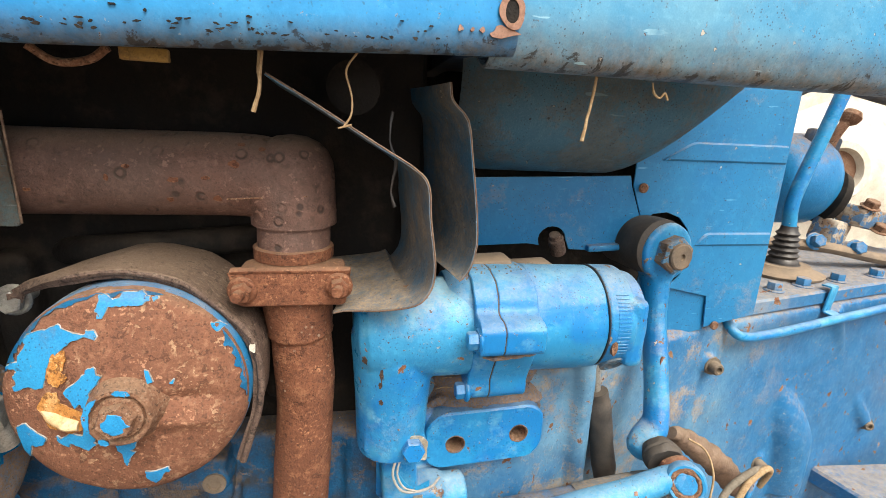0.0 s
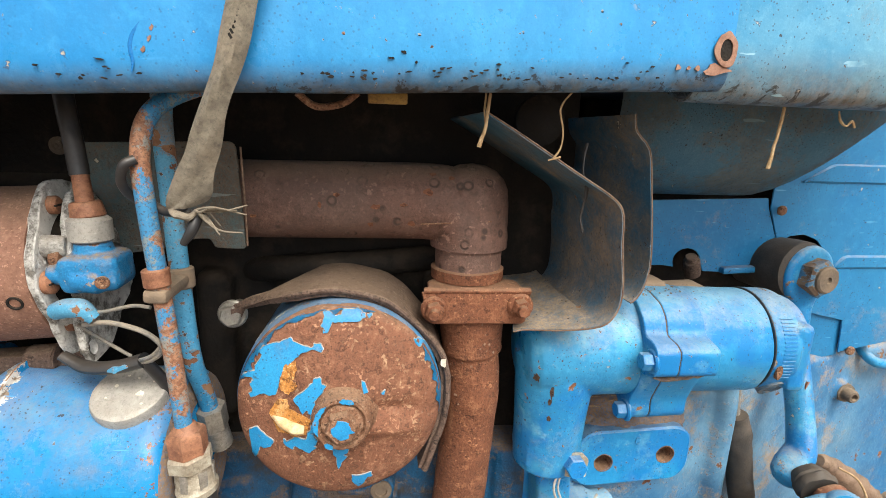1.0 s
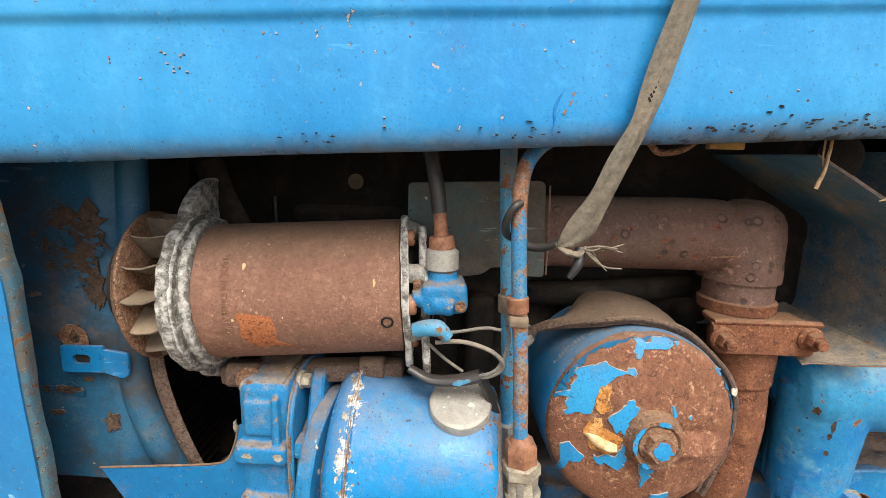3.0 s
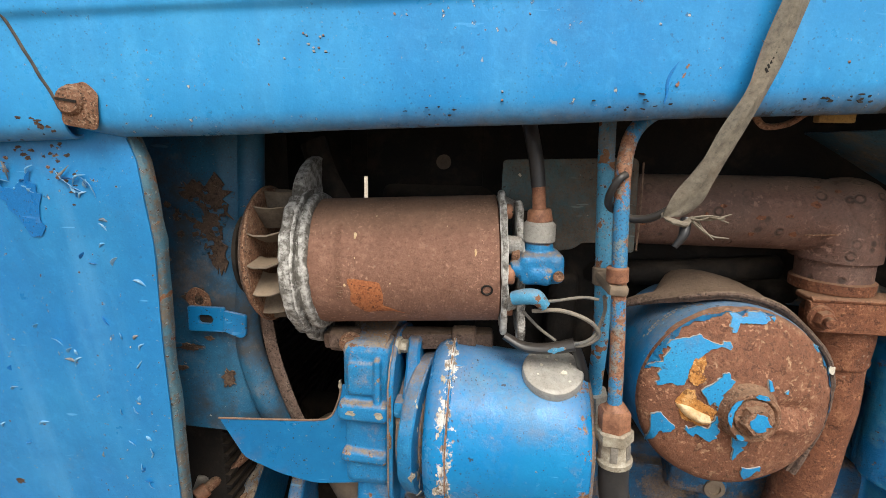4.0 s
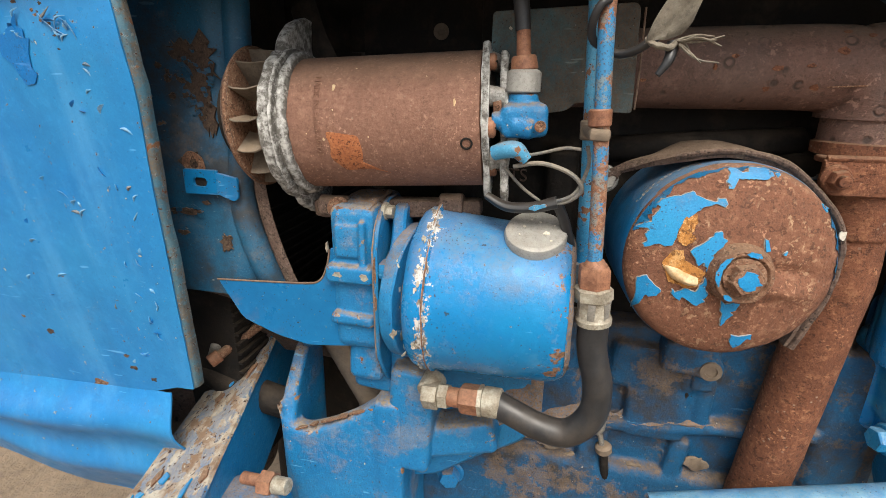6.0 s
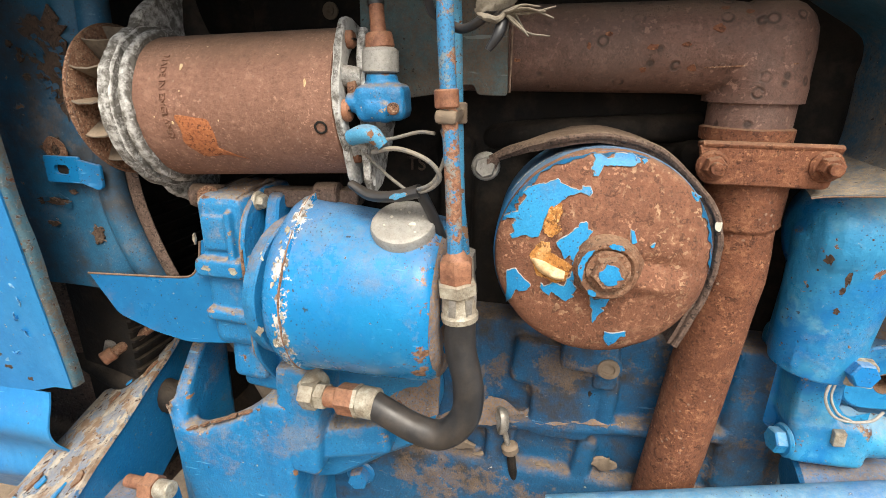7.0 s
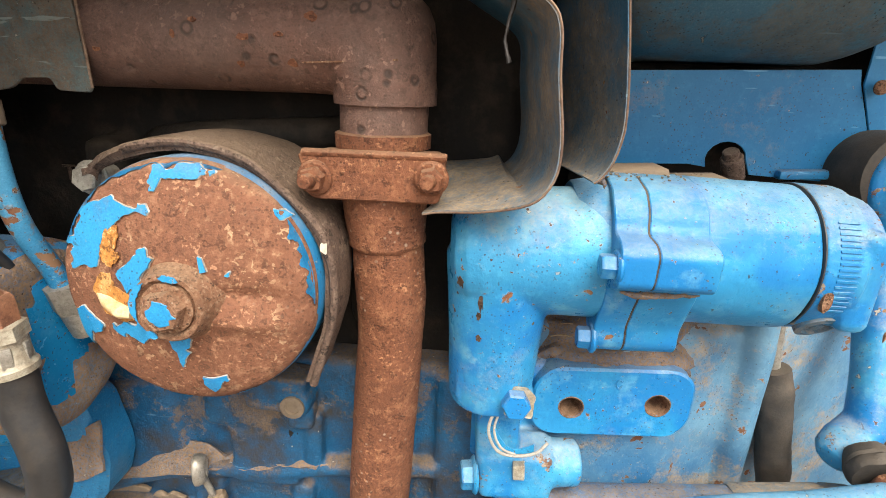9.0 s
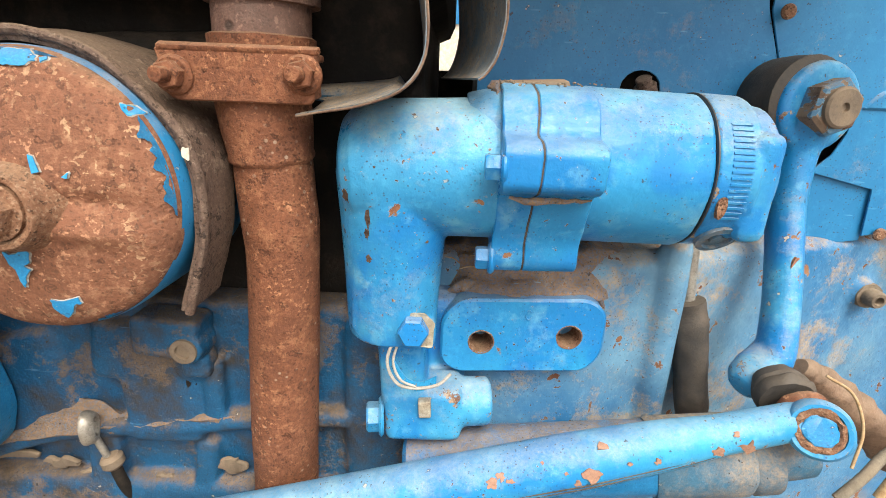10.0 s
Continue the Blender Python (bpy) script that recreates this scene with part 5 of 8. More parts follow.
part("joint_flange", dent(pb, 0.0007, 0.012), M_BLUE, ps, "blue cast joint flange with rusty edges")
pb = B()
box(pb, (-0.4295, 0.393, 0.940), (0.042, 0.083, 0.134), (0, 0, 0), 0.008)
box(pb, (-0.4305, 0.387, 0.948), (0.042, 0.088, 0.016), (0, 0, 0), 0.003)
box(pb, (-0.4305, 0.388, 0.9045), (0.040, 0.085, 0.011), (0, 2, 0), 0.003)
box(pb, (-0.430, 0.3515, 0.9765), (0.030, 0.007, 0.030), (0, 0, 0), 0.003)
box(pb, (-0.4185, 0.3495, 0.968), (0.006, 0.008, 0.055), (0, 0, 0), 0.002)
box(pb, (-0.4255, 0.395, 0.862), (0.034, 0.07, 0.055), (0, 3, 0), 0.006)
rod(pb, (-0.452, 0.352, 0.9475), (-0.41, 0.352, 0.9475), 0.0085, 0.0085, 18)
part("pump_body", pb, M_CASTW, ps, "blue cast iron pump body", remesh=0.0013, soften=3)
pb = B()
plate(pb, rounded([(-0.0395, -0.056), (-0.0395, 0.047), (-0.029, 0.070), (0.0, 0.081), (0.05, 0.068), (0.058, 0.0), (0.05, -0.09), (-0.012, -0.098), (-0.027, -0.075)], 0.012), (-0.4080, 0.385, 0.928), Y, Z, -X, 0.0014)
part("joint_line", dent(pb, 0.0008, 0.008), M_LEDGE, ps, "brown dirt in the joint")
tp = B()
rows = [[V(-0.449 + 0.036 * i / 8, 0.355 + 0.055 * j / 6, 1.0065 + 0.004 * noise.noise(V(i * 0.7, j * 0.6, 8)) + 0.004 * i / 8 - 0.006 * (1 - j / 6) ** 3) for i in range(9)] for j in range(7)]
part("dirt_layer", sheet(tp, rows, 0.003), M_LEDGE, ps, "brown dirt lying on top of the pump body")
for o_, q_ in (((-0.4045, 0.3595, 0.9395), 0.0092), ((-0.4045, 0.371, 1.000), 0.010)):
    bb = B()
    bolt(bb, o_, (1, -0.15, 0), q_, 0.0065, turn=0.2)
    part("bolt", bb, M_PALEFIT, ps)
gk = B()
lathe(gk, [(0, 0.0558), (0.001, 0.0575), (0.002, 0.0558)], (-0.3862, 0.385, 0.926), X, 48, 0.0, False)
part("gasket_edge", dent(gk, 0.0009, 0.008), M_BOLTRUST, ps, "rust-stained gasket edge")
for k, (o, w_, h_) in enumerate((((-0.4405, 0.3428, 0.9485), 0.0042, 0.0026), ((-0.416, 0.3428, 0.9482), 0.0036, 0.003), ((-0.450, 0.346, 0.972), 0.0012, 0.005), ((-0.4065, 0.3436, 0.955), 0.0012, 0.012), ((-0.4065, 0.3436, 0.925), 0.001, 0.010))):
    ch = B()
    plate(ch, rounded(ragged(13, w_, h_, k + 40, 0.4), 0.0004), o, X, Z, Y, 0.002)
    part("paint_chip", ch, M_PALEFIT if k < 3 else M_BOLTRUST, ps)
ft = B()
box(ft, (-0.383, 0.385, 0.795), (0.044, 0.055, 0.116), (0, 4, 0), 0.006)
box(ft, (-0.418, 0.40, 0.85), (0.05, 0.05, 0.075), (0, 6, 0), 0.006)
box(ft, (-0.345, 0.40, 0.77), (0.09, 0.06, 0.035), (0, -16, 0), 0.006)
part("mounting_bracket", ft, M_CASTW, ps, "blue cast mounting bracket", remesh=0.002, soften=4)

gp = B()
pts = [(-0.5615, 0.932), (-0.475, 0.9332), (-0.463, 0.937), (-0.4555, 0.952), (-0.453, 0.968), (-0.4475, 0.968), (-0.44, 0.93), (-0.430, 0.892), (-0.4355, 0.873), (-0.478, 0.871), (-0.51, 0.88), (-0.542, 0.895)]
plate(gp, rounded([(a, b) for a, b in pts], [0.003, 0.006, 0.008, 0.012, 0.001, 0.001, 0.004, 0.006, 0.004, 0.008, 0.006, 0.006]), (0, 0.399, 0), V(1, 0.1, 0), Z, V(-0.1, 1, 0), 0.0022, 0.0004)
dent(gp, 0.0012, 0.05)
bg = thing("belt_guard", (-0.5, 0.345, 0.87), "flat blue sheet steel guard beside the steering pump", "guard")
part("sheet", gp, M_GUARD, bg)
gp = B()
tube(gp, [(-0.559, 0.3429, 0.9326), (-0.52, 0.3468, 0.9331), (-0.475, 0.3513, 0.934), (-0.4615, 0.3527, 0.9378), (-0.4545, 0.3534, 0.952), (-0.4512, 0.3537, 0.967)], 0.0009, 8)
part("bare_edge", gp, M_EDGE, bg, "bare rusty top edge")

# pressure hose with fittings
hz = thing("pressure_hose", (-0.23, 0.33, 0.85), "black rubber hydraulic hose with plated end fittings", "hose")
h = B()
tube(h, [(-0.2295, 0.329, 0.938), (-0.2285, 0.328, 0.915), (-0.2215, 0.326, 0.885), (-0.2235, 0.325, 0.858), (-0.24, 0.326, 0.8385), (-0.262, 0.328, 0.8385), (-0.285, 0.331, 0.846), (-0.302, 0.335, 0.851)], 0.0112, 22, 8)
part("hose", h, M_RUBBER, hz)
h = B()
lathe(h, [(0, 0.0128), (0.004, 0.0132), (0.006, 0.0118), (0.02, 0.0112), (0.024, 0.0125)], (-0.2295, 0.329, 0.937), V(-0.1, 0, 1), 26)
hexa(h, (-0.2318, 0.3285, 0.957), V(-0.08, 0, 1), 0.0245, 0.009, 0.3)
ff = part("ferrule", h, M_PALEFIT, hz, "plated crimped ferrule")
for k in range(6):
    a = k * math.pi / 3 + 0.3
    h = B()
    c = V(-0.2305, 0.329, 0.949) + V(math.cos(a), math.sin(a), 0) * 0.0108
    box(h, c, (0.0055, 0.0022, 0.013), (0, 0, math.degrees(a) + 90), 0.0008)
    part("crimp", h, M_STEEL, ff)
h = B()
hexa(h, (-0.2325, 0.3285, 0.966), V(-0.05, 0, 1), 0.0205, 0.016, 0.1)
rod(h, (-0.233, 0.328, 0.981), (-0.2335, 0.328, 0.987), 0.0085, 0.006)
part("union_nut", h, M_BRASS, hz, "rust brown union nut")
h = B()
rod(h, (-0.294, 0.334, 0.8505), (-0.310, 0.336, 0.8495), 0.0128, seg=24)
hexa(h, (-0.310, 0.336, 0.8495), (-1, 0.06, -0.05), 0.0235, 0.004, 0.2)
part("ferrule", h, M_PALEFIT, hz, "plated ferrule")
h = B()
hexa(h, (-0.3125, 0.3362, 0.8492), (-1, 0.06, -0.05), 0.0225, 0.017, 0.2)
rod(h, (-0.329, 0.337, 0.848), (-0.342, 0.339, 0.8465), 0.0085, seg=20)
part("union_nut", h, M_BRASS, hz, "rusty orange union nut")
h = B()
hexa(h, (-0.340, 0.3385, 0.8468), (-1, 0.1, -0.08), 0.019, 0.009, 0.5)
hexa(h, (-0.349, 0.3395, 0.8455), (-1, 0.1, -0.08), 0.0215, 0.014, 0.1)
rod(h, (-0.360, 0.342, 0.845), (-0.357, 0.36, 0.85), 0.011, 0.011)
part("elbow", h, M_PALEFIT, hz, "pale plated elbow")

# steel pipes that rise behind the bonnet lip
pipes = thing("steering_pipes", (-0.24, 0.335, 0.99), "pair of steel oil pipes, blue paint worn to rust", "pipe")
h = B()
tube(h, [(-0.2338, 0.3275, 0.984), (-0.236, 0.3275, 1.03), (-0.2395, 0.3275, 1.08), (-0.2425, 0.327, 1.13), (-0.2432, 0.328, 1.155), (-0.240, 0.333, 1.174), (-0.231, 0.343, 1.186), (-0.215, 0.36, 1.196)], 0.0052, 16)
n_ = Nodes("worn_pipe_paint")
wm = n_.noise(30, 9, 0.72, 3)
wc = n_.mix(n_.step(wm, 0.47, 0.485), (0.03, 0.2, 0.4), n_.mix(n_.step(n_.noise(300, 5, 0.7, 2), 0.45, 0.55), (0.2, 0.085, 0.045), (0.32, 0.16, 0.09)))
wc = n_.mix(n_.step(n_.noise(120, 7, 0.75, 8), 0.53, 0.57, 0, 0.8), wc, (0.2, 0.23, 0.22))
wc = n_.mix(n_.step(n_.noise(700, 3, 0.7, 8), 0.53, 0.6, 0, 0.6), wc, (0.05, 0.035, 0.03))
M_WORNPIPE = n_.done(wc, 0.65, n_.noise(200, 4, 0.7), 0.4, 0.0008)
part("pipe", h, M_WORNPIPE, pipes)
h = B()
tube(h, [(-0.2375, 0.382, 0.957), (-0.239, 0.376, 0.98), (-0.2405, 0.365, 1.01), (-0.2414, 0.3614, 1.04), (-0.2435, 0.3635, 1.08), (-0.246, 0.366, 1.13), (-0.2478, 0.368, 1.17), (-0.248, 0.375, 1.21)], 0.0062, 16)
part("pipe", h, M_PIPE, pipes, "blue painted pipe")
h = B()
rod(h, (-0.2405, 0.3272, 1.078), (-0.2412, 0.3272, 1.089), 0.0075, seg=20)
part("sleeve", h, M_BRASS, pipes, "rust brown sleeve")
h = B()
box(h, (-0.2418, 0.345, 1.073), (0.014, 0.05, 0.0085), (0, 3, 4), 0.003)
rod(h, (-0.2425, 0.3625, 1.066), (-0.243, 0.363, 1.08), 0.0085)
part("clip", h, M_DUSTY, pipes, "dirty pipe clip")
h = B()
hexa(h, (-0.238, 0.379, 0.968), V(0.05, 0.2, -1), 0.019, 0.02)
rod(h, (-0.237, 0.383, 0.95), (-0.235, 0.388, 0.93), 0.009)
part("union_nut", h, M_STEEL, pipes)
h = B()
tube(h, [(-0.243, 0.322, 1.152), (-0.2475, 0.319, 1.149), (-0.2515, 0.322, 1.14), (-0.2505, 0.329, 1.131), (-0.243, 0.334, 1.126), (-0.234, 0.331, 1.122), (-0.224, 0.324, 1.124), (-0.214, 0.318, 1.131), (-0.206, 0.314, 1.136)], 0.0027, 10)
solo("tie_wire", h, M_RUBBER, "dark plastic coated wire hooked round the pipes", "wire")

# ---- webbing strap ----
st = thing("webbing_strap", (-0.19, 0.3, 1.13), "frayed grey webbing strap hanging over the bonnet lip", "strap")
path = smooth_path([(-0.150, 0.296, 1.33), (-0.164, 0.297, 1.27), (-0.1755, 0.2985, 1.225), (-0.184, 0.2985, 1.198), (-0.1945, 0.301, 1.173), (-0.203, 0.305, 1.153), (-0.2105, 0.309, 1.135), (-0.213, 0.311, 1.129)], 5)
wid = [0.0075, 0.0072, 0.0068, 0.0062, 0.0066, 0.0095, 0.0115, 0.0095]
rows = []
for i, p in enumerate(path):
    f = i / (len(path) - 1) * (len(wid) - 1)
    k = min(int(f), len(wid) - 2)
    w = wid[k] + (wid[k + 1] - wid[k]) * (f - k)
    rows.append([p + V(0.93, 0.12, 0.3) * (w * s) + V(0, -0.003 * (1 - s * s) + 0.0008 * math.sin(i * 0.7 + s * 4), 0) for s in (-1, -0.66, -0.33, 0, 0.33, 0.66, 1)])
part("webbing", sheet(B(), rows, 0.0022), M_STRAP, st)
h = B()
tube(h, [(-0.2215, 0.3085, 1.129), (-0.2165, 0.3045, 1.125), (-0.21, 0.3035, 1.124), (-0.2045, 0.305, 1.1275)], [0.0015, 0.0026, 0.003, 0.0018], 10, flat=0.6)
part("frayed_hem", dent(h, 0.0012, 0.004), M_STRAP, st)
sp_ = [p for p in path if 1.205 < p.z < 1.33]
for k in range(26):
    f = 0.06 + 0.86 * k / 25
    i = int(f * (len(sp_) - 1))
    if k in (7, 8, 15, 16):
        continue
    p = sp_[i].lerp(sp_[min(i + 1, len(sp_) - 1)], f * (len(sp_) - 1) - i)
    h = B()
    box(h, p + V(-0.001, -0.0047, 0), (0.0026, 0.0004, 0.0012), (0, 62, 0), 0)
    part("print_mark", h, M_GRIME_SHADE, st)
rr = random.Random(2)
for k in range(8):
    h = B()
    o = V(-0.207, 0.305, 1.127)
    e = o + V(rr.uniform(0.008, 0.026), rr.uniform(-0.008, 0.004), rr.uniform(-0.003, 0.008) if k < 5 else rr.uniform(-0.018, -0.006))
    m = (o + e) / 2 + V(0, rr.uniform(-0.004, 0.002), rr.uniform(-0.004, 0.004))
    tube(h, [o, m, e], [0.0009, 0.0007, 0.0004], 6, 4)
    part("frayed_thread", h, M_STRAP, st)
h = B()
tube(h, [(-0.207, 0.309, 1.126), (-0.209, 0.304, 1.117), (-0.214, 0.303, 1.109)], [0.0035, 0.003, 0.0018], 10)
part("loose_end", h, M_RUBBER, st)

# ---- exhaust ----
ex = thing("exhaust_pipe", (-0.035, 0.42, 0.5), "heavy rusty exhaust pipe with elbow and bolted clamp", "exhaust pipe")
ey, ez = 0.435, 1.1185
h = B()
tube(h, [(-0.292, ey, ez - 0.002), (-0.2, ey, ez - 0.0015), (-0.12, ey, ez - 0.001), (-0.078, ey, ez - 0.001), (-0.058, ey - 0.001, ez - 0.004), (-0.0455, ey - 0.002, ez - 0.014), (-0.0408, ey - 0.003, ez - 0.026), (-0.0405, ey - 0.003, ez - 0.0365)], [0.0305, 0.0306, 0.0308, 0.031, 0.0315, 0.0318, 0.0318, 0.0318], 48, 6)
lathe(h, [(0, 0.0302), (0.0005, 0.0322), (0.010, 0.0324), (0.016, 0.0316), (0.036, 0.0314), (0.048, 0.0300), (0.056, 0.0265), (0.0625, 0.020), (0.0665, 0.011), (0.068, 0)], (-0.0405, ey - 0.002, 1.0815), V(0, 0, 1), 48)
tee = part("elbow", h, M_EXH, ex, "dark scorched rusty elbow")
h = B()
box(h, (-0.055, ey - 0.0312, 1.1055), (0.055, 0.0012, 0.0009), (0, -3, 0), 0)
part("casting_seam", h, M_BOLTRUST, tee)
for k in range(14):
    rr = random.Random(k)
    a, s = radians(rr.uniform(-60, 70)), rr.uniform(-0.24, -0.02)
    nrm = V(0, -math.cos(a), math.sin(a))
    h = B()
    plate(h, rounded(ragged(9, rr.uniform(0.0012, 0.004), rr.uniform(0.0012, 0.003), k, 0.35), 0.0008), V(s, ey, ez - 0.001) + nrm * 0.0315, X, X.cross(nrm), -nrm, 0.0009, 0.0002)
    part("rust_scab", h, M_RUST, tee)
h = B()
rod(h, (-0.0405, ey - 0.004, 1.09), (-0.041, ey - 0.006, 1.057), 0.0278, 0.0275, 44)
part("stub", h, M_EXH, ex)
h = B()
lathe(h, [(0, 0.0285), (0.0005, 0.0302), (0.009, 0.0305), (0.010, 0.0284)], (-0.0412, ey - 0.006, 1.0555), Z, 44)
part("collar", dent(h, 0.0005, 0.01), M_RUST, ex)
h = B()
plate(h, rounded([(-0.0395, -0.0125), (0.038, -0.013), (0.0405, 0.007), (0.0415, 0.0125), (0.034, 0.0128), (-0.036, 0.0130), (-0.0435, 0.0132), (-0.0415, 0.006)], [0.008, 0.004, 0.003, 0.002, 0.003, 0.003, 0.002, 0.003]), (-0.0385, 0.3850, 1.0430), (1, 0, 0.01), Z, Y, 0.0035, 0.0008)
box(h, (-0.0385, 0.3865, 1.0565), (0.083, 0.005, 0.0035), (28, 0, 0), 0.001)
for s in (-1, 1):
    plate(h, rounded([(0, -0.011), (0.012, -0.010), (0.012, 0.010), (0, 0.011)], 0.002), (-0.0385 + s * 0.0385, 0.386, 1.0435), Y, Z, (-s, 0, 0), 0.0035, 0.0005)
plate(h, rounded([(-0.038, 0), (0.038, 0), (0.036, 0.034), (-0.036, 0.034)], 0.008), (-0.0385, 0.387, 1.0555), X, Y, -Z, 0.004, 0.0008)
cl = part("clamp", dent(h, 0.0006, 0.012), M_RUST, ex, "rusty pressed steel clamp")
for x, z in ((-0.073, 1.0435), (-0.0065, 1.046)):
    h = B()
    lathe(h, [(0, 0.0100), (0.002, 0.0100), (0.0035, 0.0085), (0.0035, 0)], (x + 0.001, 0.3855, z - 0.001), -Y, 20)
    hexa(h, (x + 0.001, 0.3825, z - 0.001), (0.05, -1, 0), 0.0125, 0.0075, 0.25)
    rod(h, (x + 0.001, 0.376, z - 0.001), (x, 0.3685, z - 0.001), 0.0040, seg=14)
    part("bolt", dent(h, 0.0003, 0.004), M_RUST, cl)
h = B()
lathe(h, [(0, 0.0268), (0.002, 0.0272), (0.026, 0.0262), (0.04, 0.0248), (0.0425, 0.0255), (0.0445, 0.0250), (0.0465, 0.0228), (0.048, 0.022)], (-0.039, 0.416, 1.0405), V(0.06, 0.03, -1), 44)
part("reducer", dent(h, 0.0006, 0.012), M_RUST, ex)
h = B()
tube(h, [(-0.0362, 0.4175, 0.998), (-0.0358, 0.418, 0.985), (-0.0345, 0.4185, 0.955), (-0.0350, 0.42, 0.93), (-0.039, 0.422, 0.87), (-0.044, 0.424, 0.80), (-0.049, 0.428, 0.72), (-0.06, 0.435, 0.55), (-0.075, 0.44, 0.4)], [0.0228, 0.0236, 0.0238, 0.0228, 0.0238, 0.0242, 0.0242, 0.0242, 0.0242], 40, 5)
part("downpipe", dent(h, 0.0006, 0.014), M_RUST, ex)

h = B()
plate(h, rounded([(-0.325, 1.158), (-0.214, 1.1605), (-0.212, 1.083), (-0.234, 1.0835), (-0.237, 1.0905), (-0.255, 1.0905), (-0.262, 1.085), (-0.30, 1.08), (-0.325, 1.085)], [0.004, 0.006, 0.004, 0.003, 0.002, 0.002, 0.004, 0.004, 0.004]), (0, 0.402, 0), X, Z, Y, 0.0022, 0.0004)
ms = thing("manifold_shield", (-0.26, 0.4, 1.09), "grey-blue sheet metal plate in front of the manifold", "shield")
part("sheet", dent(h, 0.002, 0.05), M_PLATE, ms)
h = B()
tube(h, [(-0.2115, 0.402, 1.158), (-0.2105, 0.4015, 1.12), (-0.2105, 0.402, 1.086)], 0.0008, 8)
part("worn_edge", h, M_EDGE, ms)

# ---- oil filter ----
of = thing("oil_filter", (-0.139, 0.364, 0.981), "large oil filter bowl, rusty face with peeling blue paint", "oil filter")
FC = V(-0.139, 0, 0.981)
fprof = [(0.338, 0.0), (0.338, 0.018), (0.3395, 0.026), (0.3425, 0.04), (0.3465, 0.055), (0.3505, 0.0645), (0.3545, 0.0682), (0.360, 0.0697), (0.372, 0.0703), (0.45, 0.0703), (0.452, 0.06)]
fprof = [(y + 0.004, r * 1.04) for y, r in fprof]
FY = [(r, y) for y, r in fprof if y < 0.365]


def filt_y(r):
    for (r0, y0), (r1, y1) in zip(FY, FY[1:]):
        if r0 <= r <= r1:
            return y0 + (y1 - y0) * (r - r0) / max(1e-6, r1 - r0)
    return 0.364


h = B()
rings = []
for y, r in fprof:
    if r == 0:
        rings.append([FC + Y * y])
    else:
        rings.append([FC + Y * y + (X * math.cos(a) + Z * math.sin(a)) * r for a in (2 * math.pi * i / 96 for i in range(96))])
extra = []
for a_, b_ in zip(rings, rings[1:]):
    extra.append(a_)
    if len(a_) > 1 and a_[0].y < 0.364:
        for k in (0.33, 0.66):
            extra.append([p.lerp(q, k) for p, q in zip(a_, b_)])
skin(h, extra + [rings[-1]])
# two pressed creases beside the bolt
for v in h.verts:
    if v.co.y < 0.366:
        dx, dz = v.co.x - FC.x, v.co.z - FC.z
        for cx, cz, sg in ((0.036, 0.0, 1), (0.036, -0.0155, -1)):
            e = ((dx - cx) / 0.024) ** 2 + ((dz - cz + 0.12 * (dx - cx)) / 0.0055) ** 2
            v.co.y += 0.0042 * math.exp(-e * 1.4) * sg
bowl = part("bowl", dent(h, 0.0006, 0.02), M_FILT, of, "rusty domed filter bowl")
h = B()
rings = [[FC + Y * y + (X * math.cos(a) + Z * math.sin(a)) * r for a in (2 * math.pi * i / 96 for i in range(96))] for y, r in ((0.3625, 0.0722), (0.366, 0.0732), (0.378, 0.0735), (0.456, 0.0735))]
skin(h, rings, cap=False)
part("painted_wall", h, M_COWL, bowl, "blue painted side wall")


def flake(cx, cz, pts, mat_=None, lift=0.0011, nm="paint_flake", rad_=0.0015):
    """A loose flake of paint on the bowl's face, its edge a little curled."""
    out = rounded(pts, rad_, 2)
    area_ = sum(out[i - 1].x * out[i].y - out[i].x * out[i - 1].y for i in range(len(out)))
    t = B()
    rim_ = [t.verts.new((p.x, 0, p.y)) for p in out]
    loop_ = [t.edges.new((rim_[i], rim_[(i + 1) % len(rim_)])) for i in range(len(rim_))]
    bmesh.ops.triangle_fill(t, use_beauty=True, edges=loop_)
    for _ in range(2):
        inner = [e for e in t.edges if not e.is_boundary and e.calc_length() > 0.0035]
        bmesh.ops.subdivide_edges(t, edges=inner, cuts=1)
        bmesh.ops.triangulate(t, faces=t.faces[:])
    edge_ = {v for e in t.edges if e.is_boundary for v in e.verts}
    for v in t.verts:
        x, z = cx + v.co.x, cz + v.co.z
        up_ = 0.0006 * max(0.0, noise.noise(V(x * 170, 5, z * 170))) if v in edge_ and mat_ is None else 0.0
        v.co = V(FC.x + x, filt_y(math.hypot(x, z)) - lift - up_, FC.z + z)
    bmesh.ops.recalc_face_normals(t, faces=t.faces[:])
    bmesh.ops.solidify(t, geom=t.faces[:], thickness=0.0005)
    ob = part(nm, t, mat_ or M_FLAKE, bowl, sharp=50)
    if mat_ is None:
        w = B()
        m_ = len(out)
        ring_ = []
        for i in range(m_):
            tn = (out[(i + 1) % m_] - out[i - 1]).normalized()
            grow = 0.0002 + 0.0006 * max(0.0, 0.4 + noise.noise(V(out[i].x * 300, out[i].y * 300, 9)))
            q = out[i] + Vector((tn.y, -tn.x)) * (grow if area_ > 0 else -grow)
            ring_.append((out[i], q))
        rows_ = [[V(FC.x + cx + p.x, filt_y(math.hypot(cx + p.x, cz + p.y)) - lf, FC.z + cz + p.y) for p in line] for line, lf in (([r_[0] for r_ in ring_], lift - 0.0001), ([r_[1] for r_ in ring_], 0.0003))]
        skin(w, rows_, cap=False)
        part("broken_edge", w, M_RIM, ob, "pale broken paint edge")
    return ob


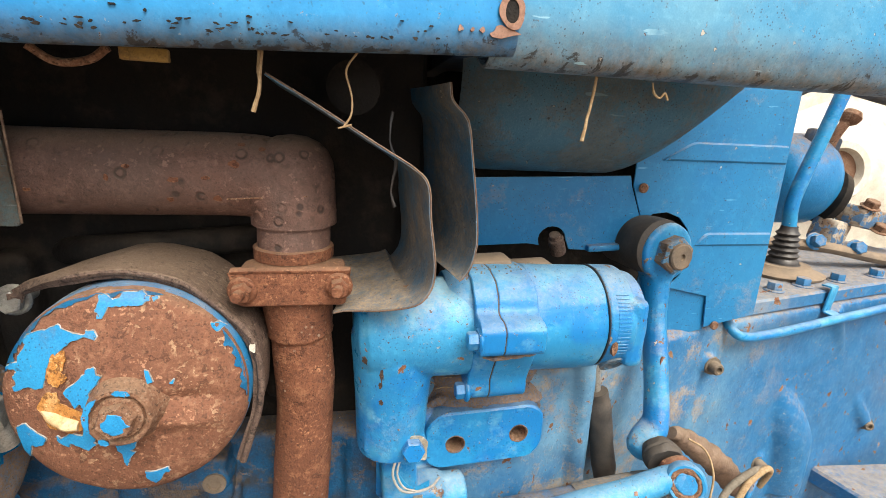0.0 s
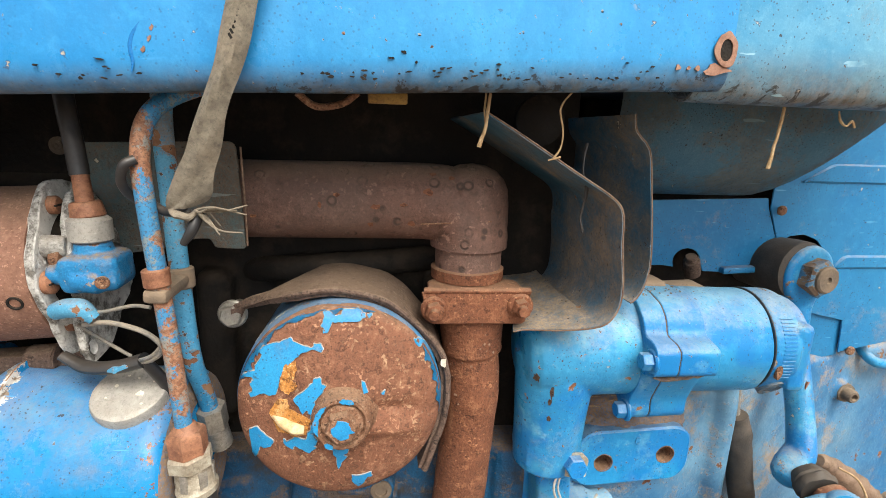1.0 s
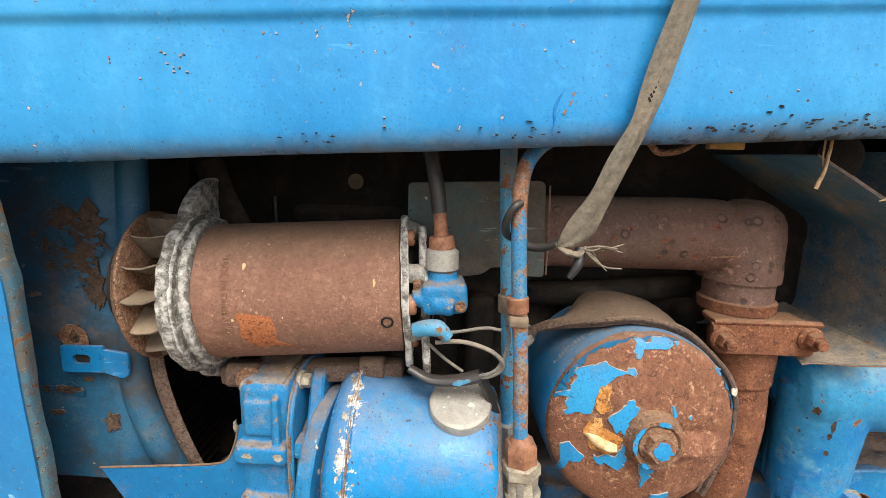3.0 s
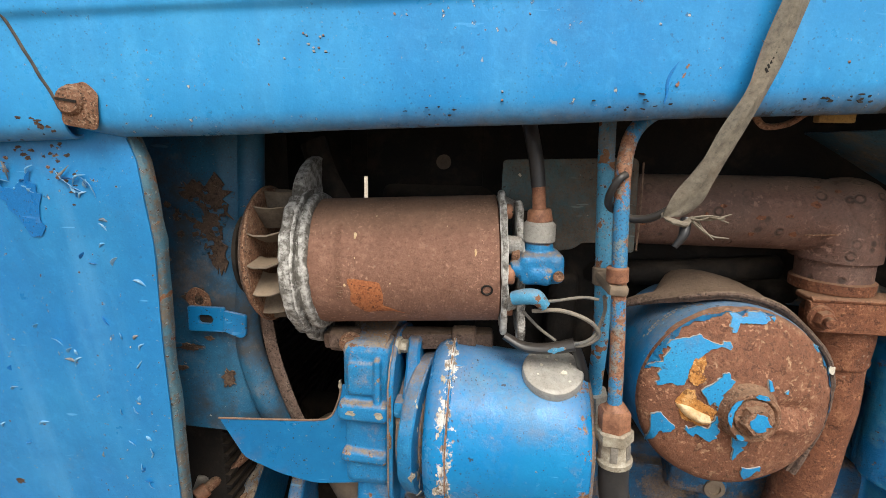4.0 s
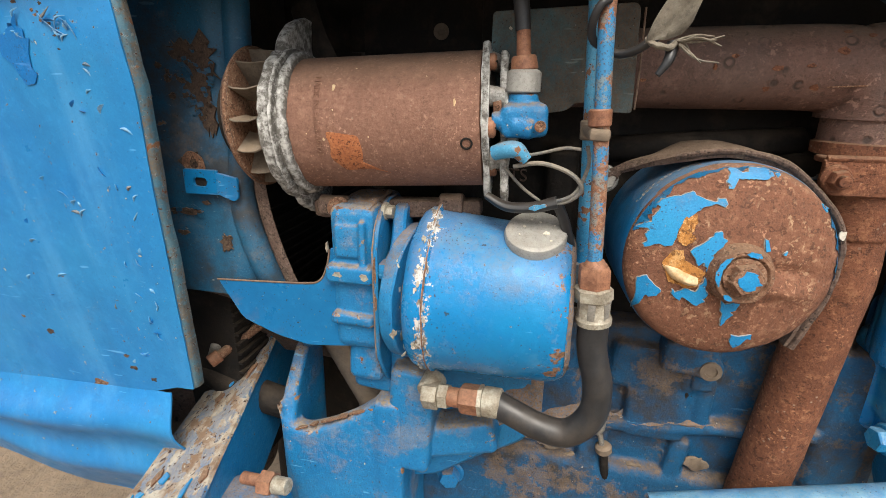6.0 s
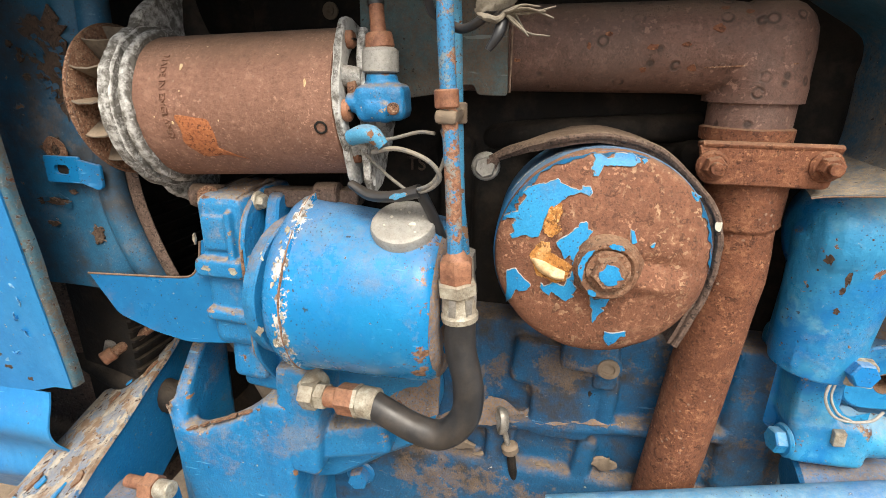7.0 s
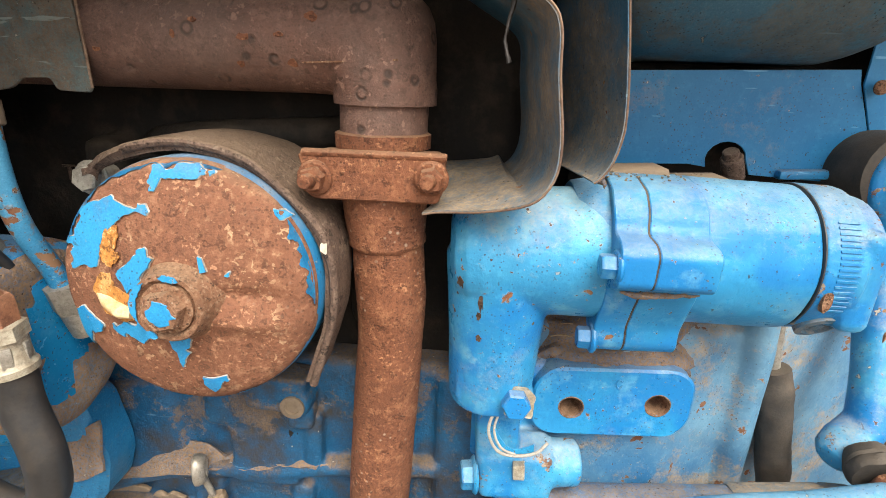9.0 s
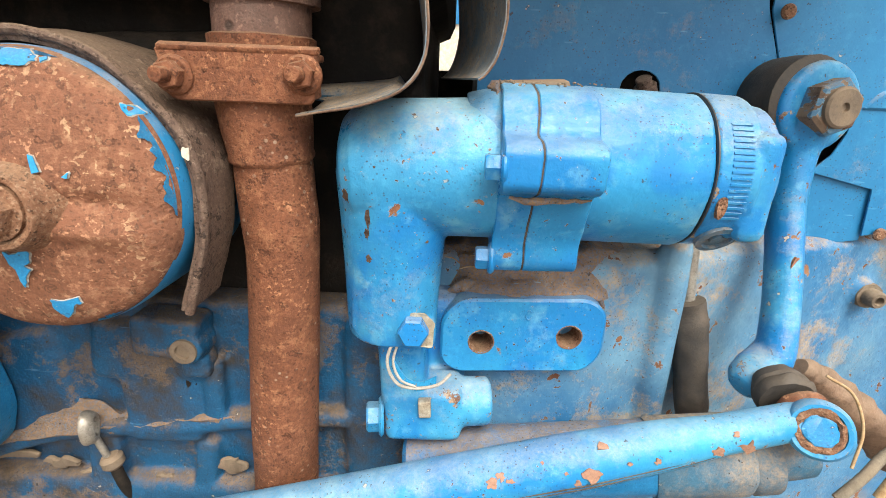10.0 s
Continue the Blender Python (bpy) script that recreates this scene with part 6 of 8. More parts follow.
def torn(pts, amp=0.0007, n=4, seed=1):
    """A torn outline: every side broken into short uneven pieces. Given in hundredths of the bowl's radius."""
    rr_ = random.Random(seed)
    k = 0.000732
    out = []
    for i, p in enumerate(pts):
        q = pts[(i + 1) % len(pts)]
        for j in range(n):
            f = j / n
            d_ = amp if j else amp * 0.3
            out.append(Vector(((p[0] + (q[0] - p[0]) * f) * k + rr_.uniform(-d_, d_), (p[1] + (q[1] - p[1]) * f) * k + rr_.uniform(-d_, d_))))
    return out


flake(0, 0, torn([(-91, 33), (-84, 39), (-78, 40), (-78, 45), (-74, 50), (-71, 55), (-75, 57), (-71, 62), (-64, 65), (-55, 67), (-45, 72), (-41, 68), (-29, 64), (-24, 64), (-23, 67), (-17, 67), (-15, 62), (-17, 59), (-25, 62), (-33, 59), (-40, 54), (-49, 45), (-53, 39), (-55, 32), (-58, 20), (-64, 18), (-70, 20), (-82, 15), (-84, 18), (-80, 22), (-83, 28), (-79, 31), (-81, 34)], 0.0005, 3, 3), rad_=0.0003)
flake(0, 0, torn([(-42, 16), (-38, 20), (-28, 28), (-24, 32), (-24, 35), (-18, 37), (-16, 30), (-12, 29), (-18, 20), (-23, 15), (-22, 11), (-23, 3), (-26, -3), (-27, 2), (-30, 6), (-34, 2), (-36, 7)], 0.0005, 3, 4), rad_=0.0003)
flake(0, 0, torn([(-53, -25), (-50, -28), (-42, -22), (-32, -25), (-30, -19), (-27, -14), (-25, -5), (-23, -4), (-24, -21), (-21, -26), (-25, -32), (-22, -34), (-29, -40), (-39, -34), (-43, -32), (-44, -36), (-52, -30)], 0.0005, 3, 5), rad_=0.0003)
flake(0, 0, torn([(-85, -18), (-77, -14), (-74, -18), (-66, -25), (-62, -28), (-65, -34), (-72, -37), (-75, -35), (-78, -42), (-84, -56), (-84, -40)], 0.0005, 3, 6), rad_=0.0003)
flake(0, 0, torn([(-8, -31), (-4, -35), (2, -33), (6, -29), (9, -34), (7, -40), (2, -43), (6, -46), (0, -53), (-2, -60), (-4, -55), (-4, -46), (-7, -41)], 0.0005, 3, 7), rad_=0.0003)
flake(0, 0, torn([(10, -70), (18, -71), (29, -68), (30, -73), (25, -74), (22, -80), (16, -86), (13, -83), (10, -76)], 0.0005, 3, 8), rad_=0.0003)
flake(0, 0, torn([(-15, 76), (-14, 80), (-17, 83), (-14, 90), (-16, 94), (-11, 95), (-4, 91), (1, 92), (3, 96), (17, 96), (23, 92), (24, 89), (15, 85), (8, 86), (2, 85), (-7, 86), (-11, 76)], 0.0005, 3, 9), rad_=0.0003)
flake(0, 0, torn([(25, 91), (29, 92), (30, 90), (27, 88)], 0.0003, 2, 10), rad_=0.0003)
flake(0, 0, torn([(70, 65), (76, 63), (82, 59), (78, 58), (75, 57), (72, 61)], 0.0003, 2, 11), rad_=0.0003)
flake(0, 0, torn([(20, 32), (23, 31), (26, 21), (22, 20)], 0.0003, 2, 12), rad_=0.0003)
flake(0, 0, torn([(38, 18), (42, 21), (41, 17)], 0.0003, 2, 13), rad_=0.0003)
for a0, a1, thin, sd in ((163, 128, 9, 1), (130, 70, 6, 4), (36, -6, 7, 2), (-60, -72, 4, 3)):
    m_ = 70
    t = B()
    inn_, out_ = [], []
    for i in range(m_ + 1):
        a = radians(a0 + (a1 - a0) * i / m_)
        end_ = min(1.0, 6 * i / m_, 6 * (m_ - i) / m_)
        w_ = thin * end_ * max(0.12, 0.5 + 0.75 * noise.noise(V(i * 0.13, sd, 0)) + 0.18 * noise.noise(V(i * 0.5, sd, 4)))
        for r_, dst in ((97.5, out_), (97.4 - w_, inn_)):
            dst.append(V(FC.x + math.cos(a) * r_ * 0.00073232, filt_y(r_ * 0.000732) - 0.0009, FC.z + math.sin(a) * r_ * 0.000732))
    skin(t, [out_, inn_], closed=False, cap=False)
    bmesh.ops.solidify(t, geom=t.faces[:], thickness=0.0006)
    part("paint_rim", t, M_FLAKE, bowl, "torn rim of old blue paint")
flake(0, 0, torn([(-49, 48), (-40, 51), (-38, 43), (-43, 33), (-38, 29), (-46, 20), (-53, 23), (-55, 30), (-52, 39)], seed=12), M_PRIMER, 0.0007, "primer_patch", 0.0004)
flake(0, 0, torn([(-56, 15), (-48, 16), (-46, 6), (-39, 2), (-29, -2), (-27, -6), (-31, -19), (-42, -23), (-49, -19), (-57, -18), (-61, -6), (-65, 1)], seed=13), M_PRIMER, 0.0005, "primer_patch", 0.0004)
h = B()
tube(h, [(FC.x - 0.0465, 0.3515, FC.z - 0.0005), (FC.x - 0.039, 0.3475, FC.z - 0.0045), (FC.x - 0.032, 0.3455, FC.z - 0.0085), (FC.x - 0.0235, 0.344, FC.z - 0.0105)], [0.0026, 0.0052, 0.0066, 0.005], 14, flat=0.7)
part("grease_lump", dent(h, 0.0012, 0.008), M_GREASE, bowl, "dried cream-coloured grease lump")
h = B()
FB = FC + V(0.002, -0.001, -0.002)
rings = [[FB + Y * y + (X * math.cos(a) + Z * math.sin(a)) * r for a in (2 * math.pi * i / 40 for i in range(40))] for y, r in ((0.350, 0.026), (0.342, 0.0215), (0.3385, 0.0200), (0.3362, 0.0192), (0.3335, 0.0189), (0.3325, 0.0180), (0.3325, 0.0158), (0.3345, 0.0140))]
skin(h, rings)
bs = part("bolt_boss", dent(h, 0.0005, 0.008), M_BOLTRUST, bowl, "rusty raised boss")
h = B()
hexa(h, FB + Y * 0.337, -Y, 0.0195, 0.0115, 0.2)
lathe(h, [(0, 0.0138), (0.0045, 0.0138), (0.005, 0.0115)], FB + Y * 0.337, -Y, 30)
bh = part("centre_bolt", h, M_BOLTRUST, of, "rusty hexagon centre bolt")
h = B()
plate(h, rounded(ragged(19, 0.0074, 0.0066, 8, 0.3), 0.0004), FB + Y * 0.3251, X, Z, Y, 0.0012, 0.0003)
part("paint_spot", dent(h, 0.0004, 0.005), M_FLAKE, bh, "blue paint left on the bolt head")
# scraps of paint left on the boss round the bolt
for a0, a1, r0 in ((125, 205, 0.0172), (62, 96, 0.0170), (228, 250, 0.0172)):
    t = B()
    rows = []
    for i in range(15):
        a = radians(a0 + (a1 - a0) * i / 14)
        w_ = 0.0016 * min(1, i / 3, (14 - i) / 3) * (1 + 0.7 * noise.noise(V(i * 0.7, a0, 0))) + 0.0001
        rows.append([FB + Y * 0.3316 + (X * math.cos(a) + Z * math.sin(a)) * (r0 + s * w_) for s in (-1, 0, 1)])
    part("paint_scrap", sheet(t, rows, 0.0006), M_FLAKE, bs)
# printed instructions round the wall, too worn to read
for k in range(16):
    a = radians(148 - k * 2.6)
    o = V(math.cos(a), 0, math.sin(a))
    for row in range(2):
        if (k * 7 + row * 3) % 5 == 0:
            continue
        h = B()
        plate(h, [Vector((-0.0011, -0.0009)), Vector((0.0011, -0.0009)), Vector((0.0011, 0.0009)), Vector((-0.0011, 0.0009))], FC + Y * (0.380 + row * 0.0035) + o * 0.0739, Y.cross(o), Y, -o, 0.0003)
        part("print_mark", h, M_CAP, bowl)
of.rotation_euler = Euler((-0.05, 0, 0.05))
# strap bent as a guard over the bowl
h = B()
rows = []
path = smooth_path([V(-0.224, 0, 1.034), V(-0.207, 0, 1.044), V(-0.18, 0, 1.0545), V(-0.146, 0, 1.0605), V(-0.114, 0, 1.0545), V(-0.097, 0, 1.0445), V(-0.081, 0, 1.0295), V(-0.069, 0, 1.0155), V(-0.0625, 0, 1.0), V(-0.0605, 0, 0.98), V(-0.0635, 0, 0.953), V(-0.070, 0, 0.932), V(-0.0768, 0, 0.911)], 4)
m = len(path)
for i, p in enumerate(path):
    f = i / (m - 1)
    w0 = 0.3755 + 0.026 * max(0, 1 - f * 5.2)
    w1 = 0.402 + 0.05 * min(1, max(0, (f - 0.13) * 14)) * (1 - 0.75 * min(1, max(0, f - 0.45) / 0.3))
    rows.append([V(p.x, w0 + (w1 - w0) * k / 6, p.z + 0.006 * math.sin(k / 6 * math.pi) * max(0, 1 - f * 2)) for k in range(7)])
sheet(h, rows, 0.005)
gs = thing("filter_guard", (-0.137, 0.39, 1.04), "dusty curved steel strap bent over the oil filter", "guard")
part("band", dent(h, 0.0008, 0.015), M_STRAPIRON, gs)
h = B()
tube(h, [r[0] for r in rows][8:], 0.0034, 10, 2, flat=0.8)
part("rim", dent(h, 0.0006, 0.01), M_STRAPIRON, gs, "rolled brown front rim")
h = B()
plate(h, rounded(ragged(9, 0.0022, 0.0040, 14, 0.4), 0.0005), (-0.0645, 0.3715, 1.004), X, Z, Y, 0.0015)
part("paint_blob", dent(h, 0.0008, 0.004), M_CREAM, gs, "blob of white paint")
h = B()
rod(h, (-0.226, 0.425, 1.031), (-0.226, 0.404, 1.031), 0.006)
bolt(h, (-0.226, 0.406, 1.031), (0.05, -1, 0.05), 0.0145, 0.007)
solo("guard_bolt", h, M_STEEL, "dull zinc bolt holding the filter guard strap", "bolt")

# ---- engine block ----
eng = thing("engine_block", (-0.15, 0.6, 0.45), "blue cast iron engine block caked with dust and oil", "engine")
h = B()
box(h, (-0.17, 0.625, 0.66), (0.46, 0.35, 0.44), edge=0.008)
box(h, (-0.17, 0.60, 0.57), (0.46, 0.33, 0.30), edge=0.01)
# crankcase flange line rising to the rear, then level
tube(h, [(-0.40, 0.445, 0.700), (-0.33, 0.443, 0.727), (-0.28, 0.443, 0.748), (-0.238, 0.443, 0.760), (-0.18, 0.443, 0.771), (-0.124, 0.443, 0.776), (-0.04, 0.444, 0.785), (0.0, 0.446, 0.786)], 0.0085, 12)
box(h, (-0.147, 0.447, 0.79), (0.06, 0.022, 0.06), (0, 0, 0), 0.006)
box(h, (-0.16, 0.452, 0.838), (0.075, 0.03, 0.05), (0, 6, 0), 0.008)
rod(h, (-0.118, 0.47, 0.8505), (-0.118, 0.436, 0.8505), 0.017, 0.0145)
rod(h, (-0.123, 0.447, 0.845), (-0.123, 0.447, 0.82), 0.014, 0.012)
box(h, (-0.27, 0.452, 0.80), (0.10, 0.02, 0.09), (0, -14, 0), 0.008)
box(h, (-0.205, 0.447, 0.72), (0.03, 0.02, 0.09), (0, 3, 0), 0.006)
box(h, (-0.125, 0.449, 0.70), (0.02, 0.02, 0.12), (0, 8, 0), 0.006)
box(h, (0.02, 0.46, 0.80), (0.05, 0.04, 0.16), (0, 0, 0), 0.01)
for v in h.verts:
    if v.co.y < 0.5:
        v.co.y += 0.004 * noise.noise(v.co * 18)
box(h, (-0.105, 0.447, 0.806), (0.016, 0.02, 0.06), (0, 2, 0), 0.004)
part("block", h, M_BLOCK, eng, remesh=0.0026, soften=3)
h = B()
rows = []
for i in range(57):
    x = -0.335 + 0.245 * i / 56
    zr = 0.727 + 0.049 * min(1.0, (x + 0.335) / 0.215) ** 0.75
    rise = 0.030 * max(0.15, min(1.0, 0.75 + 1.2 * noise.noise(V(x * 24, 3, 1)))) * min(1, (57 - i) / 14)
    rows.append([V(x, 0.437 + 0.012 * k / 7 + 0.0018 * noise.noise(V(x * 90, k * 0.8, 6)), zr + 0.006 + rise * (k / 7) ** 1.3 + 0.002 * noise.noise(V(x * 130, k * 0.5, 2))) for k in range(8)])
part("mud_ledge", sheet(h, rows, 0.004), M_LEDGE, eng, "brown dirt caked above the rib")
h = B()
plate(h, rounded([(-0.425, 0.83), (-0.427, 0.70), (-0.405, 0.6865), (-0.37, 0.694), (-0.31, 0.7355), (-0.272, 0.7605), (-0.262, 0.80), (-0.272, 0.855), (-0.33, 0.87), (-0.41, 0.86)], [0.01, 0.014, 0.012, 0.012, 0.02, 0.01, 0.012, 0.012, 0.01, 0.01]), (0, 0.412, 0), V(1, 0.03, 0), Z, Y, 0.04, 0.005)
part("pump_mount", dent(h, 0.0015, 0.02), M_BLUE, eng, "blue cast mount under the steering pump")
h = B()
rows = []
for i in range(25):
    x = -0.345 + 0.085 * i / 24
    zr = 0.755 + 0.5 * (x + 0.345)
    rows.append([V(x, 0.4005 + 0.0015 * noise.noise(V(x * 80, k * 0.7, 3)) + 0.0011 * k, zr + (0.045 - 0.12 * (x + 0.345) * 0.3) * k / 6 + 0.003 * noise.noise(V(x * 60, k * 0.6, 9))) for k in range(7)])
part("mud_cake", sheet(h, rows, 0.0025), M_LEDGE, eng, "pale dried mud")
h = B()
lathe(h, [(0, 0.0085), (0.001, 0.0085), (0.001, 0.0045), (-0.004, 0.004), (-0.004, 0)], (-0.118, 0.4355, 0.8505), -Y, 24)
rod(h, (-0.118, 0.441, 0.8505), (-0.118, 0.432, 0.8505), 0.0038, 0.0032)
part("core_plug", h, M_DUSTY, eng)
h = B()
hexa(h, (-0.123, 0.447, 0.822), -Z, 0.018, 0.01)
part("drain_plug", h, M_GRIME_SHADE, eng)
# head and manifold, almost lost in shadow that their black colour puts in
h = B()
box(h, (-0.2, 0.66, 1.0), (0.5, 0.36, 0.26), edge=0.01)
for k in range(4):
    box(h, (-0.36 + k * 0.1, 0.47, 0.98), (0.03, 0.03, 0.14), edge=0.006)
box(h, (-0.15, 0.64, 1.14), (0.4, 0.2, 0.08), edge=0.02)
part("cylinder_head", h, M_GRIME_SHADE, eng, "oily cylinder head, blackened for the shade around it", remesh=0.005, soften=3)
# cover plates in shade black; third fills a bright gap, last box blocks far-side light
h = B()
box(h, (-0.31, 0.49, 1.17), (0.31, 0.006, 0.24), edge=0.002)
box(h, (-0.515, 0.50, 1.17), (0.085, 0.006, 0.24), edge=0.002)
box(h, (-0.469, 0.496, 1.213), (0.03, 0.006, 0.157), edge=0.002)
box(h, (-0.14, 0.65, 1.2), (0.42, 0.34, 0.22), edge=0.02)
part("side_cover_light_block", h, M_GRIME_SHADE, eng)
h = B()
lathe(h, [(0, 0.0075), (0.002, 0.0075), (0.002, 0.004), (0.0035, 0.004), (0.004, 0.002), (0.003, 0)], (-0.384, 0.4845, 1.152), -Y, 20)
part("cover_screw", h, M_DUSTY, eng)
fc = bpy.data.curves.new("cast_letters", "FONT")
fc.body, fc.size, fc.extrude = "TS", 0.018, 0.0014
fo = new("cast_letters", fc)
me = bpy.data.meshes.new_from_object(fo.evaluated_get(bpy.context.evaluated_depsgraph_get()))
bpy.data.objects.remove(fo)
t = B()
t.from_mesh(me)
t.transform(pose(-0.312, 0.4795, 1.012, 90, 0, 0))
part("cast_letters", t, M_STRAPIRON, eng, "dark raised casting letters")
h = B()
tube(h, [(-0.36, 0.6, 1.02), (-0.2, 0.47, 1.05), (-0.06, 0.48, 1.06)], 0.012, 12)
part("fuel_rail", h, M_GRIME_SHADE, eng)
# timing case and front bracket
h = B()
box(h, (-0.43, 0.62, 0.72), (0.09, 0.36, 0.40), edge=0.012)
box(h, (-0.405, 0.455, 0.86), (0.05, 0.05, 0.12), (0, 14, 0), 0.01)
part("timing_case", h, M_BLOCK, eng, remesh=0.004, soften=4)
for o, d, f in (((-0.357, 0.434, 0.673), (0.1, -1, 0), 0.021),):
    h = B()
    bolt(h, o, d, f, 0.012, True, 0.2)
    part("bolt", h, M_BLUE, eng, "blue painted hexagon bolt")
for o, s in (((-0.29, 0.4415, 0.735), (0.02, 0.006)), ((-0.245, 0.4412, 0.728), (0.014, 0.005)), ((-0.16, 0.4405, 0.705), (0.012, 0.016)), ((-0.19, 0.4405, 0.69), (0.02, 0.012)), ((-0.225, 0.4412, 0.712), (0.016, 0.014)), ((-0.33, 0.4418, 0.70), (0.018, 0.006)), ((-0.10, 0.4418, 0.735), (0.01, 0.008))):
    h = B()
    plate(h, rounded(ragged(14, s[0], s[1], int(-o[0] * 1e4), 0.5), 0.003), V(o) + V(0, 0.001, 0), X, Z, Y, 0.004, 0.001)
    part("mud_cake", dent(h, 0.001, 0.008), M_DUSTY, eng, "pale dried mud")
# dipstick with a ring handle
ds = thing("dipstick", (-0.2, 0.43, 0.75), "bare steel dipstick with a ring handle in its tube", "dipstick")
h = B()
pts = [V(-0.2015 - 0.0026 * math.cos(a), 0.43 + 0.0075 * math.cos(a), 0.7775 + 0.0115 * math.sin(a)) for a in (2 * math.pi * i / 12 for i in range(13))]
tube(h, pts, 0.0026, 10, 3, flat=2.0)
part("ring_handle", h, M_STEEL, ds)
h = B()
tube(h, [(-0.2005, 0.431, 0.768), (-0.197, 0.432, 0.755), (-0.194, 0.433, 0.742)], 0.0028, 10)
part("stem", h, M_STEEL, ds)
h = B()
lathe(h, [(0, 0.006), (0.003, 0.0085), (0.009, 0.0085), (0.012, 0.006)], (-0.194, 0.4335, 0.748), V(0.2, 0.05, -1), 20)
part("collar", h, M_DUSTY, ds)
h = B()
tube(h, [(-0.192, 0.434, 0.737), (-0.189, 0.436, 0.715), (-0.186, 0.442, 0.695)], 0.0045, 12)
part("tube", h, M_GRIME_SHADE, ds)

# ---- front axle support under the radiator ----
fbm = thing("front_frame_beam", (-0.6, 0.4, 0.65), "weathered steel frame beam with flaking blue paint", "beam")


def beam(y, lift=0.0, deep=0.10):
    """A section of the beam at depth y: it rises towards the radiator."""
    f = (y - 0.26) / 0.2
    return [V(-0.645 - 0.002 * f, y, 0.712 + 0.062 * f + lift), V(-0.549 - 0.036 * f, y, 0.744 + 0.064 * f + lift), V(-0.545 - 0.034 * f, y, 0.744 + 0.064 * f - deep), V(-0.645, y, 0.712 + 0.062 * f - deep)]


h = B()
skin(h, [beam(0.15 + 0.42 * i / 14) for i in range(15)])
part("girder", dent(h, 0.002, 0.03), M_BLUE, fbm)
h = B()
rows = []
for i in range(29):
    q = beam(0.15 + 0.42 * i / 28, 0.003)
    rows.append([q[0].lerp(q[1], k / 6) + V(0, 0, 0.0025 * noise.noise(V(k * 0.9, i * 0.35, 3))) for k in range(7)])
part("worn_top", sheet(h, rows, 0.004), M_WORN, fbm, "bare weathered top face")
rr = random.Random(31)
for k in range(16):
    y_, f = rr.uniform(0.24, 0.5), rr.uniform(0.08, 0.98)
    q = beam(y_, 0.0062)
    along = (beam(y_ + 0.01)[0] - beam(y_)[0]).normalized()
    across = (q[1] - q[0]).normalized()
    h = B()
    plate(h, rounded(ragged(11, rr.uniform(0.004, 0.012), rr.uniform(0.002, 0.0045), k + 70, 0.45), 0.0008), q[0].lerp(q[1], f), along, across, -across.cross(along) if across.cross(along).z > 0 else across.cross(along), 0.0018)
    part("paint_flake", dent(h, 0.0006, 0.006), M_FLAKE if k % 3 else M_BOLTRUST, fbm)
sb = thing("support_bracket", (-0.46, 0.38, 0.6), "blue cast support bracket with a chipped scooped rim", "bracket")
h = B()
out = [(-0.524, 0.80), (-0.518, 0.775), (-0.500, 0.764), (-0.47, 0.776), (-0.44, 0.793), (-0.418, 0.812), (-0.40, 0.816), (-0.395, 0.70), (-0.398, 0.52), (-0.49, 0.52), (-0.512, 0.66), (-0.522, 0.73)]
plate(h, rounded(out, 0.012), (0, 0.357, 0), X, Z, V(0.0, 1, 0), 0.022, 0.004)
box(h, (-0.405, 0.40, 0.69), (0.03, 0.09, 0.25), edge=0.006)
t = B()
plate(t, rounded([(0.0, 0.52), (0.075, 0.52), (0.085, 0.83), (0.05, 0.838), (0.012, 0.80), (0.0, 0.76)], 0.01), (-0.524, 0.36, 0), V(-0.05, 1, 0), Z, X, 0.016, 0.003)
absorb(h, t)
part("casting", h, M_CASTW, sb, remesh=0.0022, soften=5)
for k in range(6):
    rr = random.Random(k + 50)
    h = B()
    f = k / 5
    plate(h, rounded(ragged(9, rr.uniform(0.004, 0.010), rr.uniform(0.002, 0.004), k, 0.4), 0.001), (-0.50 + 0.08 * f, 0.3562 + 0.004, 0.768 + 0.038 * f), V(1, 0, 0.45).normalized(), Y, -Z, 0.002)
    part("bare_rim", h, M_BOLTRUST, sb, "rusty bare rim where paint has chipped")
bolt_ = thing("frame_bolt", (-0.5, 0.316, 0.735), "long bolt with rusty nut and pale end cap", "bolt")
h = B()
hexa(h, (-0.522, 0.318, 0.731), (1, -0.05, 0.06), 0.021, 0.014, 0.2)
rod(h, (-0.545, 0.32, 0.73), (-0.51, 0.318, 0.732), 0.006)
part("nut", h, M_BRASS, bolt_)
h = B()
rod(h, (-0.508, 0.317, 0.732), (-0.492, 0.316, 0.734), 0.0085, 0.008)
part("end_cap", h, M_PALEFIT, bolt_)
h = B()
box(h, (-0.545, 0.30, 0.70), (0.10, 0.07, 0.05), (0, -4, 6), 0.012)
rod(h, (-0.58, 0.285, 0.70), (-0.58, 0.285, 0.732), 0.02)
solo("axle_pivot_casting", h, M_BLUE, "worn blue axle pivot casting below the frame beam", "casting", remesh=0.003)
sd = thing("radiator_stay", (-0.61, 0.39, 0.81), "rusty stay bolt with a wing nut below the radiator", "bolt")
h = B()
rod(h, (-0.618, 0.388, 0.812), (-0.575, 0.44, 0.845), 0.0055)
part("rod", h, M_BOLTRUST, sd)
h = B()
rod(h, (-0.613, 0.394, 0.816), (-0.62, 0.385, 0.811), 0.0075)
part("end", h, M_BRASS, sd)
h = B()
box(h, (-0.622, 0.40, 0.815), (0.016, 0.004, 0.022), (10, 20, 30), 0.002)
part("wing", h, M_STEEL, sd)
h = B()
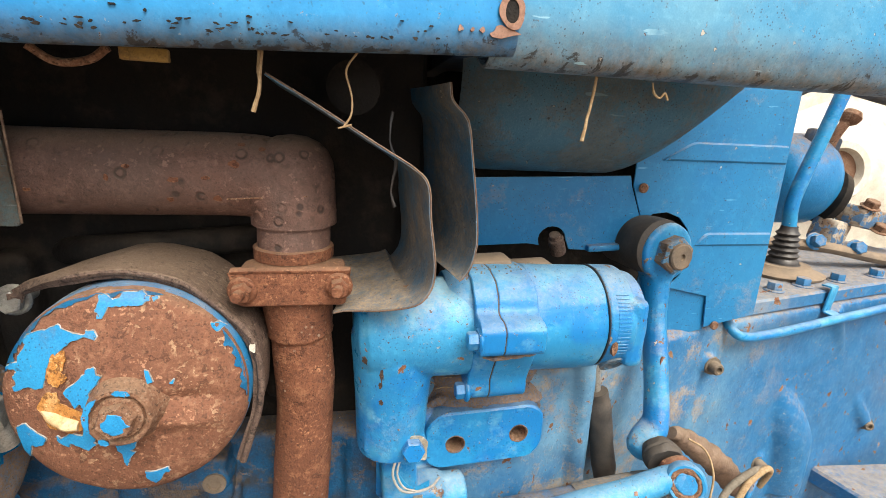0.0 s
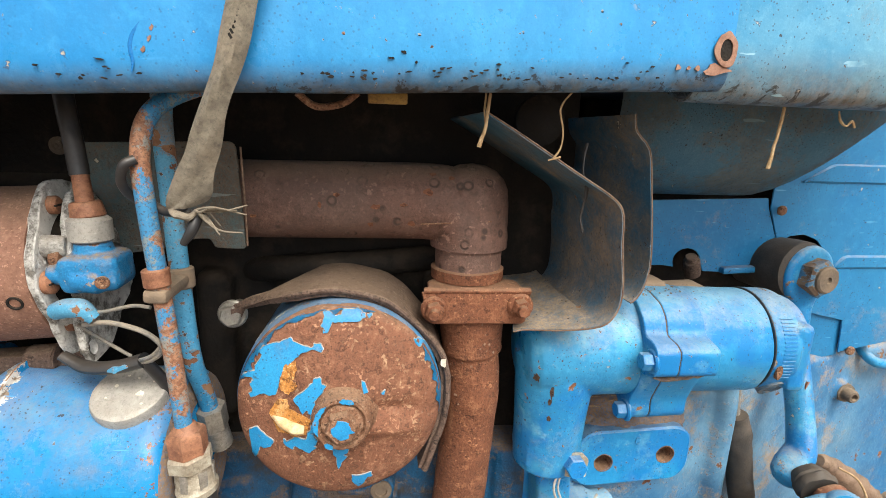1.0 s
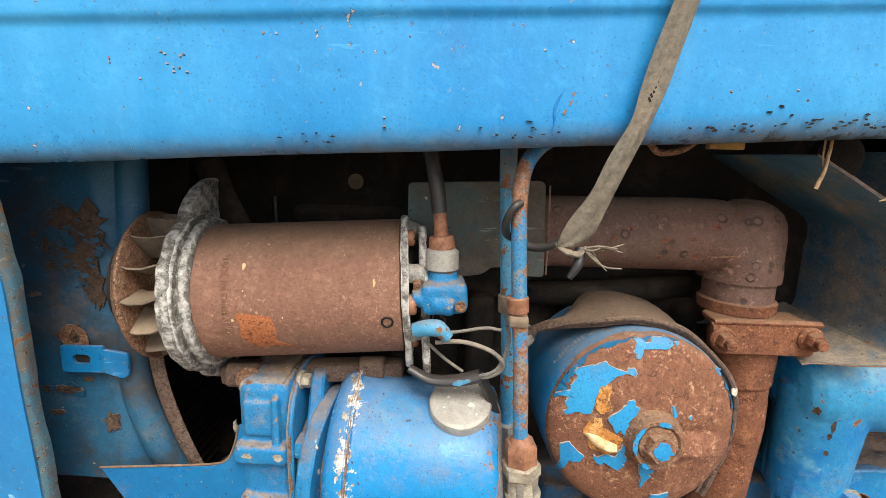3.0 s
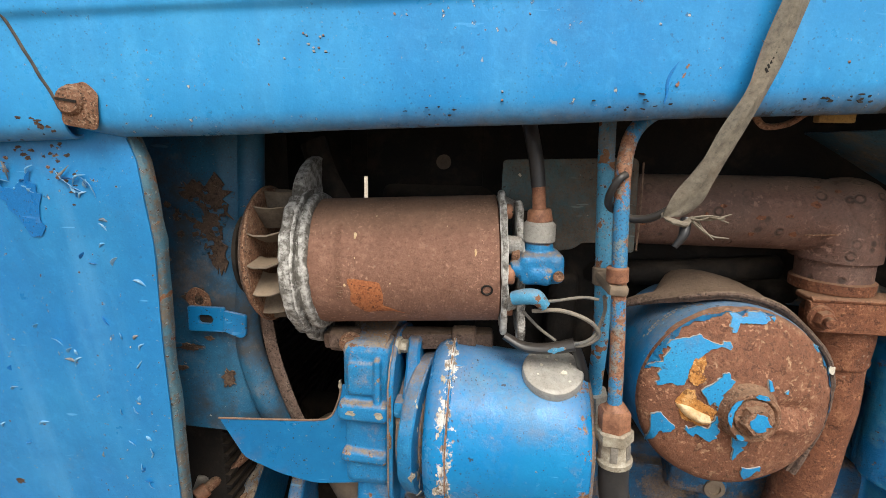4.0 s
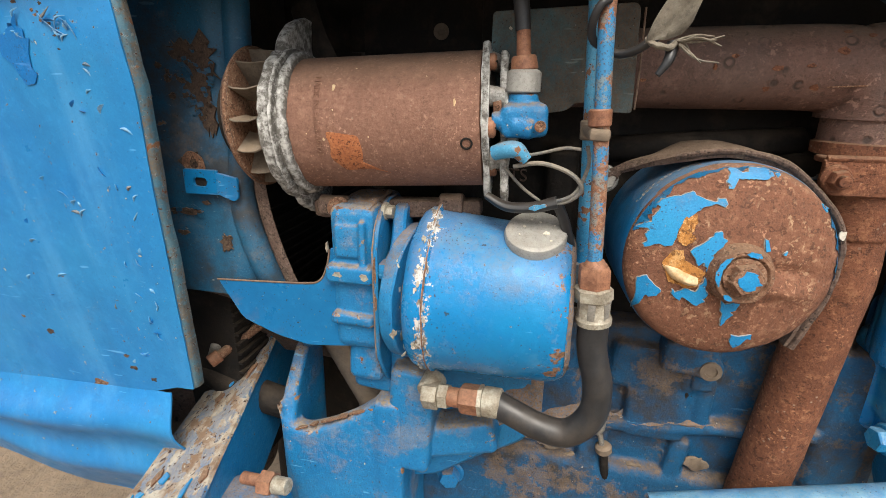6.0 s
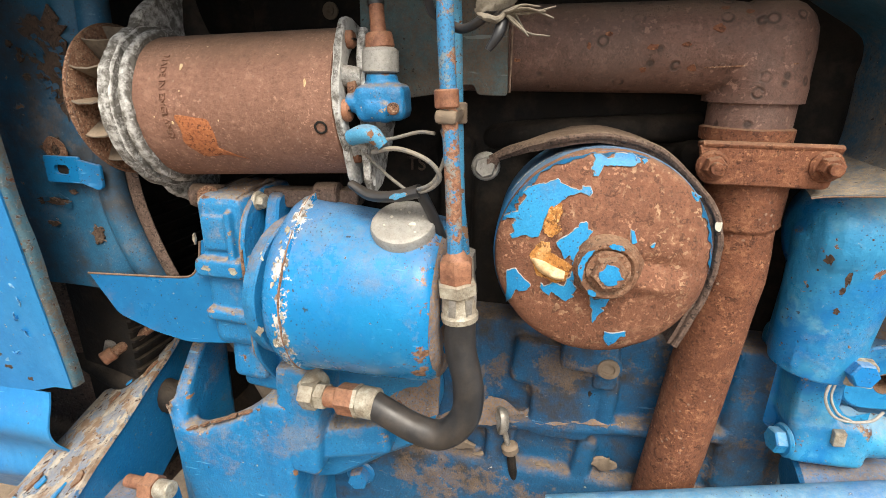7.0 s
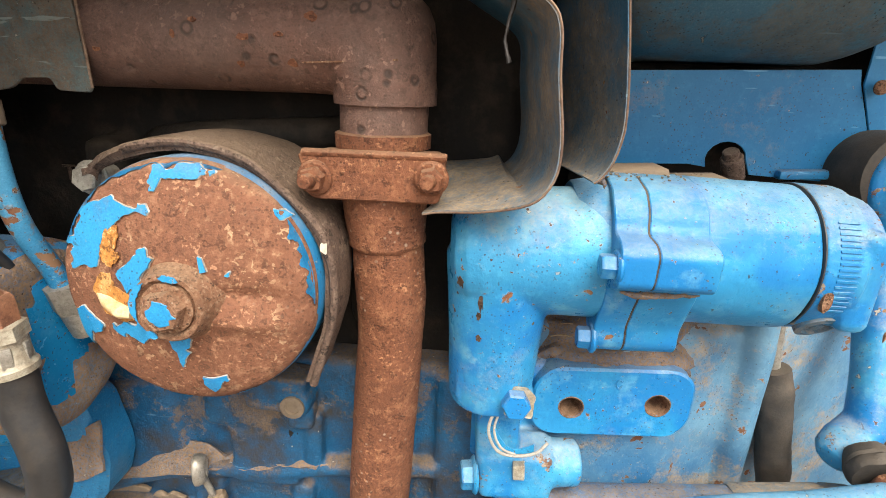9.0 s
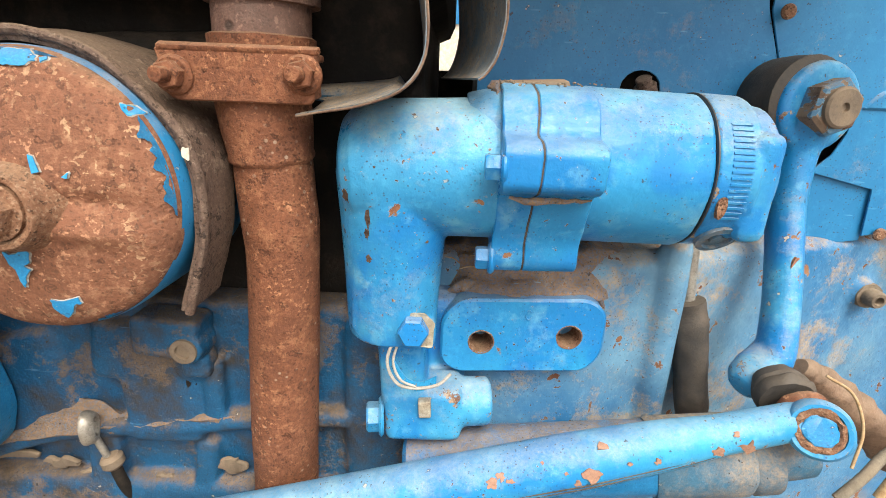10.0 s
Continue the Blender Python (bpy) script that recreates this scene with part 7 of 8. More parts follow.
tube(h, [(-0.52, 0.46, 0.86), (-0.48, 0.45, 0.80), (-0.44, 0.44, 0.74), (-0.42, 0.44, 0.68)], 0.02, 16)
solo("lower_coolant_hose", h, M_DUSTY, "dusty brown lower coolant hose", "hose")
h = B()
rows = [[V(-0.66 + 0.05 * i, 0.40 + 0.012 * noise.noise(V(i * 0.7, k, 4)) + 0.02 * k, 0.90 - 0.03 * k) for i in range(6)] for k in range(5)]
sheet(h, rows, 0.004)
solo("lower_radiator_tray", dent(h, 0.006, 0.03), M_STRAPIRON, "rusted flaking lower radiator tray", "tray")
h = B()
box(h, (-0.52, 0.60, 0.60), (0.34, 0.05, 0.42), edge=0.01)
solo("axle_carrier", dent(h, 0.004, 0.05), M_GRIME_SHADE, "black greasy axle carrier behind the front frame beam", "frame", remesh=0.006)
h = B()
box(h, (-0.725, 0.47, 0.74), (0.13, 0.12, 0.13), (0, 0, 12), 0.02)
box(h, (-0.70, 0.42, 0.66), (0.2, 0.08, 0.1), (0, 0, 4), 0.02)
box(h, (-0.76, 0.42, 0.80), (0.2, 0.05, 0.22), (0, 0, 6), 0.01)
for v in h.verts:
    v.co += V(0.006, 0.008, 0.006) * noise.noise(v.co * 25)
solo("radiator_mount", h, M_STRAPIRON, "rusty flaking radiator mount behind the side panel", "bracket", remesh=0.004, soften=2)
h = B()
tube(h, [(-0.70, 0.42, 0.80), (-0.60, 0.41, 0.765), (-0.53, 0.42, 0.74)], 0.018, 14)
solo("drain_pipe", h, M_GRIME_SHADE, "dark greasy pipe beneath the radiator", "pipe")

# ---- heat shields behind the exhaust ----
h = B()
prof = [(-0.045, 1.186), (-0.02, 1.172), (0.02, 1.148), (0.045, 1.133), (0.0535, 1.122), (0.0555, 1.10), (0.0595, 1.07), (0.0575, 1.052), (0.047, 1.0395), (0.025, 1.0315), (0.005, 1.0275), (-0.010, 1.0245)]
rows = []
for j in range(21):
    f = j / 20
    line = []
    for p in smooth_path([(a, b, 0) for a, b in prof], 4):
        under = p.y < 1.045
        front_y = 0.354 + (0.029 * min(1.0, max(0.0, (0.05 - p.x) / 0.052)) if under else 0.0)
        gap = (0.006 - 0.062 * max(0, min(1, (f - 0.44) / 0.08))) * min(1, f * 8) * min(1, max(0, (0.035 - p.x) / 0.03)) if p.y < 1.1 else 0
        line.append(V(p.x - 0.012 * f + gap, front_y + (0.526 - front_y) * f, p.y + 0.012 * f * (p.x < 0.045 and p.y < 1.06)))
    rows.append(line)
hs_ = thing("heat_shield", (0.03, 0.42, 1.03), "dusty bent sheet steel heat shield behind the exhaust", "shield")
part("sheet", sheet(h, rows, 0.0012), M_SHIELD, hs_)
h = B()
tube(h, rows[0], 0.0006, 8, 1)
part("worn_edge", h, M_EDGE, hs_, "bare worn front edge")
h = B()
prof = [(1.19, 0.0), (1.178, 0.002), (1.165, 0.012), (1.14, 0.016), (1.10, 0.021), (1.075, 0.0225), (1.058, 0.0212), (1.049, 0.0175), (1.046, 0.0145)]
rows = []
for z, dx in [(p.x, p.y) for p in smooth_path([(a, b, 0) for a, b in prof], 3)]:
    rows.append([V(0.071 + dx * 1.15 - 0.0035 * max(0, (1.075 - z) / 0.03) - 0.022 * f ** 1.2, 0.388 + 0.12 * f, z) for f in (0, 0.12, 0.25, 0.4, 0.6, 0.8, 1)])
hs_ = thing("heat_shield", (0.08, 0.42, 1.05), "dark blue curved sheet steel shield by the fuel tank", "shield")
part("sheet", sheet(h, rows, 0.0012), M_SHIELD, hs_)
h = B()
tube(h, [r[0] for r in rows], 0.0006, 8, 1)
part("worn_edge", h, M_EDGE, hs_, "bare worn front edge")
h = B()
lathe(h, [(0, 0.0), (0.0, 0.012), (0.003, 0.0185), (0.012, 0.0185), (0.014, 0.015)], (0.005, 0.40, 1.183), V(0, 1, 0.1), 30)
solo("cable_grommet", h, M_GRIME_SHADE, "dark round grommet under the bonnet lip", "grommet")

# ---- hydraulic pump with its cast elbow ----
hp = thing("hydraulic_pump", (0.13, 0.42, 0.88), "bright blue hydraulic pump on a cast elbow", "pump")
h = B()
lathe(h, [(0, 0.0), (0, 0.020), (0.003, 0.030), (0.010, 0.0375), (0.020, 0.0410), (0.060, 0.0418), (0.097, 0.0430)], (0.005, 0.421, 0.9925), V(1, 0.05, 0.02), 48)
lathe(h, [(0, 0.036), (0.03, 0.0335), (0.06, 0.0315), (0.095, 0.0300), (0.108, 0.0290)], (0.0385, 0.4175, 0.993), V(-0.015, 0.02, -1), 40)
box(h, (0.0370, 0.4225, 0.93), (0.052, 0.056, 0.10), (0, 1.5, 0), 0.013)
box(h, (0.052, 0.413, 0.891), (0.030, 0.036, 0.018), (0, 0, 0), 0.004)
elb = part("elbow", h, M_PUMPW, hp, "thick blue cast elbow", remesh=0.0015, soften=5)


for cx, cz, rx, rz, k in ((0.0265, 0.972, 0.0016, 0.0075, 1), (0.0255, 0.960, 0.0016, 0.0035, 2), (0.0265, 0.945, 0.0018, 0.0022, 3), (0.0135, 0.982, 0.0032, 0.0045, 4), (0.0105, 0.958, 0.0012, 0.0014, 5), (0.012, 0.972, 0.0008, 0.001, 6), (0.031, 1.000, 0.0007, 0.0006, 7), (0.06, 0.955, 0.0009, 0.0011, 8)):
    stuck(elb, (cx, 0.2, cz), Y, rounded(ragged(15, rx, rz, k + 3, 0.5), 0.0002), M_PEELRUST, "rust_chip")
PC = V(0, 0.431, 0.998)
LOBES = [(-0.046, 0.022), (-0.061, 0.0205), (-0.068, 0.016), (-0.068, -0.003), (-0.061, -0.007), (-0.048, -0.011), (-0.0465, -0.018), (-0.0405, -0.031), (-0.036, -0.041), (-0.036, -0.055), (-0.031, -0.0615), (-0.018, -0.0615), (-0.013, -0.050), (0.01, -0.049), (0.04, -0.03), (0.05, 0.0), (0.04, 0.034), (0.02, 0.0462), (-0.01, 0.0475), (-0.03, 0.0425), (-0.042, 0.033)]


def lobed(scale, x0, x1, edge):
    t_ = B()
    plate(t_, rounded([(a * scale, b * scale) for a, b in LOBES], 0.005), PC + X * x0, Y, Z, X, x1 - x0, edge)
    return dent(t_, 0.0009, 0.016)


h = B()
lathe(h, [(0, 0.0440), (0.004, 0.0472), (0.010, 0.0470), (0.066, 0.0465), (0.068, 0.0450)], PC + X * 0.146, V(1, 0, -0.015), 72)
part("body", dent(h, 0.0008, 0.02), M_PUMP, hp, "blue cast pump body")
part("front_flange", lobed(1.0, 0.0985, 0.1173, 0.0008), M_PUMP, hp, "blue cast flange with bolt lugs")
part("flange_joint", lobed(0.990, 0.1170, 0.1182, 0.0), M_JOINT, hp, "dark joint line")
part("rear_flange", lobed(0.998, 0.1178, 0.1500, 0.0009), M_PUMP, hp, "blue cast flange with bolt lugs")
h = B()
rod(h, PC + X * 0.080, PC + X * 0.1, 0.0415, 0.0455, 44, 0.001)
part("neck", dent(h, 0.0008, 0.014), M_PUMP, hp)
for a0, a1, rad_, k in ((62, 118, 0.0445, 1), (190, 262, 0.0440, 2)):
    h = B()
    arc_ = [radians(a0 + (a1 - a0) * i / 14) for i in range(15)]
    tube(h, [PC + X * (0.0965 + 0.002 * noise.noise(V(i, k, 0.5))) + (-Y * math.cos(math.pi - a) * -1 + Z * math.sin(a)) * rad_ for i, a in enumerate(arc_)], [0.0008 + 0.0042 * math.sin(math.pi * i / 14) * (0.6 + noise.noise(V(i * 0.9, k, 3))) for i in range(15)], 8, 2)
    part("caked_dirt", dent(h, 0.0012, 0.004), M_LEDGE, hp, "brown dirt caked against the flange")
h = B()
tube(h, [(0.103, 0.3735, 0.9885), (0.115, 0.374, 0.9868), (0.13, 0.375, 0.9872), (0.147, 0.376, 0.988)], [0.0008, 0.0022, 0.0017, 0.0006], 8, 4)
part("caked_dirt", dent(h, 0.0009, 0.004), M_LEDGE, hp, "brown dirt caked under the bolt lug")
h = B()
rod(h, PC + X * 0.2152, PC + X * 0.2405, 0.0464, 0.0455, 56, 0.0015)
box(h, (0.2435, 0.428, 0.9945), (0.018, 0.080, 0.062), (0, 0, 0), 0.006)
rod(h, PC + X * 0.235, PC + X * 0.254, 0.0405, 0.040, 40, 0.002)
cap = part("end_cover", h, M_PUMPW, hp, "blue cast end cover", remesh=0.0012, soften=2)
h = B()
lathe(h, [(0, 0.0455), (0.0004, 0.0464), (0.0012, 0.0464), (0.0016, 0.0455)], PC + X * 0.2144, X, 48)
part("seal_ring", h, M_RUBBER, hp, "black seal line")
for k in range(17):
    a = radians(205 - 4.2 * k)
    o = V(0, math.cos(a), math.sin(a))
    h = B()
    box(h, PC + X * 0.2285 + o * 0.0463, (0.0115, 0.0008, 0.0013), (math.degrees(a) - 90 + 90, 0, 0), 0)
    part("grip_rib", h, M_PUMP, cap)
h = B()
lathe(h, [(-0.004, 0.012), (0.0006, 0.012), (0.0012, 0.0085), (-0.001, 0.008), (-0.001, 0.004), (0.0005, 0.0035), (0.0005, 0)], (0.231, 0.4, 0.9625), V(0.1, -0.75, -0.65), 24)
part("plug", h, M_SHIELD, cap, "recessed dirty plug")
for o in ((0.0985, 0.3705, 1.0045), (0.0985, 0.4005, 0.9445)):
    h = B()
    bolt(h, o, (-1, 0, 0), 0.0125, 0.008, True, 0.1)
    part("bolt", h, M_PUMP, hp)
h = B()
plate(h, rounded(ragged(9, 0.003, 0.007, 8, 0.3), 0.001), (0.2215, 0.3842, 0.9855), X, Z, Y, 0.004)
part("rust_chip", h, M_BOLTRUST, cap)
h = B()
for x, z, w, hgt in ((0.16, 1.027, 0.05, 0.02), (0.122, 1.036, 0.045, 0.012)):
    box(h, (x, 0.452, z + 0.006), (w, 0.03, hgt), (0, -3, 0), 0.005)
part("top_cover", h, M_DUSTY, hp, "dust-covered top cover")

# crumbs of earth on the pump's top and in the hollow below it
h = B()
rr = random.Random(77)
for k in range(95):
    if k < 45:
        x = max(0.099, rr.choice([0.105, 0.108, 0.115, 0.14]) + rr.gauss(0, 0.008))
        a = rr.gauss(78, 9)
        c = V(x, 0.431 - 0.0488 * math.cos(radians(a)), 0.998 + 0.0488 * math.sin(radians(a)))
    else:
        x = rr.uniform(0.07, 0.19)
        c = V(x, rr.uniform(0.445, 0.47), 0.9)
        c.z = 0.912 + (c.y - 0.445) * 0.75
    s_ = rr.uniform(0.0003, 0.0012)
    box(h, c, (s_ * rr.uniform(1, 2.4), s_, s_ * rr.uniform(0.6, 1)), (rr.uniform(-40, 40), rr.uniform(-40, 40), rr.uniform(0, 180)), 0)
solo("dirt_crumbs", h, M_DUSTY, "brown crumbs of dry earth lying on the pump", "dirt", kind="stuff")
for k in range(9):
    h = B()
    x, y_ = rr.uniform(0.07, 0.15), rr.uniform(0.445, 0.465)
    z_ = 0.914 + (y_ - 0.445) * 0.7
    a = rr.uniform(0, 3)
    tube(h, [(x, y_, z_), (x + 0.008 * math.cos(a), y_ - 0.003, z_ + 0.004 * math.sin(a) + 0.002), (x + 0.017 * math.cos(a), y_ - 0.004, z_ + 0.008 * math.sin(a))], [0.0004, 0.0006, 0.0003], 6, 3)
    solo("straw_bit", h, M_STRAW, "short dry straw caught under the pump", "straw", "straw bits")

# mounting pad with two bolt holes
pad = thing("mounting_pad", (0.128, 0.44, 0.85), "blue cast pad with two rusty empty bolt holes", "mounting pad")
h = B()
o2 = rounded([(-0.0585, -0.020), (-0.046, -0.029), (0.048, -0.0275), (0.0585, -0.014), (0.0585, 0.02), (0.046, 0.0305), (-0.044, 0.0295), (-0.0585, 0.015)], 0.008)
hl = [circle2(-0.0295, -0.0035, 0.0088, 24), circle2(0.0332, 0.001, 0.0088, 24)]
plate(h, o2, (0.1285, 0.430, 0.874), (1, 0.03, 0.02), Z, Y, 0.03, 0.0018, hl)
part("pad", h, M_PUMP, pad)
h = B()
rim_ = [V(0.1285 + p.x * 1.03, 0.452 + 0.03 * p.x + 0.003 * noise.noise(V(p.x * 60, 4, p.y * 60)), 0.874 + p.y * 1.05 + 0.02 * p.x) for p in [Vector(q) for q in o2]]
tube(h, rim_ + rim_[:2], [0.0055 + 0.0045 * noise.noise(V(p.x * 45, 1, p.z * 45)) for p in rim_ + rim_[:2]], 10, 2)
part("dirt_rim", dent(h, 0.0012, 0.006), M_LEDGE, pad, "brown dirt caked round the pad")
for cx, cz in ((-0.0295, -0.0035), (0.0332, 0.001)):
    o = V(0.1285 + cx, 0.430 + 0.03 * cx, 0.874 + cz + 0.02 * cx)
    h = B()
    lathe(h, [(0.0002, 0.0097), (-0.0004, 0.0094), (-0.0004, 0.0088), (0.003, 0.0084), (0.008, 0.0082), (0.028, 0.0081)], o, Y, 26, cap=False)
    bhole = part("bolt_hole", dent(h, 0.0003, 0.004), M_BOLTRUST, pad, "rusty threaded bolt hole")
    # black disc deepens the shade at the bottom of the hole
    h = B()
    lathe(h, [(0.0265, 0.0082), (0.0275, 0.0)], o, Y, 20)
    part("hole_bottom", h, M_GRIME_SHADE, bhole, "black bottom of the hole")
h = B()
for i in range(10):
    a, b = 2 * math.pi * i / 12 + 0.6, 2 * math.pi * (i + 1) / 12 + 0.6
    rod(h, V(0.1315 + 0.0022 * math.cos(a), 0.4296, 0.8925 + 0.0035 * math.sin(a)), V(0.1315 + 0.0022 * math.cos(b), 0.4296, 0.8925 + 0.0035 * math.sin(b)), 0.0005, seg=6)
part("cast_mark", h, M_PUMP, pad)
h = B()
rows = []
LEDGE = smooth_path([(0.4335, 0.9015, 0), (0.44, 0.9065, 0), (0.449, 0.914, 0), (0.452, 0.924, 0), (0.462, 0.933, 0), (0.49, 0.937, 0), (0.53, 0.938, 0)], 4)
for i in range(41):
    x = 0.052 + 0.165 * i / 40
    e = max(0, abs(2 * i / 40 - 1) - 0.3) / 0.7
    rows.append([V(x, p.x + 0.06 * e * e * max(0, 0.47 - p.x) / 0.0365, p.y - 0.012 * e * e + 0.0042 * noise.noise(V(x * 70, k * 0.3, 2)) + 0.0018 * noise.noise(V(x * 220, k * 0.8, 5))) for k, p in enumerate(LEDGE)])
skin(h, rows, closed=False, cap=False)
solo("dirt_ledge", h, M_LEDGE, "thick brown dirt lying on the ledge above the pad", "dirt")

# lower valve body with lock-wired bolts
lv = thing("valve_body", (0.07, 0.42, 0.79), "blue cast valve body with lock-wired bolts", "valve")
h = B()
box(h, (0.045, 0.425, 0.855), (0.032, 0.04, 0.06), (0, -3, 0), 0.006)
box(h, (0.060, 0.42, 0.822), (0.055, 0.035, 0.042), (0, -2, 0), 0.006)
rod(h, (0.062, 0.42, 0.824), (0.108, 0.425, 0.824), 0.0185, 0.0175, 28)
box(h, (0.055, 0.458, 0.85), (0.07, 0.04, 0.10), (0, 0, 0), 0.012)
part("casting", h, M_PUMPW, lv, remesh=0.0018, soften=6)
h = B()
box(h, (0.0615, 0.402, 0.833), (0.0085, 0.008, 0.013), (0, -4, 0), 0.001)
part("bare_tab", h, M_PALEFIT, lv, "bare metal locking tab")
h = B()
bolt(h, (0.030, 0.411, 0.8165), (-1, -0.15, 0), 0.018, 0.009, True, 0.2)
part("bolt", h, M_PUMP, lv)
h = B()
bolt(h, (0.0535, 0.392, 0.8985), (0.0, -1, 0.12), 0.0165, 0.009, False, 0.0)
part("bolt", h, M_PUMP, lv)
h = B()
plate(h, rounded([(-0.013, -0.004), (-0.004, -0.013), (0.011, -0.012), (0.013, 0.004), (0.005, 0.0125), (-0.008, 0.011)], 0.003), (0.0535, 0.3918, 0.8975), X, Z, Y, 0.0016, 0.0003)
part("lock_washer", dent(h, 0.0022, 0.006), M_PALEFIT, lv, "crumpled bare tab washer")
h = B()
tube(h, [(0.046, 0.396, 0.892), (0.039, 0.392, 0.884), (0.0375, 0.389, 0.873), (0.044, 0.386, 0.862), (0.056, 0.386, 0.859), (0.07, 0.388, 0.861), (0.078, 0.392, 0.867)], 0.0011, 8)
tube(h, [(0.045, 0.395, 0.89), (0.041, 0.39, 0.876), (0.046, 0.386, 0.865), (0.056, 0.386, 0.86)], 0.0009, 8)
part("lock_wire", h, M_CAP, lv, "thin bright lock wire loop")
h = B()
rows = [[V(0.041 + 0.028 * i / 6, 0.3905 - 0.002 * math.sin(i), 0.866 - 0.008 * math.sin(i / 6 * math.pi) - 0.007 * k / 2 + 0.012 * (1 - i / 6) ** 2) for i in range(7)] for k in range(3)]
part("tag_strip", sheet(h, rows, 0.0008), M_FLAKE, lv, "blue painted metal strip")

# ---- bell housing and gearbox ----
bh_ = thing("bell_housing", (0.5, 0.65, 0.45), "blue cast bell housing stained with dirt", "bell housing")
h = B()
plan = [(0.03, 0.462), (0.14, 0.45), (0.2, 0.458), (0.3, 0.495), (0.46, 0.551), (0.64, 0.6), (0.95, 0.665), (1.3, 0.70), (1.3, 0.95), (0.03, 0.9)]
plate(h, rounded(plan, 0.02), (0, 0, 0.928), X, Y, -Z, 0.5, 0.008)
rod(h, (0.465, 0.56, 0.873), (0.463, 0.543, 0.874), 0.0125, 0.011)
rod(h, (0.63, 0.61, 0.669), (0.628, 0.592, 0.669), 0.016, 0.014)
tube(h, [(0.61, 0.626, 0.83), (0.66, 0.625, 0.76), (0.695, 0.624, 0.69), (0.705, 0.63, 0.60)], [0.022, 0.036, 0.042, 0.042], 16)
tube(h, [(0.72, 0.62, 0.92), (0.80, 0.65, 0.80), (0.9, 0.66, 0.68)], 0.016, 12)
tube(h, [(0.243, 0.468, 0.94), (0.245, 0.47, 0.85), (0.25, 0.475, 0.74)], 0.012, 12)
for v in h.verts:
    if v.co.z < 0.92:
        v.co.y += 0.004 * noise.noise(v.co * 14)
part("casting", h, M_BELL, bh_, remesh=0.004, soften=5)
for o, d in (((0.466, 0.543, 0.8715), (0, -1, 0)), ((0.628, 0.592, 0.669), (0, -1, 0)), ((0.90, 0.65, 0.68), (-0.3, -1, 0))):
    h = B()
    lathe(h, [(-0.004, 0.0125), (0.0005, 0.0118), (0.0008, 0.0085), (0.009, 0.0082), (0.0115, 0.0066), (0.0115, 0.0042), (0.006, 0.0038), (0.006, 0)], o, d, 22)
    part("stud", dent(h, 0.0004, 0.006), M_VANE, bh_, "dull hollow stud")
h = B()
tube(h, [(0.490, 0.562, 0.927), (0.4905, 0.551, 0.919), (0.500, 0.545, 0.912), (0.53, 0.552, 0.907), (0.60, 0.566, 0.908), (0.72, 0.596, 0.910), (0.95, 0.642, 0.918), (1.25, 0.675, 0.925)], 0.0065, 12)
solo("brake_pipe", h, M_PUMP, "blue painted pipe clipped along the gearbox cover", "pipe")
tc = thing("gearbox_cover", (0.7, 0.75, 0.93), "dirty blue gearbox top cover with bolts and clips", "cover")
h = B()
plate(h, rounded([(0.50, 0.565), (0.74, 0.62), (1.1, 0.70), (1.1, 0.92), (0.50, 0.9)], 0.015), (0, 0, 0.948), X, Y, -Z, 0.022, 0.003)
part("plate", h, M_BELL, tc)
for x, y in ((0.608, 0.615), (0.675, 0.632), (0.76, 0.652), (0.86, 0.672), (0.70, 0.70)):
    h = B()
    bolt(h, (x, y, 0.949), Z, 0.018, 0.011, True, 0.3)
    part("bolt", h, M_BELL, tc)
h = B()
box(h, (0.702, 0.6075, 0.935), (0.018, 0.003, 0.040), (6, 0, 14), 0.001)
box(h, (0.701, 0.612, 0.955), (0.018, 0.014, 0.003), (0, 0, 14), 0.001)
box(h, (0.704, 0.602, 0.915), (0.022, 0.013, 0.003), (10, 0, 14), 0.001)
part("clip", h, M_PUMP, tc)
fl = thing("final_drive_flange", (0.95, 0.8, 0.95), "dirty brown curved casting flange with bolts", "flange")
h = B()
tube(h, [(0.72, 0.78, 0.98), (0.80, 0.73, 0.985), (0.92, 0.72, 0.965), (1.1, 0.73, 0.94)], 0.016, 12, flat=0.6)
part("rim", h, M_DUSTY, fl)
for o in ((0.785, 0.725, 0.995), (0.86, 0.715, 0.985), (0.97, 0.715, 0.97)):
    h = B()
    bolt(h, o, V(-0.2, -1, 0.4), 0.02, 0.012)
    part("bolt", h, M_BELL, fl)
# levers behind the cowl
gl = thing("gear_lever", (0.715, 0.706, 0.96), "bent blue lever rising from a ribbed rubber boot", "lever")
h = B()
tube(h, [(0.70, 0.70, 1.02), (0.695, 0.70, 1.055), (0.70, 0.70, 1.09), (0.72, 0.70, 1.16), (0.742, 0.70, 1.24), (0.76, 0.7, 1.32)], 0.0105, 16)
part("stick", h, M_PUMP, gl)
h = B()
pr = [(0, 0.04), (0.01, 0.035), (0.014, 0.024)]
for k in range(6):
    pr += [(0.018 + k * 0.009, 0.0235 - k * 0.0012), (0.0225 + k * 0.009, 0.019 - k * 0.0012)]
lathe(h, pr + [(0.075, 0.012)], (0.70, 0.70, 0.952), Z, 28)
part("boot", h, M_RUBBER, gl, "ribbed black rubber boot")
h = B()
lathe(h, [(0, 0.06), (0.004, 0.062), (0.010, 0.045), (0.016, 0.04)], (0.70, 0.70, 0.949), Z, 36)
part("boot_ring", h, M_DUSTY, gl, "dusty retaining ring")
kl = thing("range_lever", (0.93, 0.85, 1.1), "short brown lever with a worn round knob", "lever")
h = B()
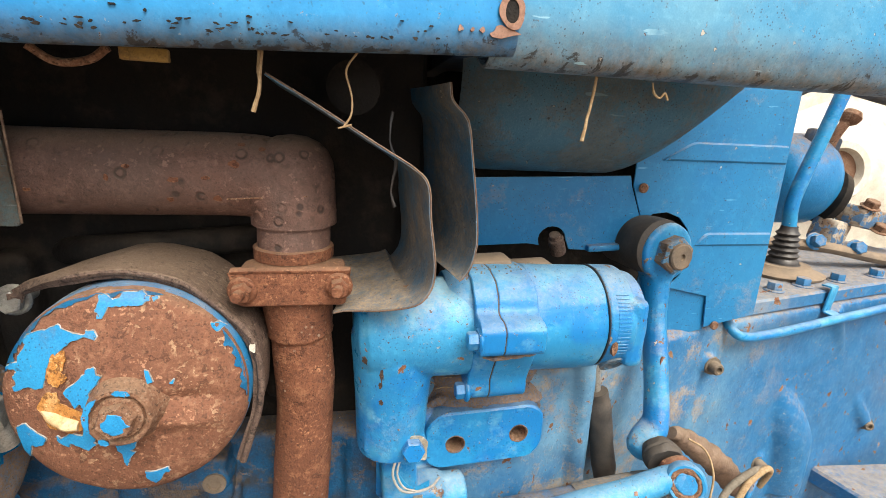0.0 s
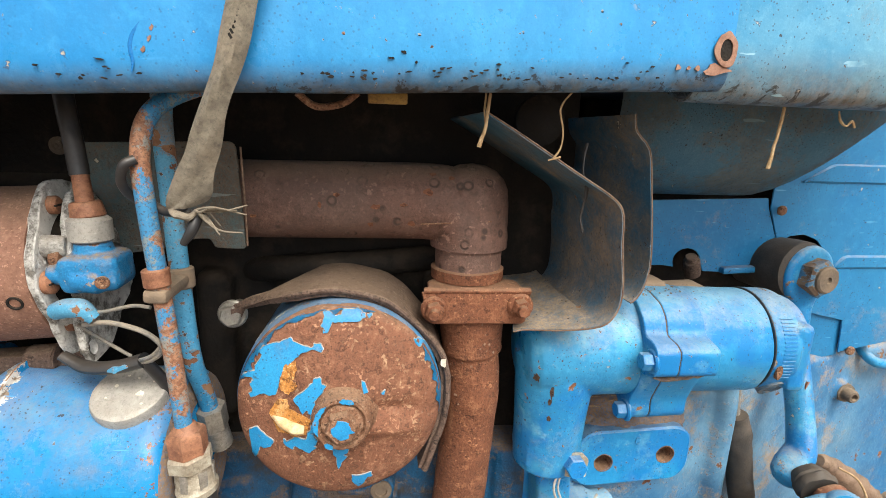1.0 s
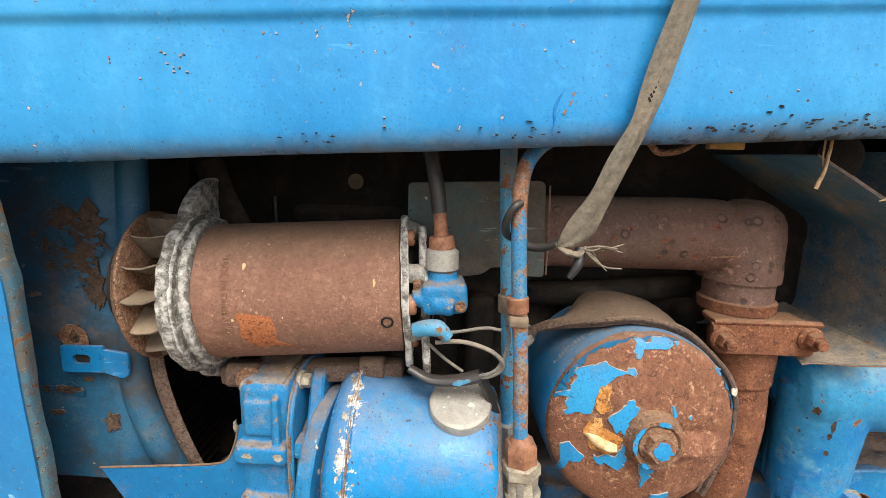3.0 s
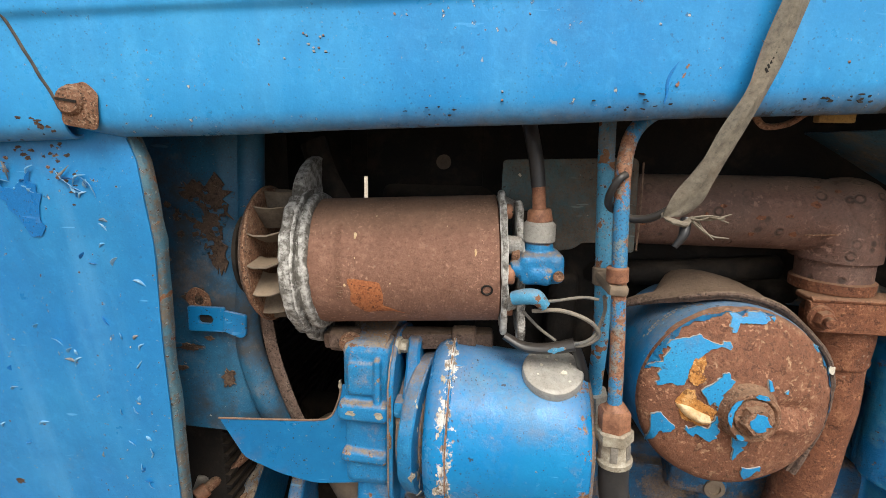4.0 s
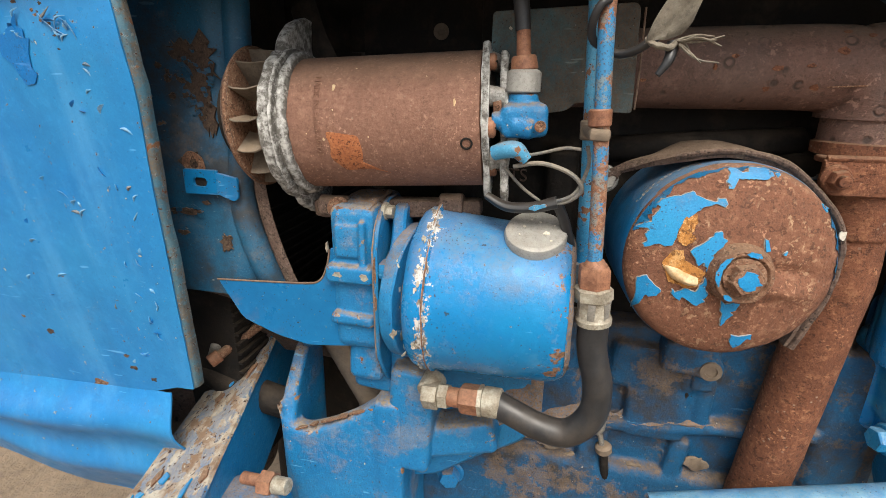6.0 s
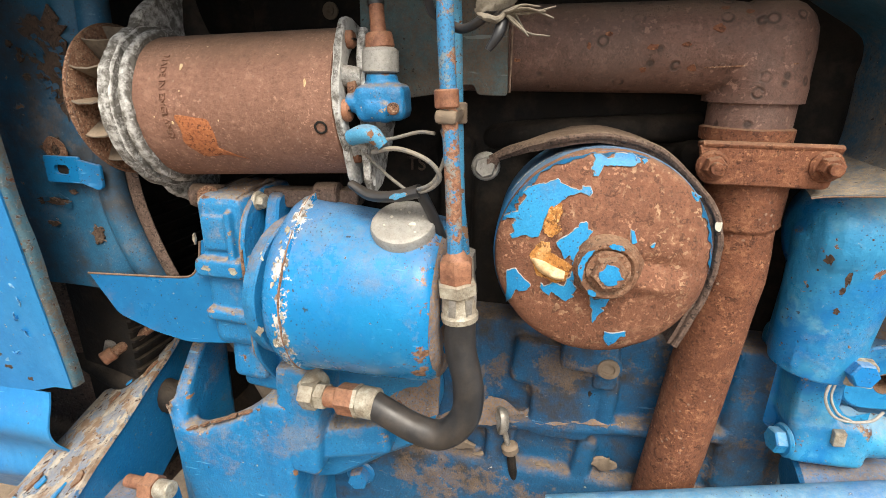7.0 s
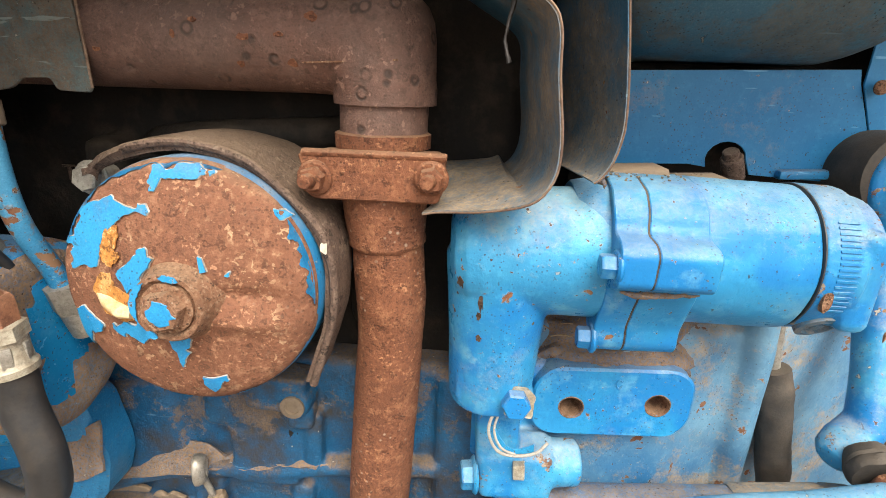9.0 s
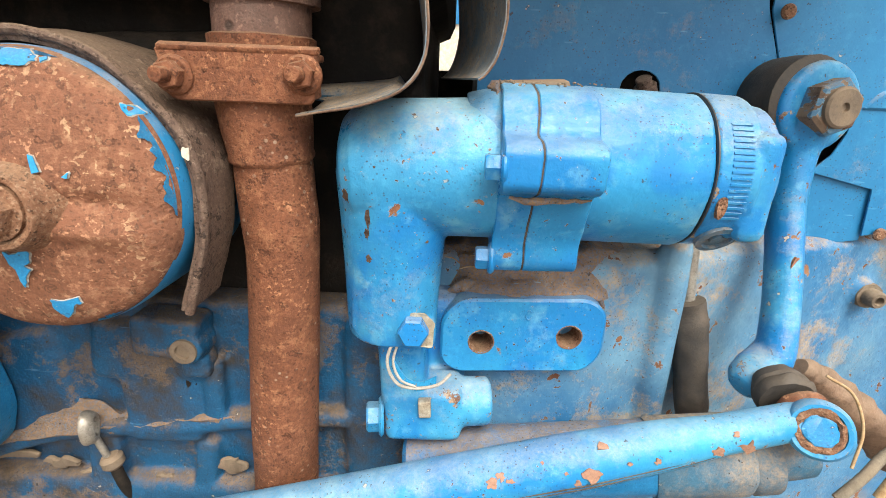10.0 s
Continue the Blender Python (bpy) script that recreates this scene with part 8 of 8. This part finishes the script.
tube(h, [(0.90, 0.85, 1.10), (0.91, 0.85, 1.16), (0.935, 0.85, 1.205)], 0.009, 12)
part("stick", h, M_BOLTRUST, kl)
h = B()
lathe(h, [(0, 0.008), (0.006, 0.016), (0.016, 0.019), (0.026, 0.014), (0.03, 0)], (0.932, 0.85, 1.195), V(0.5, 0, 1), 22)
part("knob", h, M_BOLTRUST, kl)
cyl = thing("brake_cylinder", (0.87, 0.85, 1.03), "round blue cast housing on the gearbox", "housing")
h = B()
lathe(h, [(0, 0.05), (0.01, 0.075), (0.03, 0.09), (0.10, 0.09), (0.125, 0.075), (0.13, 0)], (0.80, 0.9, 1.085), V(1, -0.1, 0), 40)
part("drum", h, M_BLUE, cyl)
h = B()
lathe(h, [(0, 0.03), (0.015, 0.055), (0.03, 0.05), (0.04, 0)], (0.92, 0.86, 1.06), V(1, -0.4, -0.3), 30)
part("cap", h, M_GRIME_SHADE, cyl)
h = B()
box(h, (0.90, 0.86, 1.16), (0.09, 0.02, 0.035), (0, 12, 10), 0.006)
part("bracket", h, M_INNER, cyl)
lin = thing("linkage", (1.0, 0.8, 1.0), "worn blue and rusty control linkage blocks", "linkage")
for c_, s_ in (((0.99, 0.82, 1.02), (0.09, 0.05, 0.04)), ((1.07, 0.8, 1.05), (0.07, 0.05, 0.03)), ((0.93, 0.83, 0.99), (0.05, 0.05, 0.05)), ((1.12, 0.82, 1.01), (0.08, 0.06, 0.05))):
    h = B()
    box(h, c_, s_, (5, 10, 12), 0.008)
    part("block", h, M_WORN, lin)
for o in ((0.97, 0.795, 1.045), (1.04, 0.79, 1.0), (1.09, 0.775, 1.065), (1.0, 0.79, 1.0)):
    h = B()
    bolt(h, o, V(0, -0.4, 1), 0.022, 0.012)
    part("bolt", h, M_BOLTRUST, lin)
h = B()
tube(h, [(0.86, 0.78, 1.25), (1.0, 0.8, 1.235), (1.2, 0.82, 1.23)], 0.012, 12)
solo("hand_rail", h, M_INNER, "blue bar under the rear bonnet, darkened as shade", "bar")
# far rear wheel
wh = thing("tractor_wheel", (1.75, 1.45, 0.0), "cream painted rear wheel, dirty and scratched", "wheel")
h = B()
lathe(h, [(0, 0.0), (0, 0.12), (0.02, 0.16), (0.03, 0.30), (-0.03, 0.42), (-0.10, 0.50), (-0.12, 0.56), (-0.11, 0.58)], (1.75, 1.42, 0.78), -Y, 64)
part("rim", h, M_CREAM, wh)
h = B()
lathe(h, [(-0.13, 0.55), (-0.11, 0.62), (-0.12, 0.72), (-0.2, 0.78), (-0.35, 0.78), (-0.4, 0.6)], (1.75, 1.42, 0.78), -Y, 64)
part("tyre", h, M_RUBBER, wh)
h = B()
lathe(h, [(0, 0.10), (0.03, 0.105), (0.05, 0.09), (0.05, 0.07), (0.02, 0.06), (0.01, 0)], (1.50, 1.36, 1.07), V(-0.15, -1, 0.1), 40)
part("weight_ring", h, M_CREAM, wh, "cream ring round a rusty recess")
h = B()
lathe(h, [(0, 0.07), (0.028, 0.068), (0.028, 0)], (1.50, 1.36, 1.07), V(-0.15, -1, 0.1), 30)
part("recess", h, M_BOLTRUST, wh)

# step plate at the lower rear
h = B()
plate(h, rounded([(0.782, 0.639), (0.799, 0.57), (0.813, 0.525), (1.121, 0.609)], 0.006), (0, 0, 0.615), X, Y, -Z, 0.03, 0.004)
solo("step_plate", dent(h, 0.002, 0.05), M_BELL, "worn steel foot step, blue paint rubbed off", "step")

# ---- cowl panels ----
cw = thing("cowl", (0.3, 0.54, 0.95), "blue sheet steel cowl panels below the fuel tank", "cowl")
arch = []
for i in range(9):
    a = math.pi * i / 8
    arch.append((0.219 + 0.016 * math.cos(a), 1.045 + 0.014 * math.sin(a)))
pts = [(0.09, 1.109), (0.3045, 1.116), (0.3075, 1.105), (0.3235, 1.068)]
for i in range(5):
    a = radians(112 + i * 20)
    pts.append((0.352 + 0.043 * math.cos(a), 1.028 + 0.048 * math.sin(a)))
pts += [(0.300, 1.03), (0.2405, 1.033)] + arch + [(0.2045, 1.038), (0.19, 1.04), (0.09, 1.036)]
h = B()
plate(h, [Vector(p) for p in pts], (0, 0.527, 0), (1, 0.02, 0), Z, Y, 0.002, 0.0004)
part("front_panel", h, M_COWL, cw)
h = B()
box(h, (0.285, 0.5305, 1.036), (0.05, 0.012, 0.008), (0, -3, 1), 0.003)
part("pressed_edge", h, M_COWL, cw)
pts = [(0.3085, 1.26), (0.309, 1.105), (0.325, 1.066)]
for i in range(9):
    a = radians(108 - i * 24)
    pts.append((0.352 + 0.043 * math.cos(a), 1.028 + 0.048 * math.sin(a)))
pts += [(0.372, 0.985), (0.43, 0.972), (0.434, 0.931), (0.505, 0.945), (0.503, 1.26)]
h = B()
plate(h, [Vector(p) for p in pts], (0, 0.523, 0), (1, 0.03, 0), Z, Y, 0.002, 0.0004)
part("rear_panel", h, M_COWL, cw)
pts = [(0.335, 1.005), (0.374, 0.988), (0.4325, 0.975), (0.4365, 0.926), (0.37, 0.916), (0.335, 0.925)]
h = B()
plate(h, rounded(pts, 0.002), (0, 0.527, 0), (1, 0.03, 0), Z, Y, 0.002, 0.0004)
part("lower_panel", h, M_COWL, cw)
for out in ([(0.338, 1.1335), (0.504, 1.1335), (0.502, 1.155), (0.375, 1.155)], [(0.398, 1.036), (0.504, 1.036), (0.503, 1.052), (0.412, 1.052)]):
    h = B()
    plate(h, rounded(out, [0.004, 0.002, 0.002, 0.006]), (0, 0.5205, 0), (1, 0.03, 0), Z, Y, 0.0045, 0.0022)
    part("pressed_step", h, M_COWL, cw, "pressed stiffening step")
h = B()
sheet(h, [[V(0.505, 0.539 + 0.08 * f, z) for f in (0, 0.5, 1)] for z in (0.945, 1.05, 1.26)], 0.002)
part("rear_return", h, M_COWL, cw)
for o in ((0.317, 0.5265, 1.1035), (0.4465, 0.534, 0.934)):
    h = B()
    lathe(h, [(0, 0.0055), (0.0015, 0.0055), (0.003, 0.004), (0.0034, 0)], o, -Y, 18)
    s_ = part("screw", h, M_BOLTRUST, cw)
# black block stands for the dark space behind the cowl openings
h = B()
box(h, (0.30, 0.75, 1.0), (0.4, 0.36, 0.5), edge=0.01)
solo("inner_firewall", h, M_GRIME_SHADE, "bulkhead behind the cowl panels, blackened as shade", "bulkhead")
h = B()
rod(h, (0.228, 0.53, 1.03), (0.219, 0.522, 1.048), 0.0085)
rod(h, (0.219, 0.522, 1.046), (0.216, 0.519, 1.053), 0.006)
solo("banjo_union", h, M_STRAPIRON, "dusty pipe union in the cowl cut-out", "fitting")

# ---- fuel tank ----
h = B()
rows = []
for i in range(23):
    f = i / 22
    x = 0.095 + 0.275 * f
    e = 1 - abs(2 * f - 1) ** 5 * 0.35
    r = []
    dep = 0.100 * (1 - 0.75 * max(0, (f - 0.62) / 0.38) ** 1.6) * (1 - 0.25 * max(0, (0.14 - f) / 0.14) ** 2)
    for k in range(13):
        a = math.pi * 0.5 * k / 12
        r.append(V(x, 0.452 + 0.012 * (1 - e) * 3 + 0.085 * (1 - math.cos(a)), 1.218 - dep * math.sin(a) ** 0.8))
    r.append(V(x, 0.66, 1.218 - dep))
    rows.append(r)
skin(h, rows, closed=False, cap=False)
bmesh.ops.solidify(h, geom=h.faces[:], thickness=0.003)
ft_ = thing("fuel_tank", (0.23, 0.55, 1.12), "dark blue rounded fuel tank under the bonnet", "fuel tank")
part("shell", h, M_TANKD, ft_)
h = B()
box(h, (0.235, 0.56, 1.235), (0.30, 0.2, 0.04), edge=0.006)
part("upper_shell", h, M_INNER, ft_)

# ---- steering arm, drag link ----
sa = thing("steering_linkage", (0.31, 0.47, 0.85), "blue forged steering drop arm with large hexagon nut", "linkage")
SC = V(0.338, 0.505, 1.0375)
sd_ = V(0.16, -1, 0.03).normalized()
# near-black colour stands for the shadow in the recess round the nut
h = B()
lathe(h, [(-0.06, 0.030), (-0.01, 0.0325), (0.006, 0.032), (0.008, 0.028)], SC + V(-0.006, 0.003, 0.004), sd_, 36)
part("shaft_boss", h, M_BOOT, sa, "dusty shaft boss, darkened for the shadowed recess")
h = B()
lathe(h, [(-0.022, 0.028), (-0.02, 0.033), (0.0, 0.033), (0.003, 0.029)], SC + V(0.002, -0.006, 0), sd_, 36)
tube(h, [(0.338, 0.512, 1.03), (0.336, 0.507, 1.0), (0.3325, 0.495, 0.965), (0.3295, 0.478, 0.93), (0.3255, 0.461, 0.897), (0.320, 0.446, 0.868), (0.316, 0.440, 0.857)], [0.026, 0.0185, 0.0155, 0.015, 0.0148, 0.0155, 0.015], 22, 5, flat=0.8)
tube(h, [(0.318, 0.446, 0.863), (0.307, 0.438, 0.853), (0.296, 0.432, 0.846), (0.289, 0.429, 0.844)], [0.014, 0.0175, 0.016, 0.010], 20, 4, flat=0.75)
part("arm", h, M_PUMPW, sa, remesh=0.0022, soften=5)
h = B()
lathe(h, [(0, 0.0255), (0.0035, 0.0255), (0.004, 0.022)], SC + sd_ * 0.003, sd_, 32)
part("washer", h, M_BLUE, sa)
h = B()
hexa(h, SC + sd_ * 0.006, sd_, 0.0355, 0.018, 0.35)
nt = part("nut", h, M_NUT, sa, "large worn hexagon nut")
h = B()
lathe(h, [(0, 0.0145), (0.004, 0.0142), (0.0055, 0.0125), (0.0055, 0.0035), (0.003, 0.003), (0.003, 0)], SC + sd_ * 0.0225, sd_, 30)
part("shaft_end", h, M_DUSTY, nt, "centre-drilled shaft end")
for o, rx, rz, k in ((V(0.3315, 0.481, 0.945), 0.003, 0.005, 1), (V(0.3285, 0.4715, 0.926), 0.0035, 0.009, 2), (V(0.333, 0.492, 0.972), 0.002, 0.003, 3)):
    h = B()
    plate(h, rounded(ragged(10, rx, rz, k + 20, 0.35), 0.001), o + V(0, -0.010, 0), V(1, 0.45, 0), Z, Y, 0.006)
    part("rust_chip", h, M_BRASS, sa)

dl = thing("drag_link", (0.15, 0.36, 0.82), "thick blue drag link bar with chipped paint", "drag link")
h = B()
DLA, DLB = V(0.307, 0.3885, 0.8475), V(-0.06, 0.378, 0.749)
tube(h, [DLA, DLA.lerp(DLB, 0.14), DLA.lerp(DLB, 0.24), DLA.lerp(DLB, 0.4), DLA.lerp(DLB, 0.7), DLA.lerp(DLB, 1.25)], [0.0120, 0.0128, 0.0160, 0.0185, 0.0185, 0.0185], 26, 5)
bar = part("bar", h, M_PUMP, dl)
for k in range(17):
    rr = random.Random(k + 31)
    f, a = rr.uniform(0.1, 0.88), rr.uniform(-0.35, 1.1)
    q = DLA.lerp(DLB, f)
    nrm = V(0, -math.cos(a), math.sin(a))
    rad_ = 0.0125 + min(1, max(0, (f - 0.12) / 0.2)) * 0.006
    s_ = rr.choice([0.0013, 0.0022, 0.0035, 0.0058])
    h = B()
    plate(h, rounded(ragged(15, s_, s_ * 0.8, k + 90, 0.55), s_ * 0.12), q + nrm * (rad_ + 0.0004), X, X.cross(nrm), -nrm, 0.003)
    part("paint_chip", h, M_CHIP, bar, "pinkish bare patch")
h = B()
EYE, eye_d = V(0.3105, 0.3804, 0.8470), V(-0.45, -0.8, 0.4).normalized()
lathe(h, [(-0.020, 0.013), (-0.015, 0.018), (0.002, 0.0188), (0.0075, 0.0182), (0.0098, 0.0162), (0.0095, 0.0138), (0.0072, 0.0132), (0.0072, 0)], EYE, eye_d, 40)
je = part("ball_joint", dent(h, 0.0005, 0.01), M_PUMP, dl, "round blue ball joint housing")
h = B()
lathe(h, [(0.0070, 0.0139), (0.0100, 0.0136), (0.0104, 0.0112), (0.0090, 0.0092)], EYE, eye_d, 40, cap=False)
part("rust_ring", dent(h, 0.0016, 0.005), M_BOLTRUST, je, "broken rusty crimped ring")
h = B()
plate(h, rounded(ragged(22, 0.0098, 0.0094, 4, 0.1), 0.001), EYE + eye_d * 0.0100, basis(eye_d)[0], basis(eye_d)[1], -eye_d, 0.002, 0.0005)
part("end_plug", dent(h, 0.0005, 0.006), M_FLAKE, je, "bright blue end plug")
h = B()
lathe(h, [(0, 0.0150), (0.003, 0.0165), (0.0055, 0.0160)], EYE - eye_d * 0.012 + V(-0.004, 0.006, 0.005), V(0.05, 1, 0.35), 34)
part("stained_collar", dent(h, 0.0010, 0.006), M_RUST, dl, "rust-orange collar under the boot")
h = B()
lathe(h, [(0, 0.0165), (0.0025, 0.0185), (0.007, 0.0192), (0.009, 0.0178), (0.0115, 0.0184), (0.020, 0.0145)], (0.3060, 0.4040, 0.8500), V(0.1, 1, 0.25), 34)
part("dust_boot", dent(h, 0.0014, 0.009), M_BOOT, dl, "cracked rubber dust boot")


def link_r(f_):
    """Radius of the drag link at a share of its length."""
    return 0.0130 + 0.0055 * min(1, max(0, (f_ - 0.12) / 0.24))


for a_, f0, f1 in ((-0.22, 0.2, 1.0), (-0.42, 0.16, 1.0)):
    h = B()
    tube(h, [DLA.lerp(DLB, f0 + (f1 - f0) * i / 14) + V(0, -math.cos(a_), math.sin(a_)) * (link_r(f0 + (f1 - f0) * i / 14) - 0.0001) for i in range(15)], [0.0002] + [0.0006 + 0.0002 * math.sin(i * 2.1) for i in range(1, 15)], 6, 2)
    part("weld_line", h, M_JOINT, bar, "dark seam line")

# ---- cable boot, wires and clutter at the lower rear ----
sw = thing("switch_cable", (0.2640, 0.4770, 0.7820), "grey wire entering a long black rubber boot", "cable")
h = B()
tube(h, [(0.2570, 0.4740, 0.9470), (0.2600, 0.4740, 0.9120), (0.2640, 0.4740, 0.8840)], 0.0048, 12)
part("cable", h, M_STEEL, sw)
h = B()
tube(h, [(0.2625, 0.4740, 0.8900), (0.2690, 0.4710, 0.8620), (0.2780, 0.4680, 0.8120), (0.2840, 0.4660, 0.7820)], [0.0128, 0.0132, 0.0132, 0.012], 18, 8)
part("boot", dent(h, 0.0022, 0.014), M_BOOT, sw, "dusty black rubber sleeve")
h = B()
tube(h, [(0.2690, 0.4820, 0.8920), (0.2820, 0.4840, 0.8520), (0.2890, 0.4840, 0.8020)], 0.0038, 10)
part("blue_wire", h, M_BLUE, sw)
rr = random.Random(8)
for pts, r, m_, lab in (
    ([(0.36, 0.40, 0.772), (0.378, 0.405, 0.788), (0.398, 0.415, 0.800), (0.42, 0.42, 0.810), (0.44, 0.425, 0.812), (0.452, 0.432, 0.802), (0.445, 0.44, 0.785), (0.43, 0.45, 0.765)], 0.0037, M_STRAP, "old cream insulated cable looped by the gearbox"),
    ([(0.40, 0.41, 0.765), (0.41, 0.413, 0.785), (0.424, 0.418, 0.802), (0.446, 0.422, 0.814), (0.462, 0.43, 0.802), (0.464, 0.44, 0.775)], 0.0035, M_STRAW, "old tan insulated cable looped by the gearbox"),
    ([(0.42, 0.415, 0.76), (0.43, 0.42, 0.785), (0.445, 0.43, 0.792), (0.455, 0.44, 0.775)], 0.003, M_BLUE, "blue painted cable by the gearbox"),
    ([(0.348, 0.428, 0.856), (0.362, 0.418, 0.848), (0.368, 0.408, 0.826), (0.362, 0.40, 0.80)], 0.0011, M_STRAW, "thin tan wire by the ball joint"),
):
    h = B()
    tube(h, pts, r, 12)
    solo("loose_cable", h, m_, lab, "cable", "loose cables")
h = B()
tube(h, [(0.338, 0.442, 0.852), (0.358, 0.446, 0.841), (0.385, 0.449, 0.823), (0.415, 0.452, 0.799), (0.45, 0.455, 0.762)], [0.007, 0.0105, 0.0125, 0.0135, 0.0125], 20, 12)
for v in h.verts:
    v.co += V(0.5, -0.6, 0.5) * (0.0022 * noise.noise(V((v.co.x - v.co.z) * 130, v.co.y * 30, 1)) + 0.0016 * noise.noise(v.co * 150)) + V(0, 0, 0.005 * noise.noise(v.co * 55))
solo("rubber_bellows", h, M_LEATHER, "dusty brown crumpled rubber bellows", "boot")
cy = thing("steering_cylinder", (0.2, 0.42, 0.76), "dirty blue cylinder with brown stains below the drag link", "cylinder")
h = B()
rod(h, (0.05, 0.42, 0.765), (0.29, 0.41, 0.80), 0.028, 0.026, 32)
part("barrel", dent(h, 0.001, 0.02), M_BLUE, cy)
h = B()
lathe(h, [(0, 0.0275), (0.003, 0.0285), (0.062, 0.0285), (0.065, 0.027), (0.068, 0.0285), (0.082, 0.028), (0.086, 0.02), (0.11, 0.018)], (0.225, 0.413, 0.7905), V(0.29 - 0.05, -0.01, 0.035), 36)
part("gland", dent(h, 0.0014, 0.016), M_SHIELD, cy, "dusty casting with worn paint")
h = B()
rod(h, (0.20, 0.36, 0.755), (0.36, 0.355, 0.762), 0.02, 0.02, 24)
solo("lower_tube", h, M_DUSTY, "pale dusty tube under the steering gear", "tube")

# ---- straws and twigs caught under the bonnet lip ----
for pts, r, lab in (
    ([(-0.044, 0.345, 1.203), (-0.0455, 0.343, 1.19), (-0.047, 0.343, 1.176), (-0.0505, 0.343, 1.164)], [0.0014, 0.0018, 0.0019, 0.0023], "dry twig hanging from the bonnet lip"),
    ([(-0.046, 0.347, 1.203), (-0.0475, 0.346, 1.19), (-0.047, 0.345, 1.178)], [0.0009, 0.0012, 0.0008], "dry twig hanging from the bonnet lip"),
    ([(0.010, 0.345, 1.203), (0.001, 0.347, 1.19), (0.0035, 0.348, 1.178), (0.004, 0.349, 1.166), (-0.0005, 0.349, 1.158)], [0.001, 0.0011, 0.001, 0.001, 0.0014], "thin curled dry stalk hanging from the bonnet lip"),
    ([(0.004, 0.349, 1.159), (-0.004, 0.349, 1.157)], [0.0012, 0.0008], "thin curled dry stalk hanging from the bonnet lip"),
    ([(0.166, 0.365, 1.198), (0.163, 0.363, 1.18), (0.1605, 0.362, 1.168), (0.1585, 0.361, 1.155)], [0.0019, 0.0019, 0.0018, 0.0024], "pale dry straw hanging from the rear bonnet"),
    ([(0.208, 0.366, 1.196), (0.209, 0.364, 1.189), (0.213, 0.363, 1.186), (0.216, 0.362, 1.189), (0.219, 0.362, 1.185)], [0.0008, 0.0016, 0.0012, 0.0016, 0.001], "small curled straw under the rear bonnet"),
):
    h = B()
    tube(h, pts, [q * 0.58 for q in r], 8)
    solo("dry_twig", dent(h, 0.0004, 0.006), M_STRAW, lab, "twig", "caught straws")
h = B()
box(h, (-0.107, 0.352, 1.1915), (0.024, 0.006, 0.007), (0, 0, 5), 0.001)
solo("wooden_wedge", h, M_YELLOW, "small faded yellow wedge under the bonnet lip", "wedge")
h = B()
tube(h, [(-0.16, 0.345, 1.192), (-0.15, 0.35, 1.185), (-0.135, 0.352, 1.187), (-0.125, 0.352, 1.194)], 0.0022, 10)
solo("hanging_wire", h, M_BOLTRUST, "bent rusty wire under the bonnet lip", "wire")

for pts, r in (([(0.030, 0.372, 1.168), (0.0285, 0.371, 1.15), (0.033, 0.372, 1.135), (0.030, 0.371, 1.118), (0.0325, 0.371, 1.106)], [0.0012, 0.0006, 0.0014, 0.0007, 0.0012]),):
    h = B()
    tube(h, pts, r, 7)
    solo("frayed_string", dent(h, 0.0006, 0.004), M_RUBBER, "thin frayed black string caught on the heat shield", "string")
# casting boss with a plug under the oil filter
h = B()
box(h, (-0.128, 0.438, 0.862), (0.05, 0.03, 0.032), (0, 4, 0), 0.005)
rod(h, (-0.112, 0.445, 0.856), (-0.112, 0.421, 0.856), 0.0135, 0.012, 24)
box(h, (-0.112, 0.44, 0.836), (0.022, 0.02, 0.02), (0, 0, 0), 0.004)
db = thing("drain_boss", (-0.12, 0.44, 0.84), "dirty blue casting boss with a socket plug below the filter", "boss")
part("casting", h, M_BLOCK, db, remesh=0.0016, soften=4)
h = B()
lathe(h, [(0, 0.0095), (0.002, 0.0095), (0.0025, 0.0055), (0.0005, 0.0052), (0.0005, 0)], (-0.112, 0.4213, 0.856), -Y, 24)
part("plug", h, M_DUSTY, db, "dusty socket plug")

# added far-side sheet, black so that gaps behind the block stay dark
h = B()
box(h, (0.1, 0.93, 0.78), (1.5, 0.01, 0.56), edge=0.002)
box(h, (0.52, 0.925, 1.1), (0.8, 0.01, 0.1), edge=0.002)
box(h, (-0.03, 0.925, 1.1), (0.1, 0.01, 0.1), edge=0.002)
solo("far_side_blackout", h, M_GRIME_SHADE, "added black sheet that keeps the far side of the engine bay dark", "cover")

# ---- white shed wall far behind, seen through gaps ----
sh = thing("shed", (1.0, 9.0, 0.0), "far white rendered shed with a blue fascia", "building")
h = B()
box(h, (2.0, 9.2, 1.5), (16, 0.3, 3.0), edge=0.02)
part("wall", h, M_CREAM, sh)
h = B()
box(h, (2.0, 9.03, 2.2), (16, 0.06, 0.5), edge=0.01)
part("fascia", h, M_PANEL, sh, "blue painted fascia board")
h = B()
box(h, (2.0, 9.1, 3.06), (16.6, 1.2, 0.1), edge=0.02)
part("roof_edge", h, M_GREYPAD, sh)
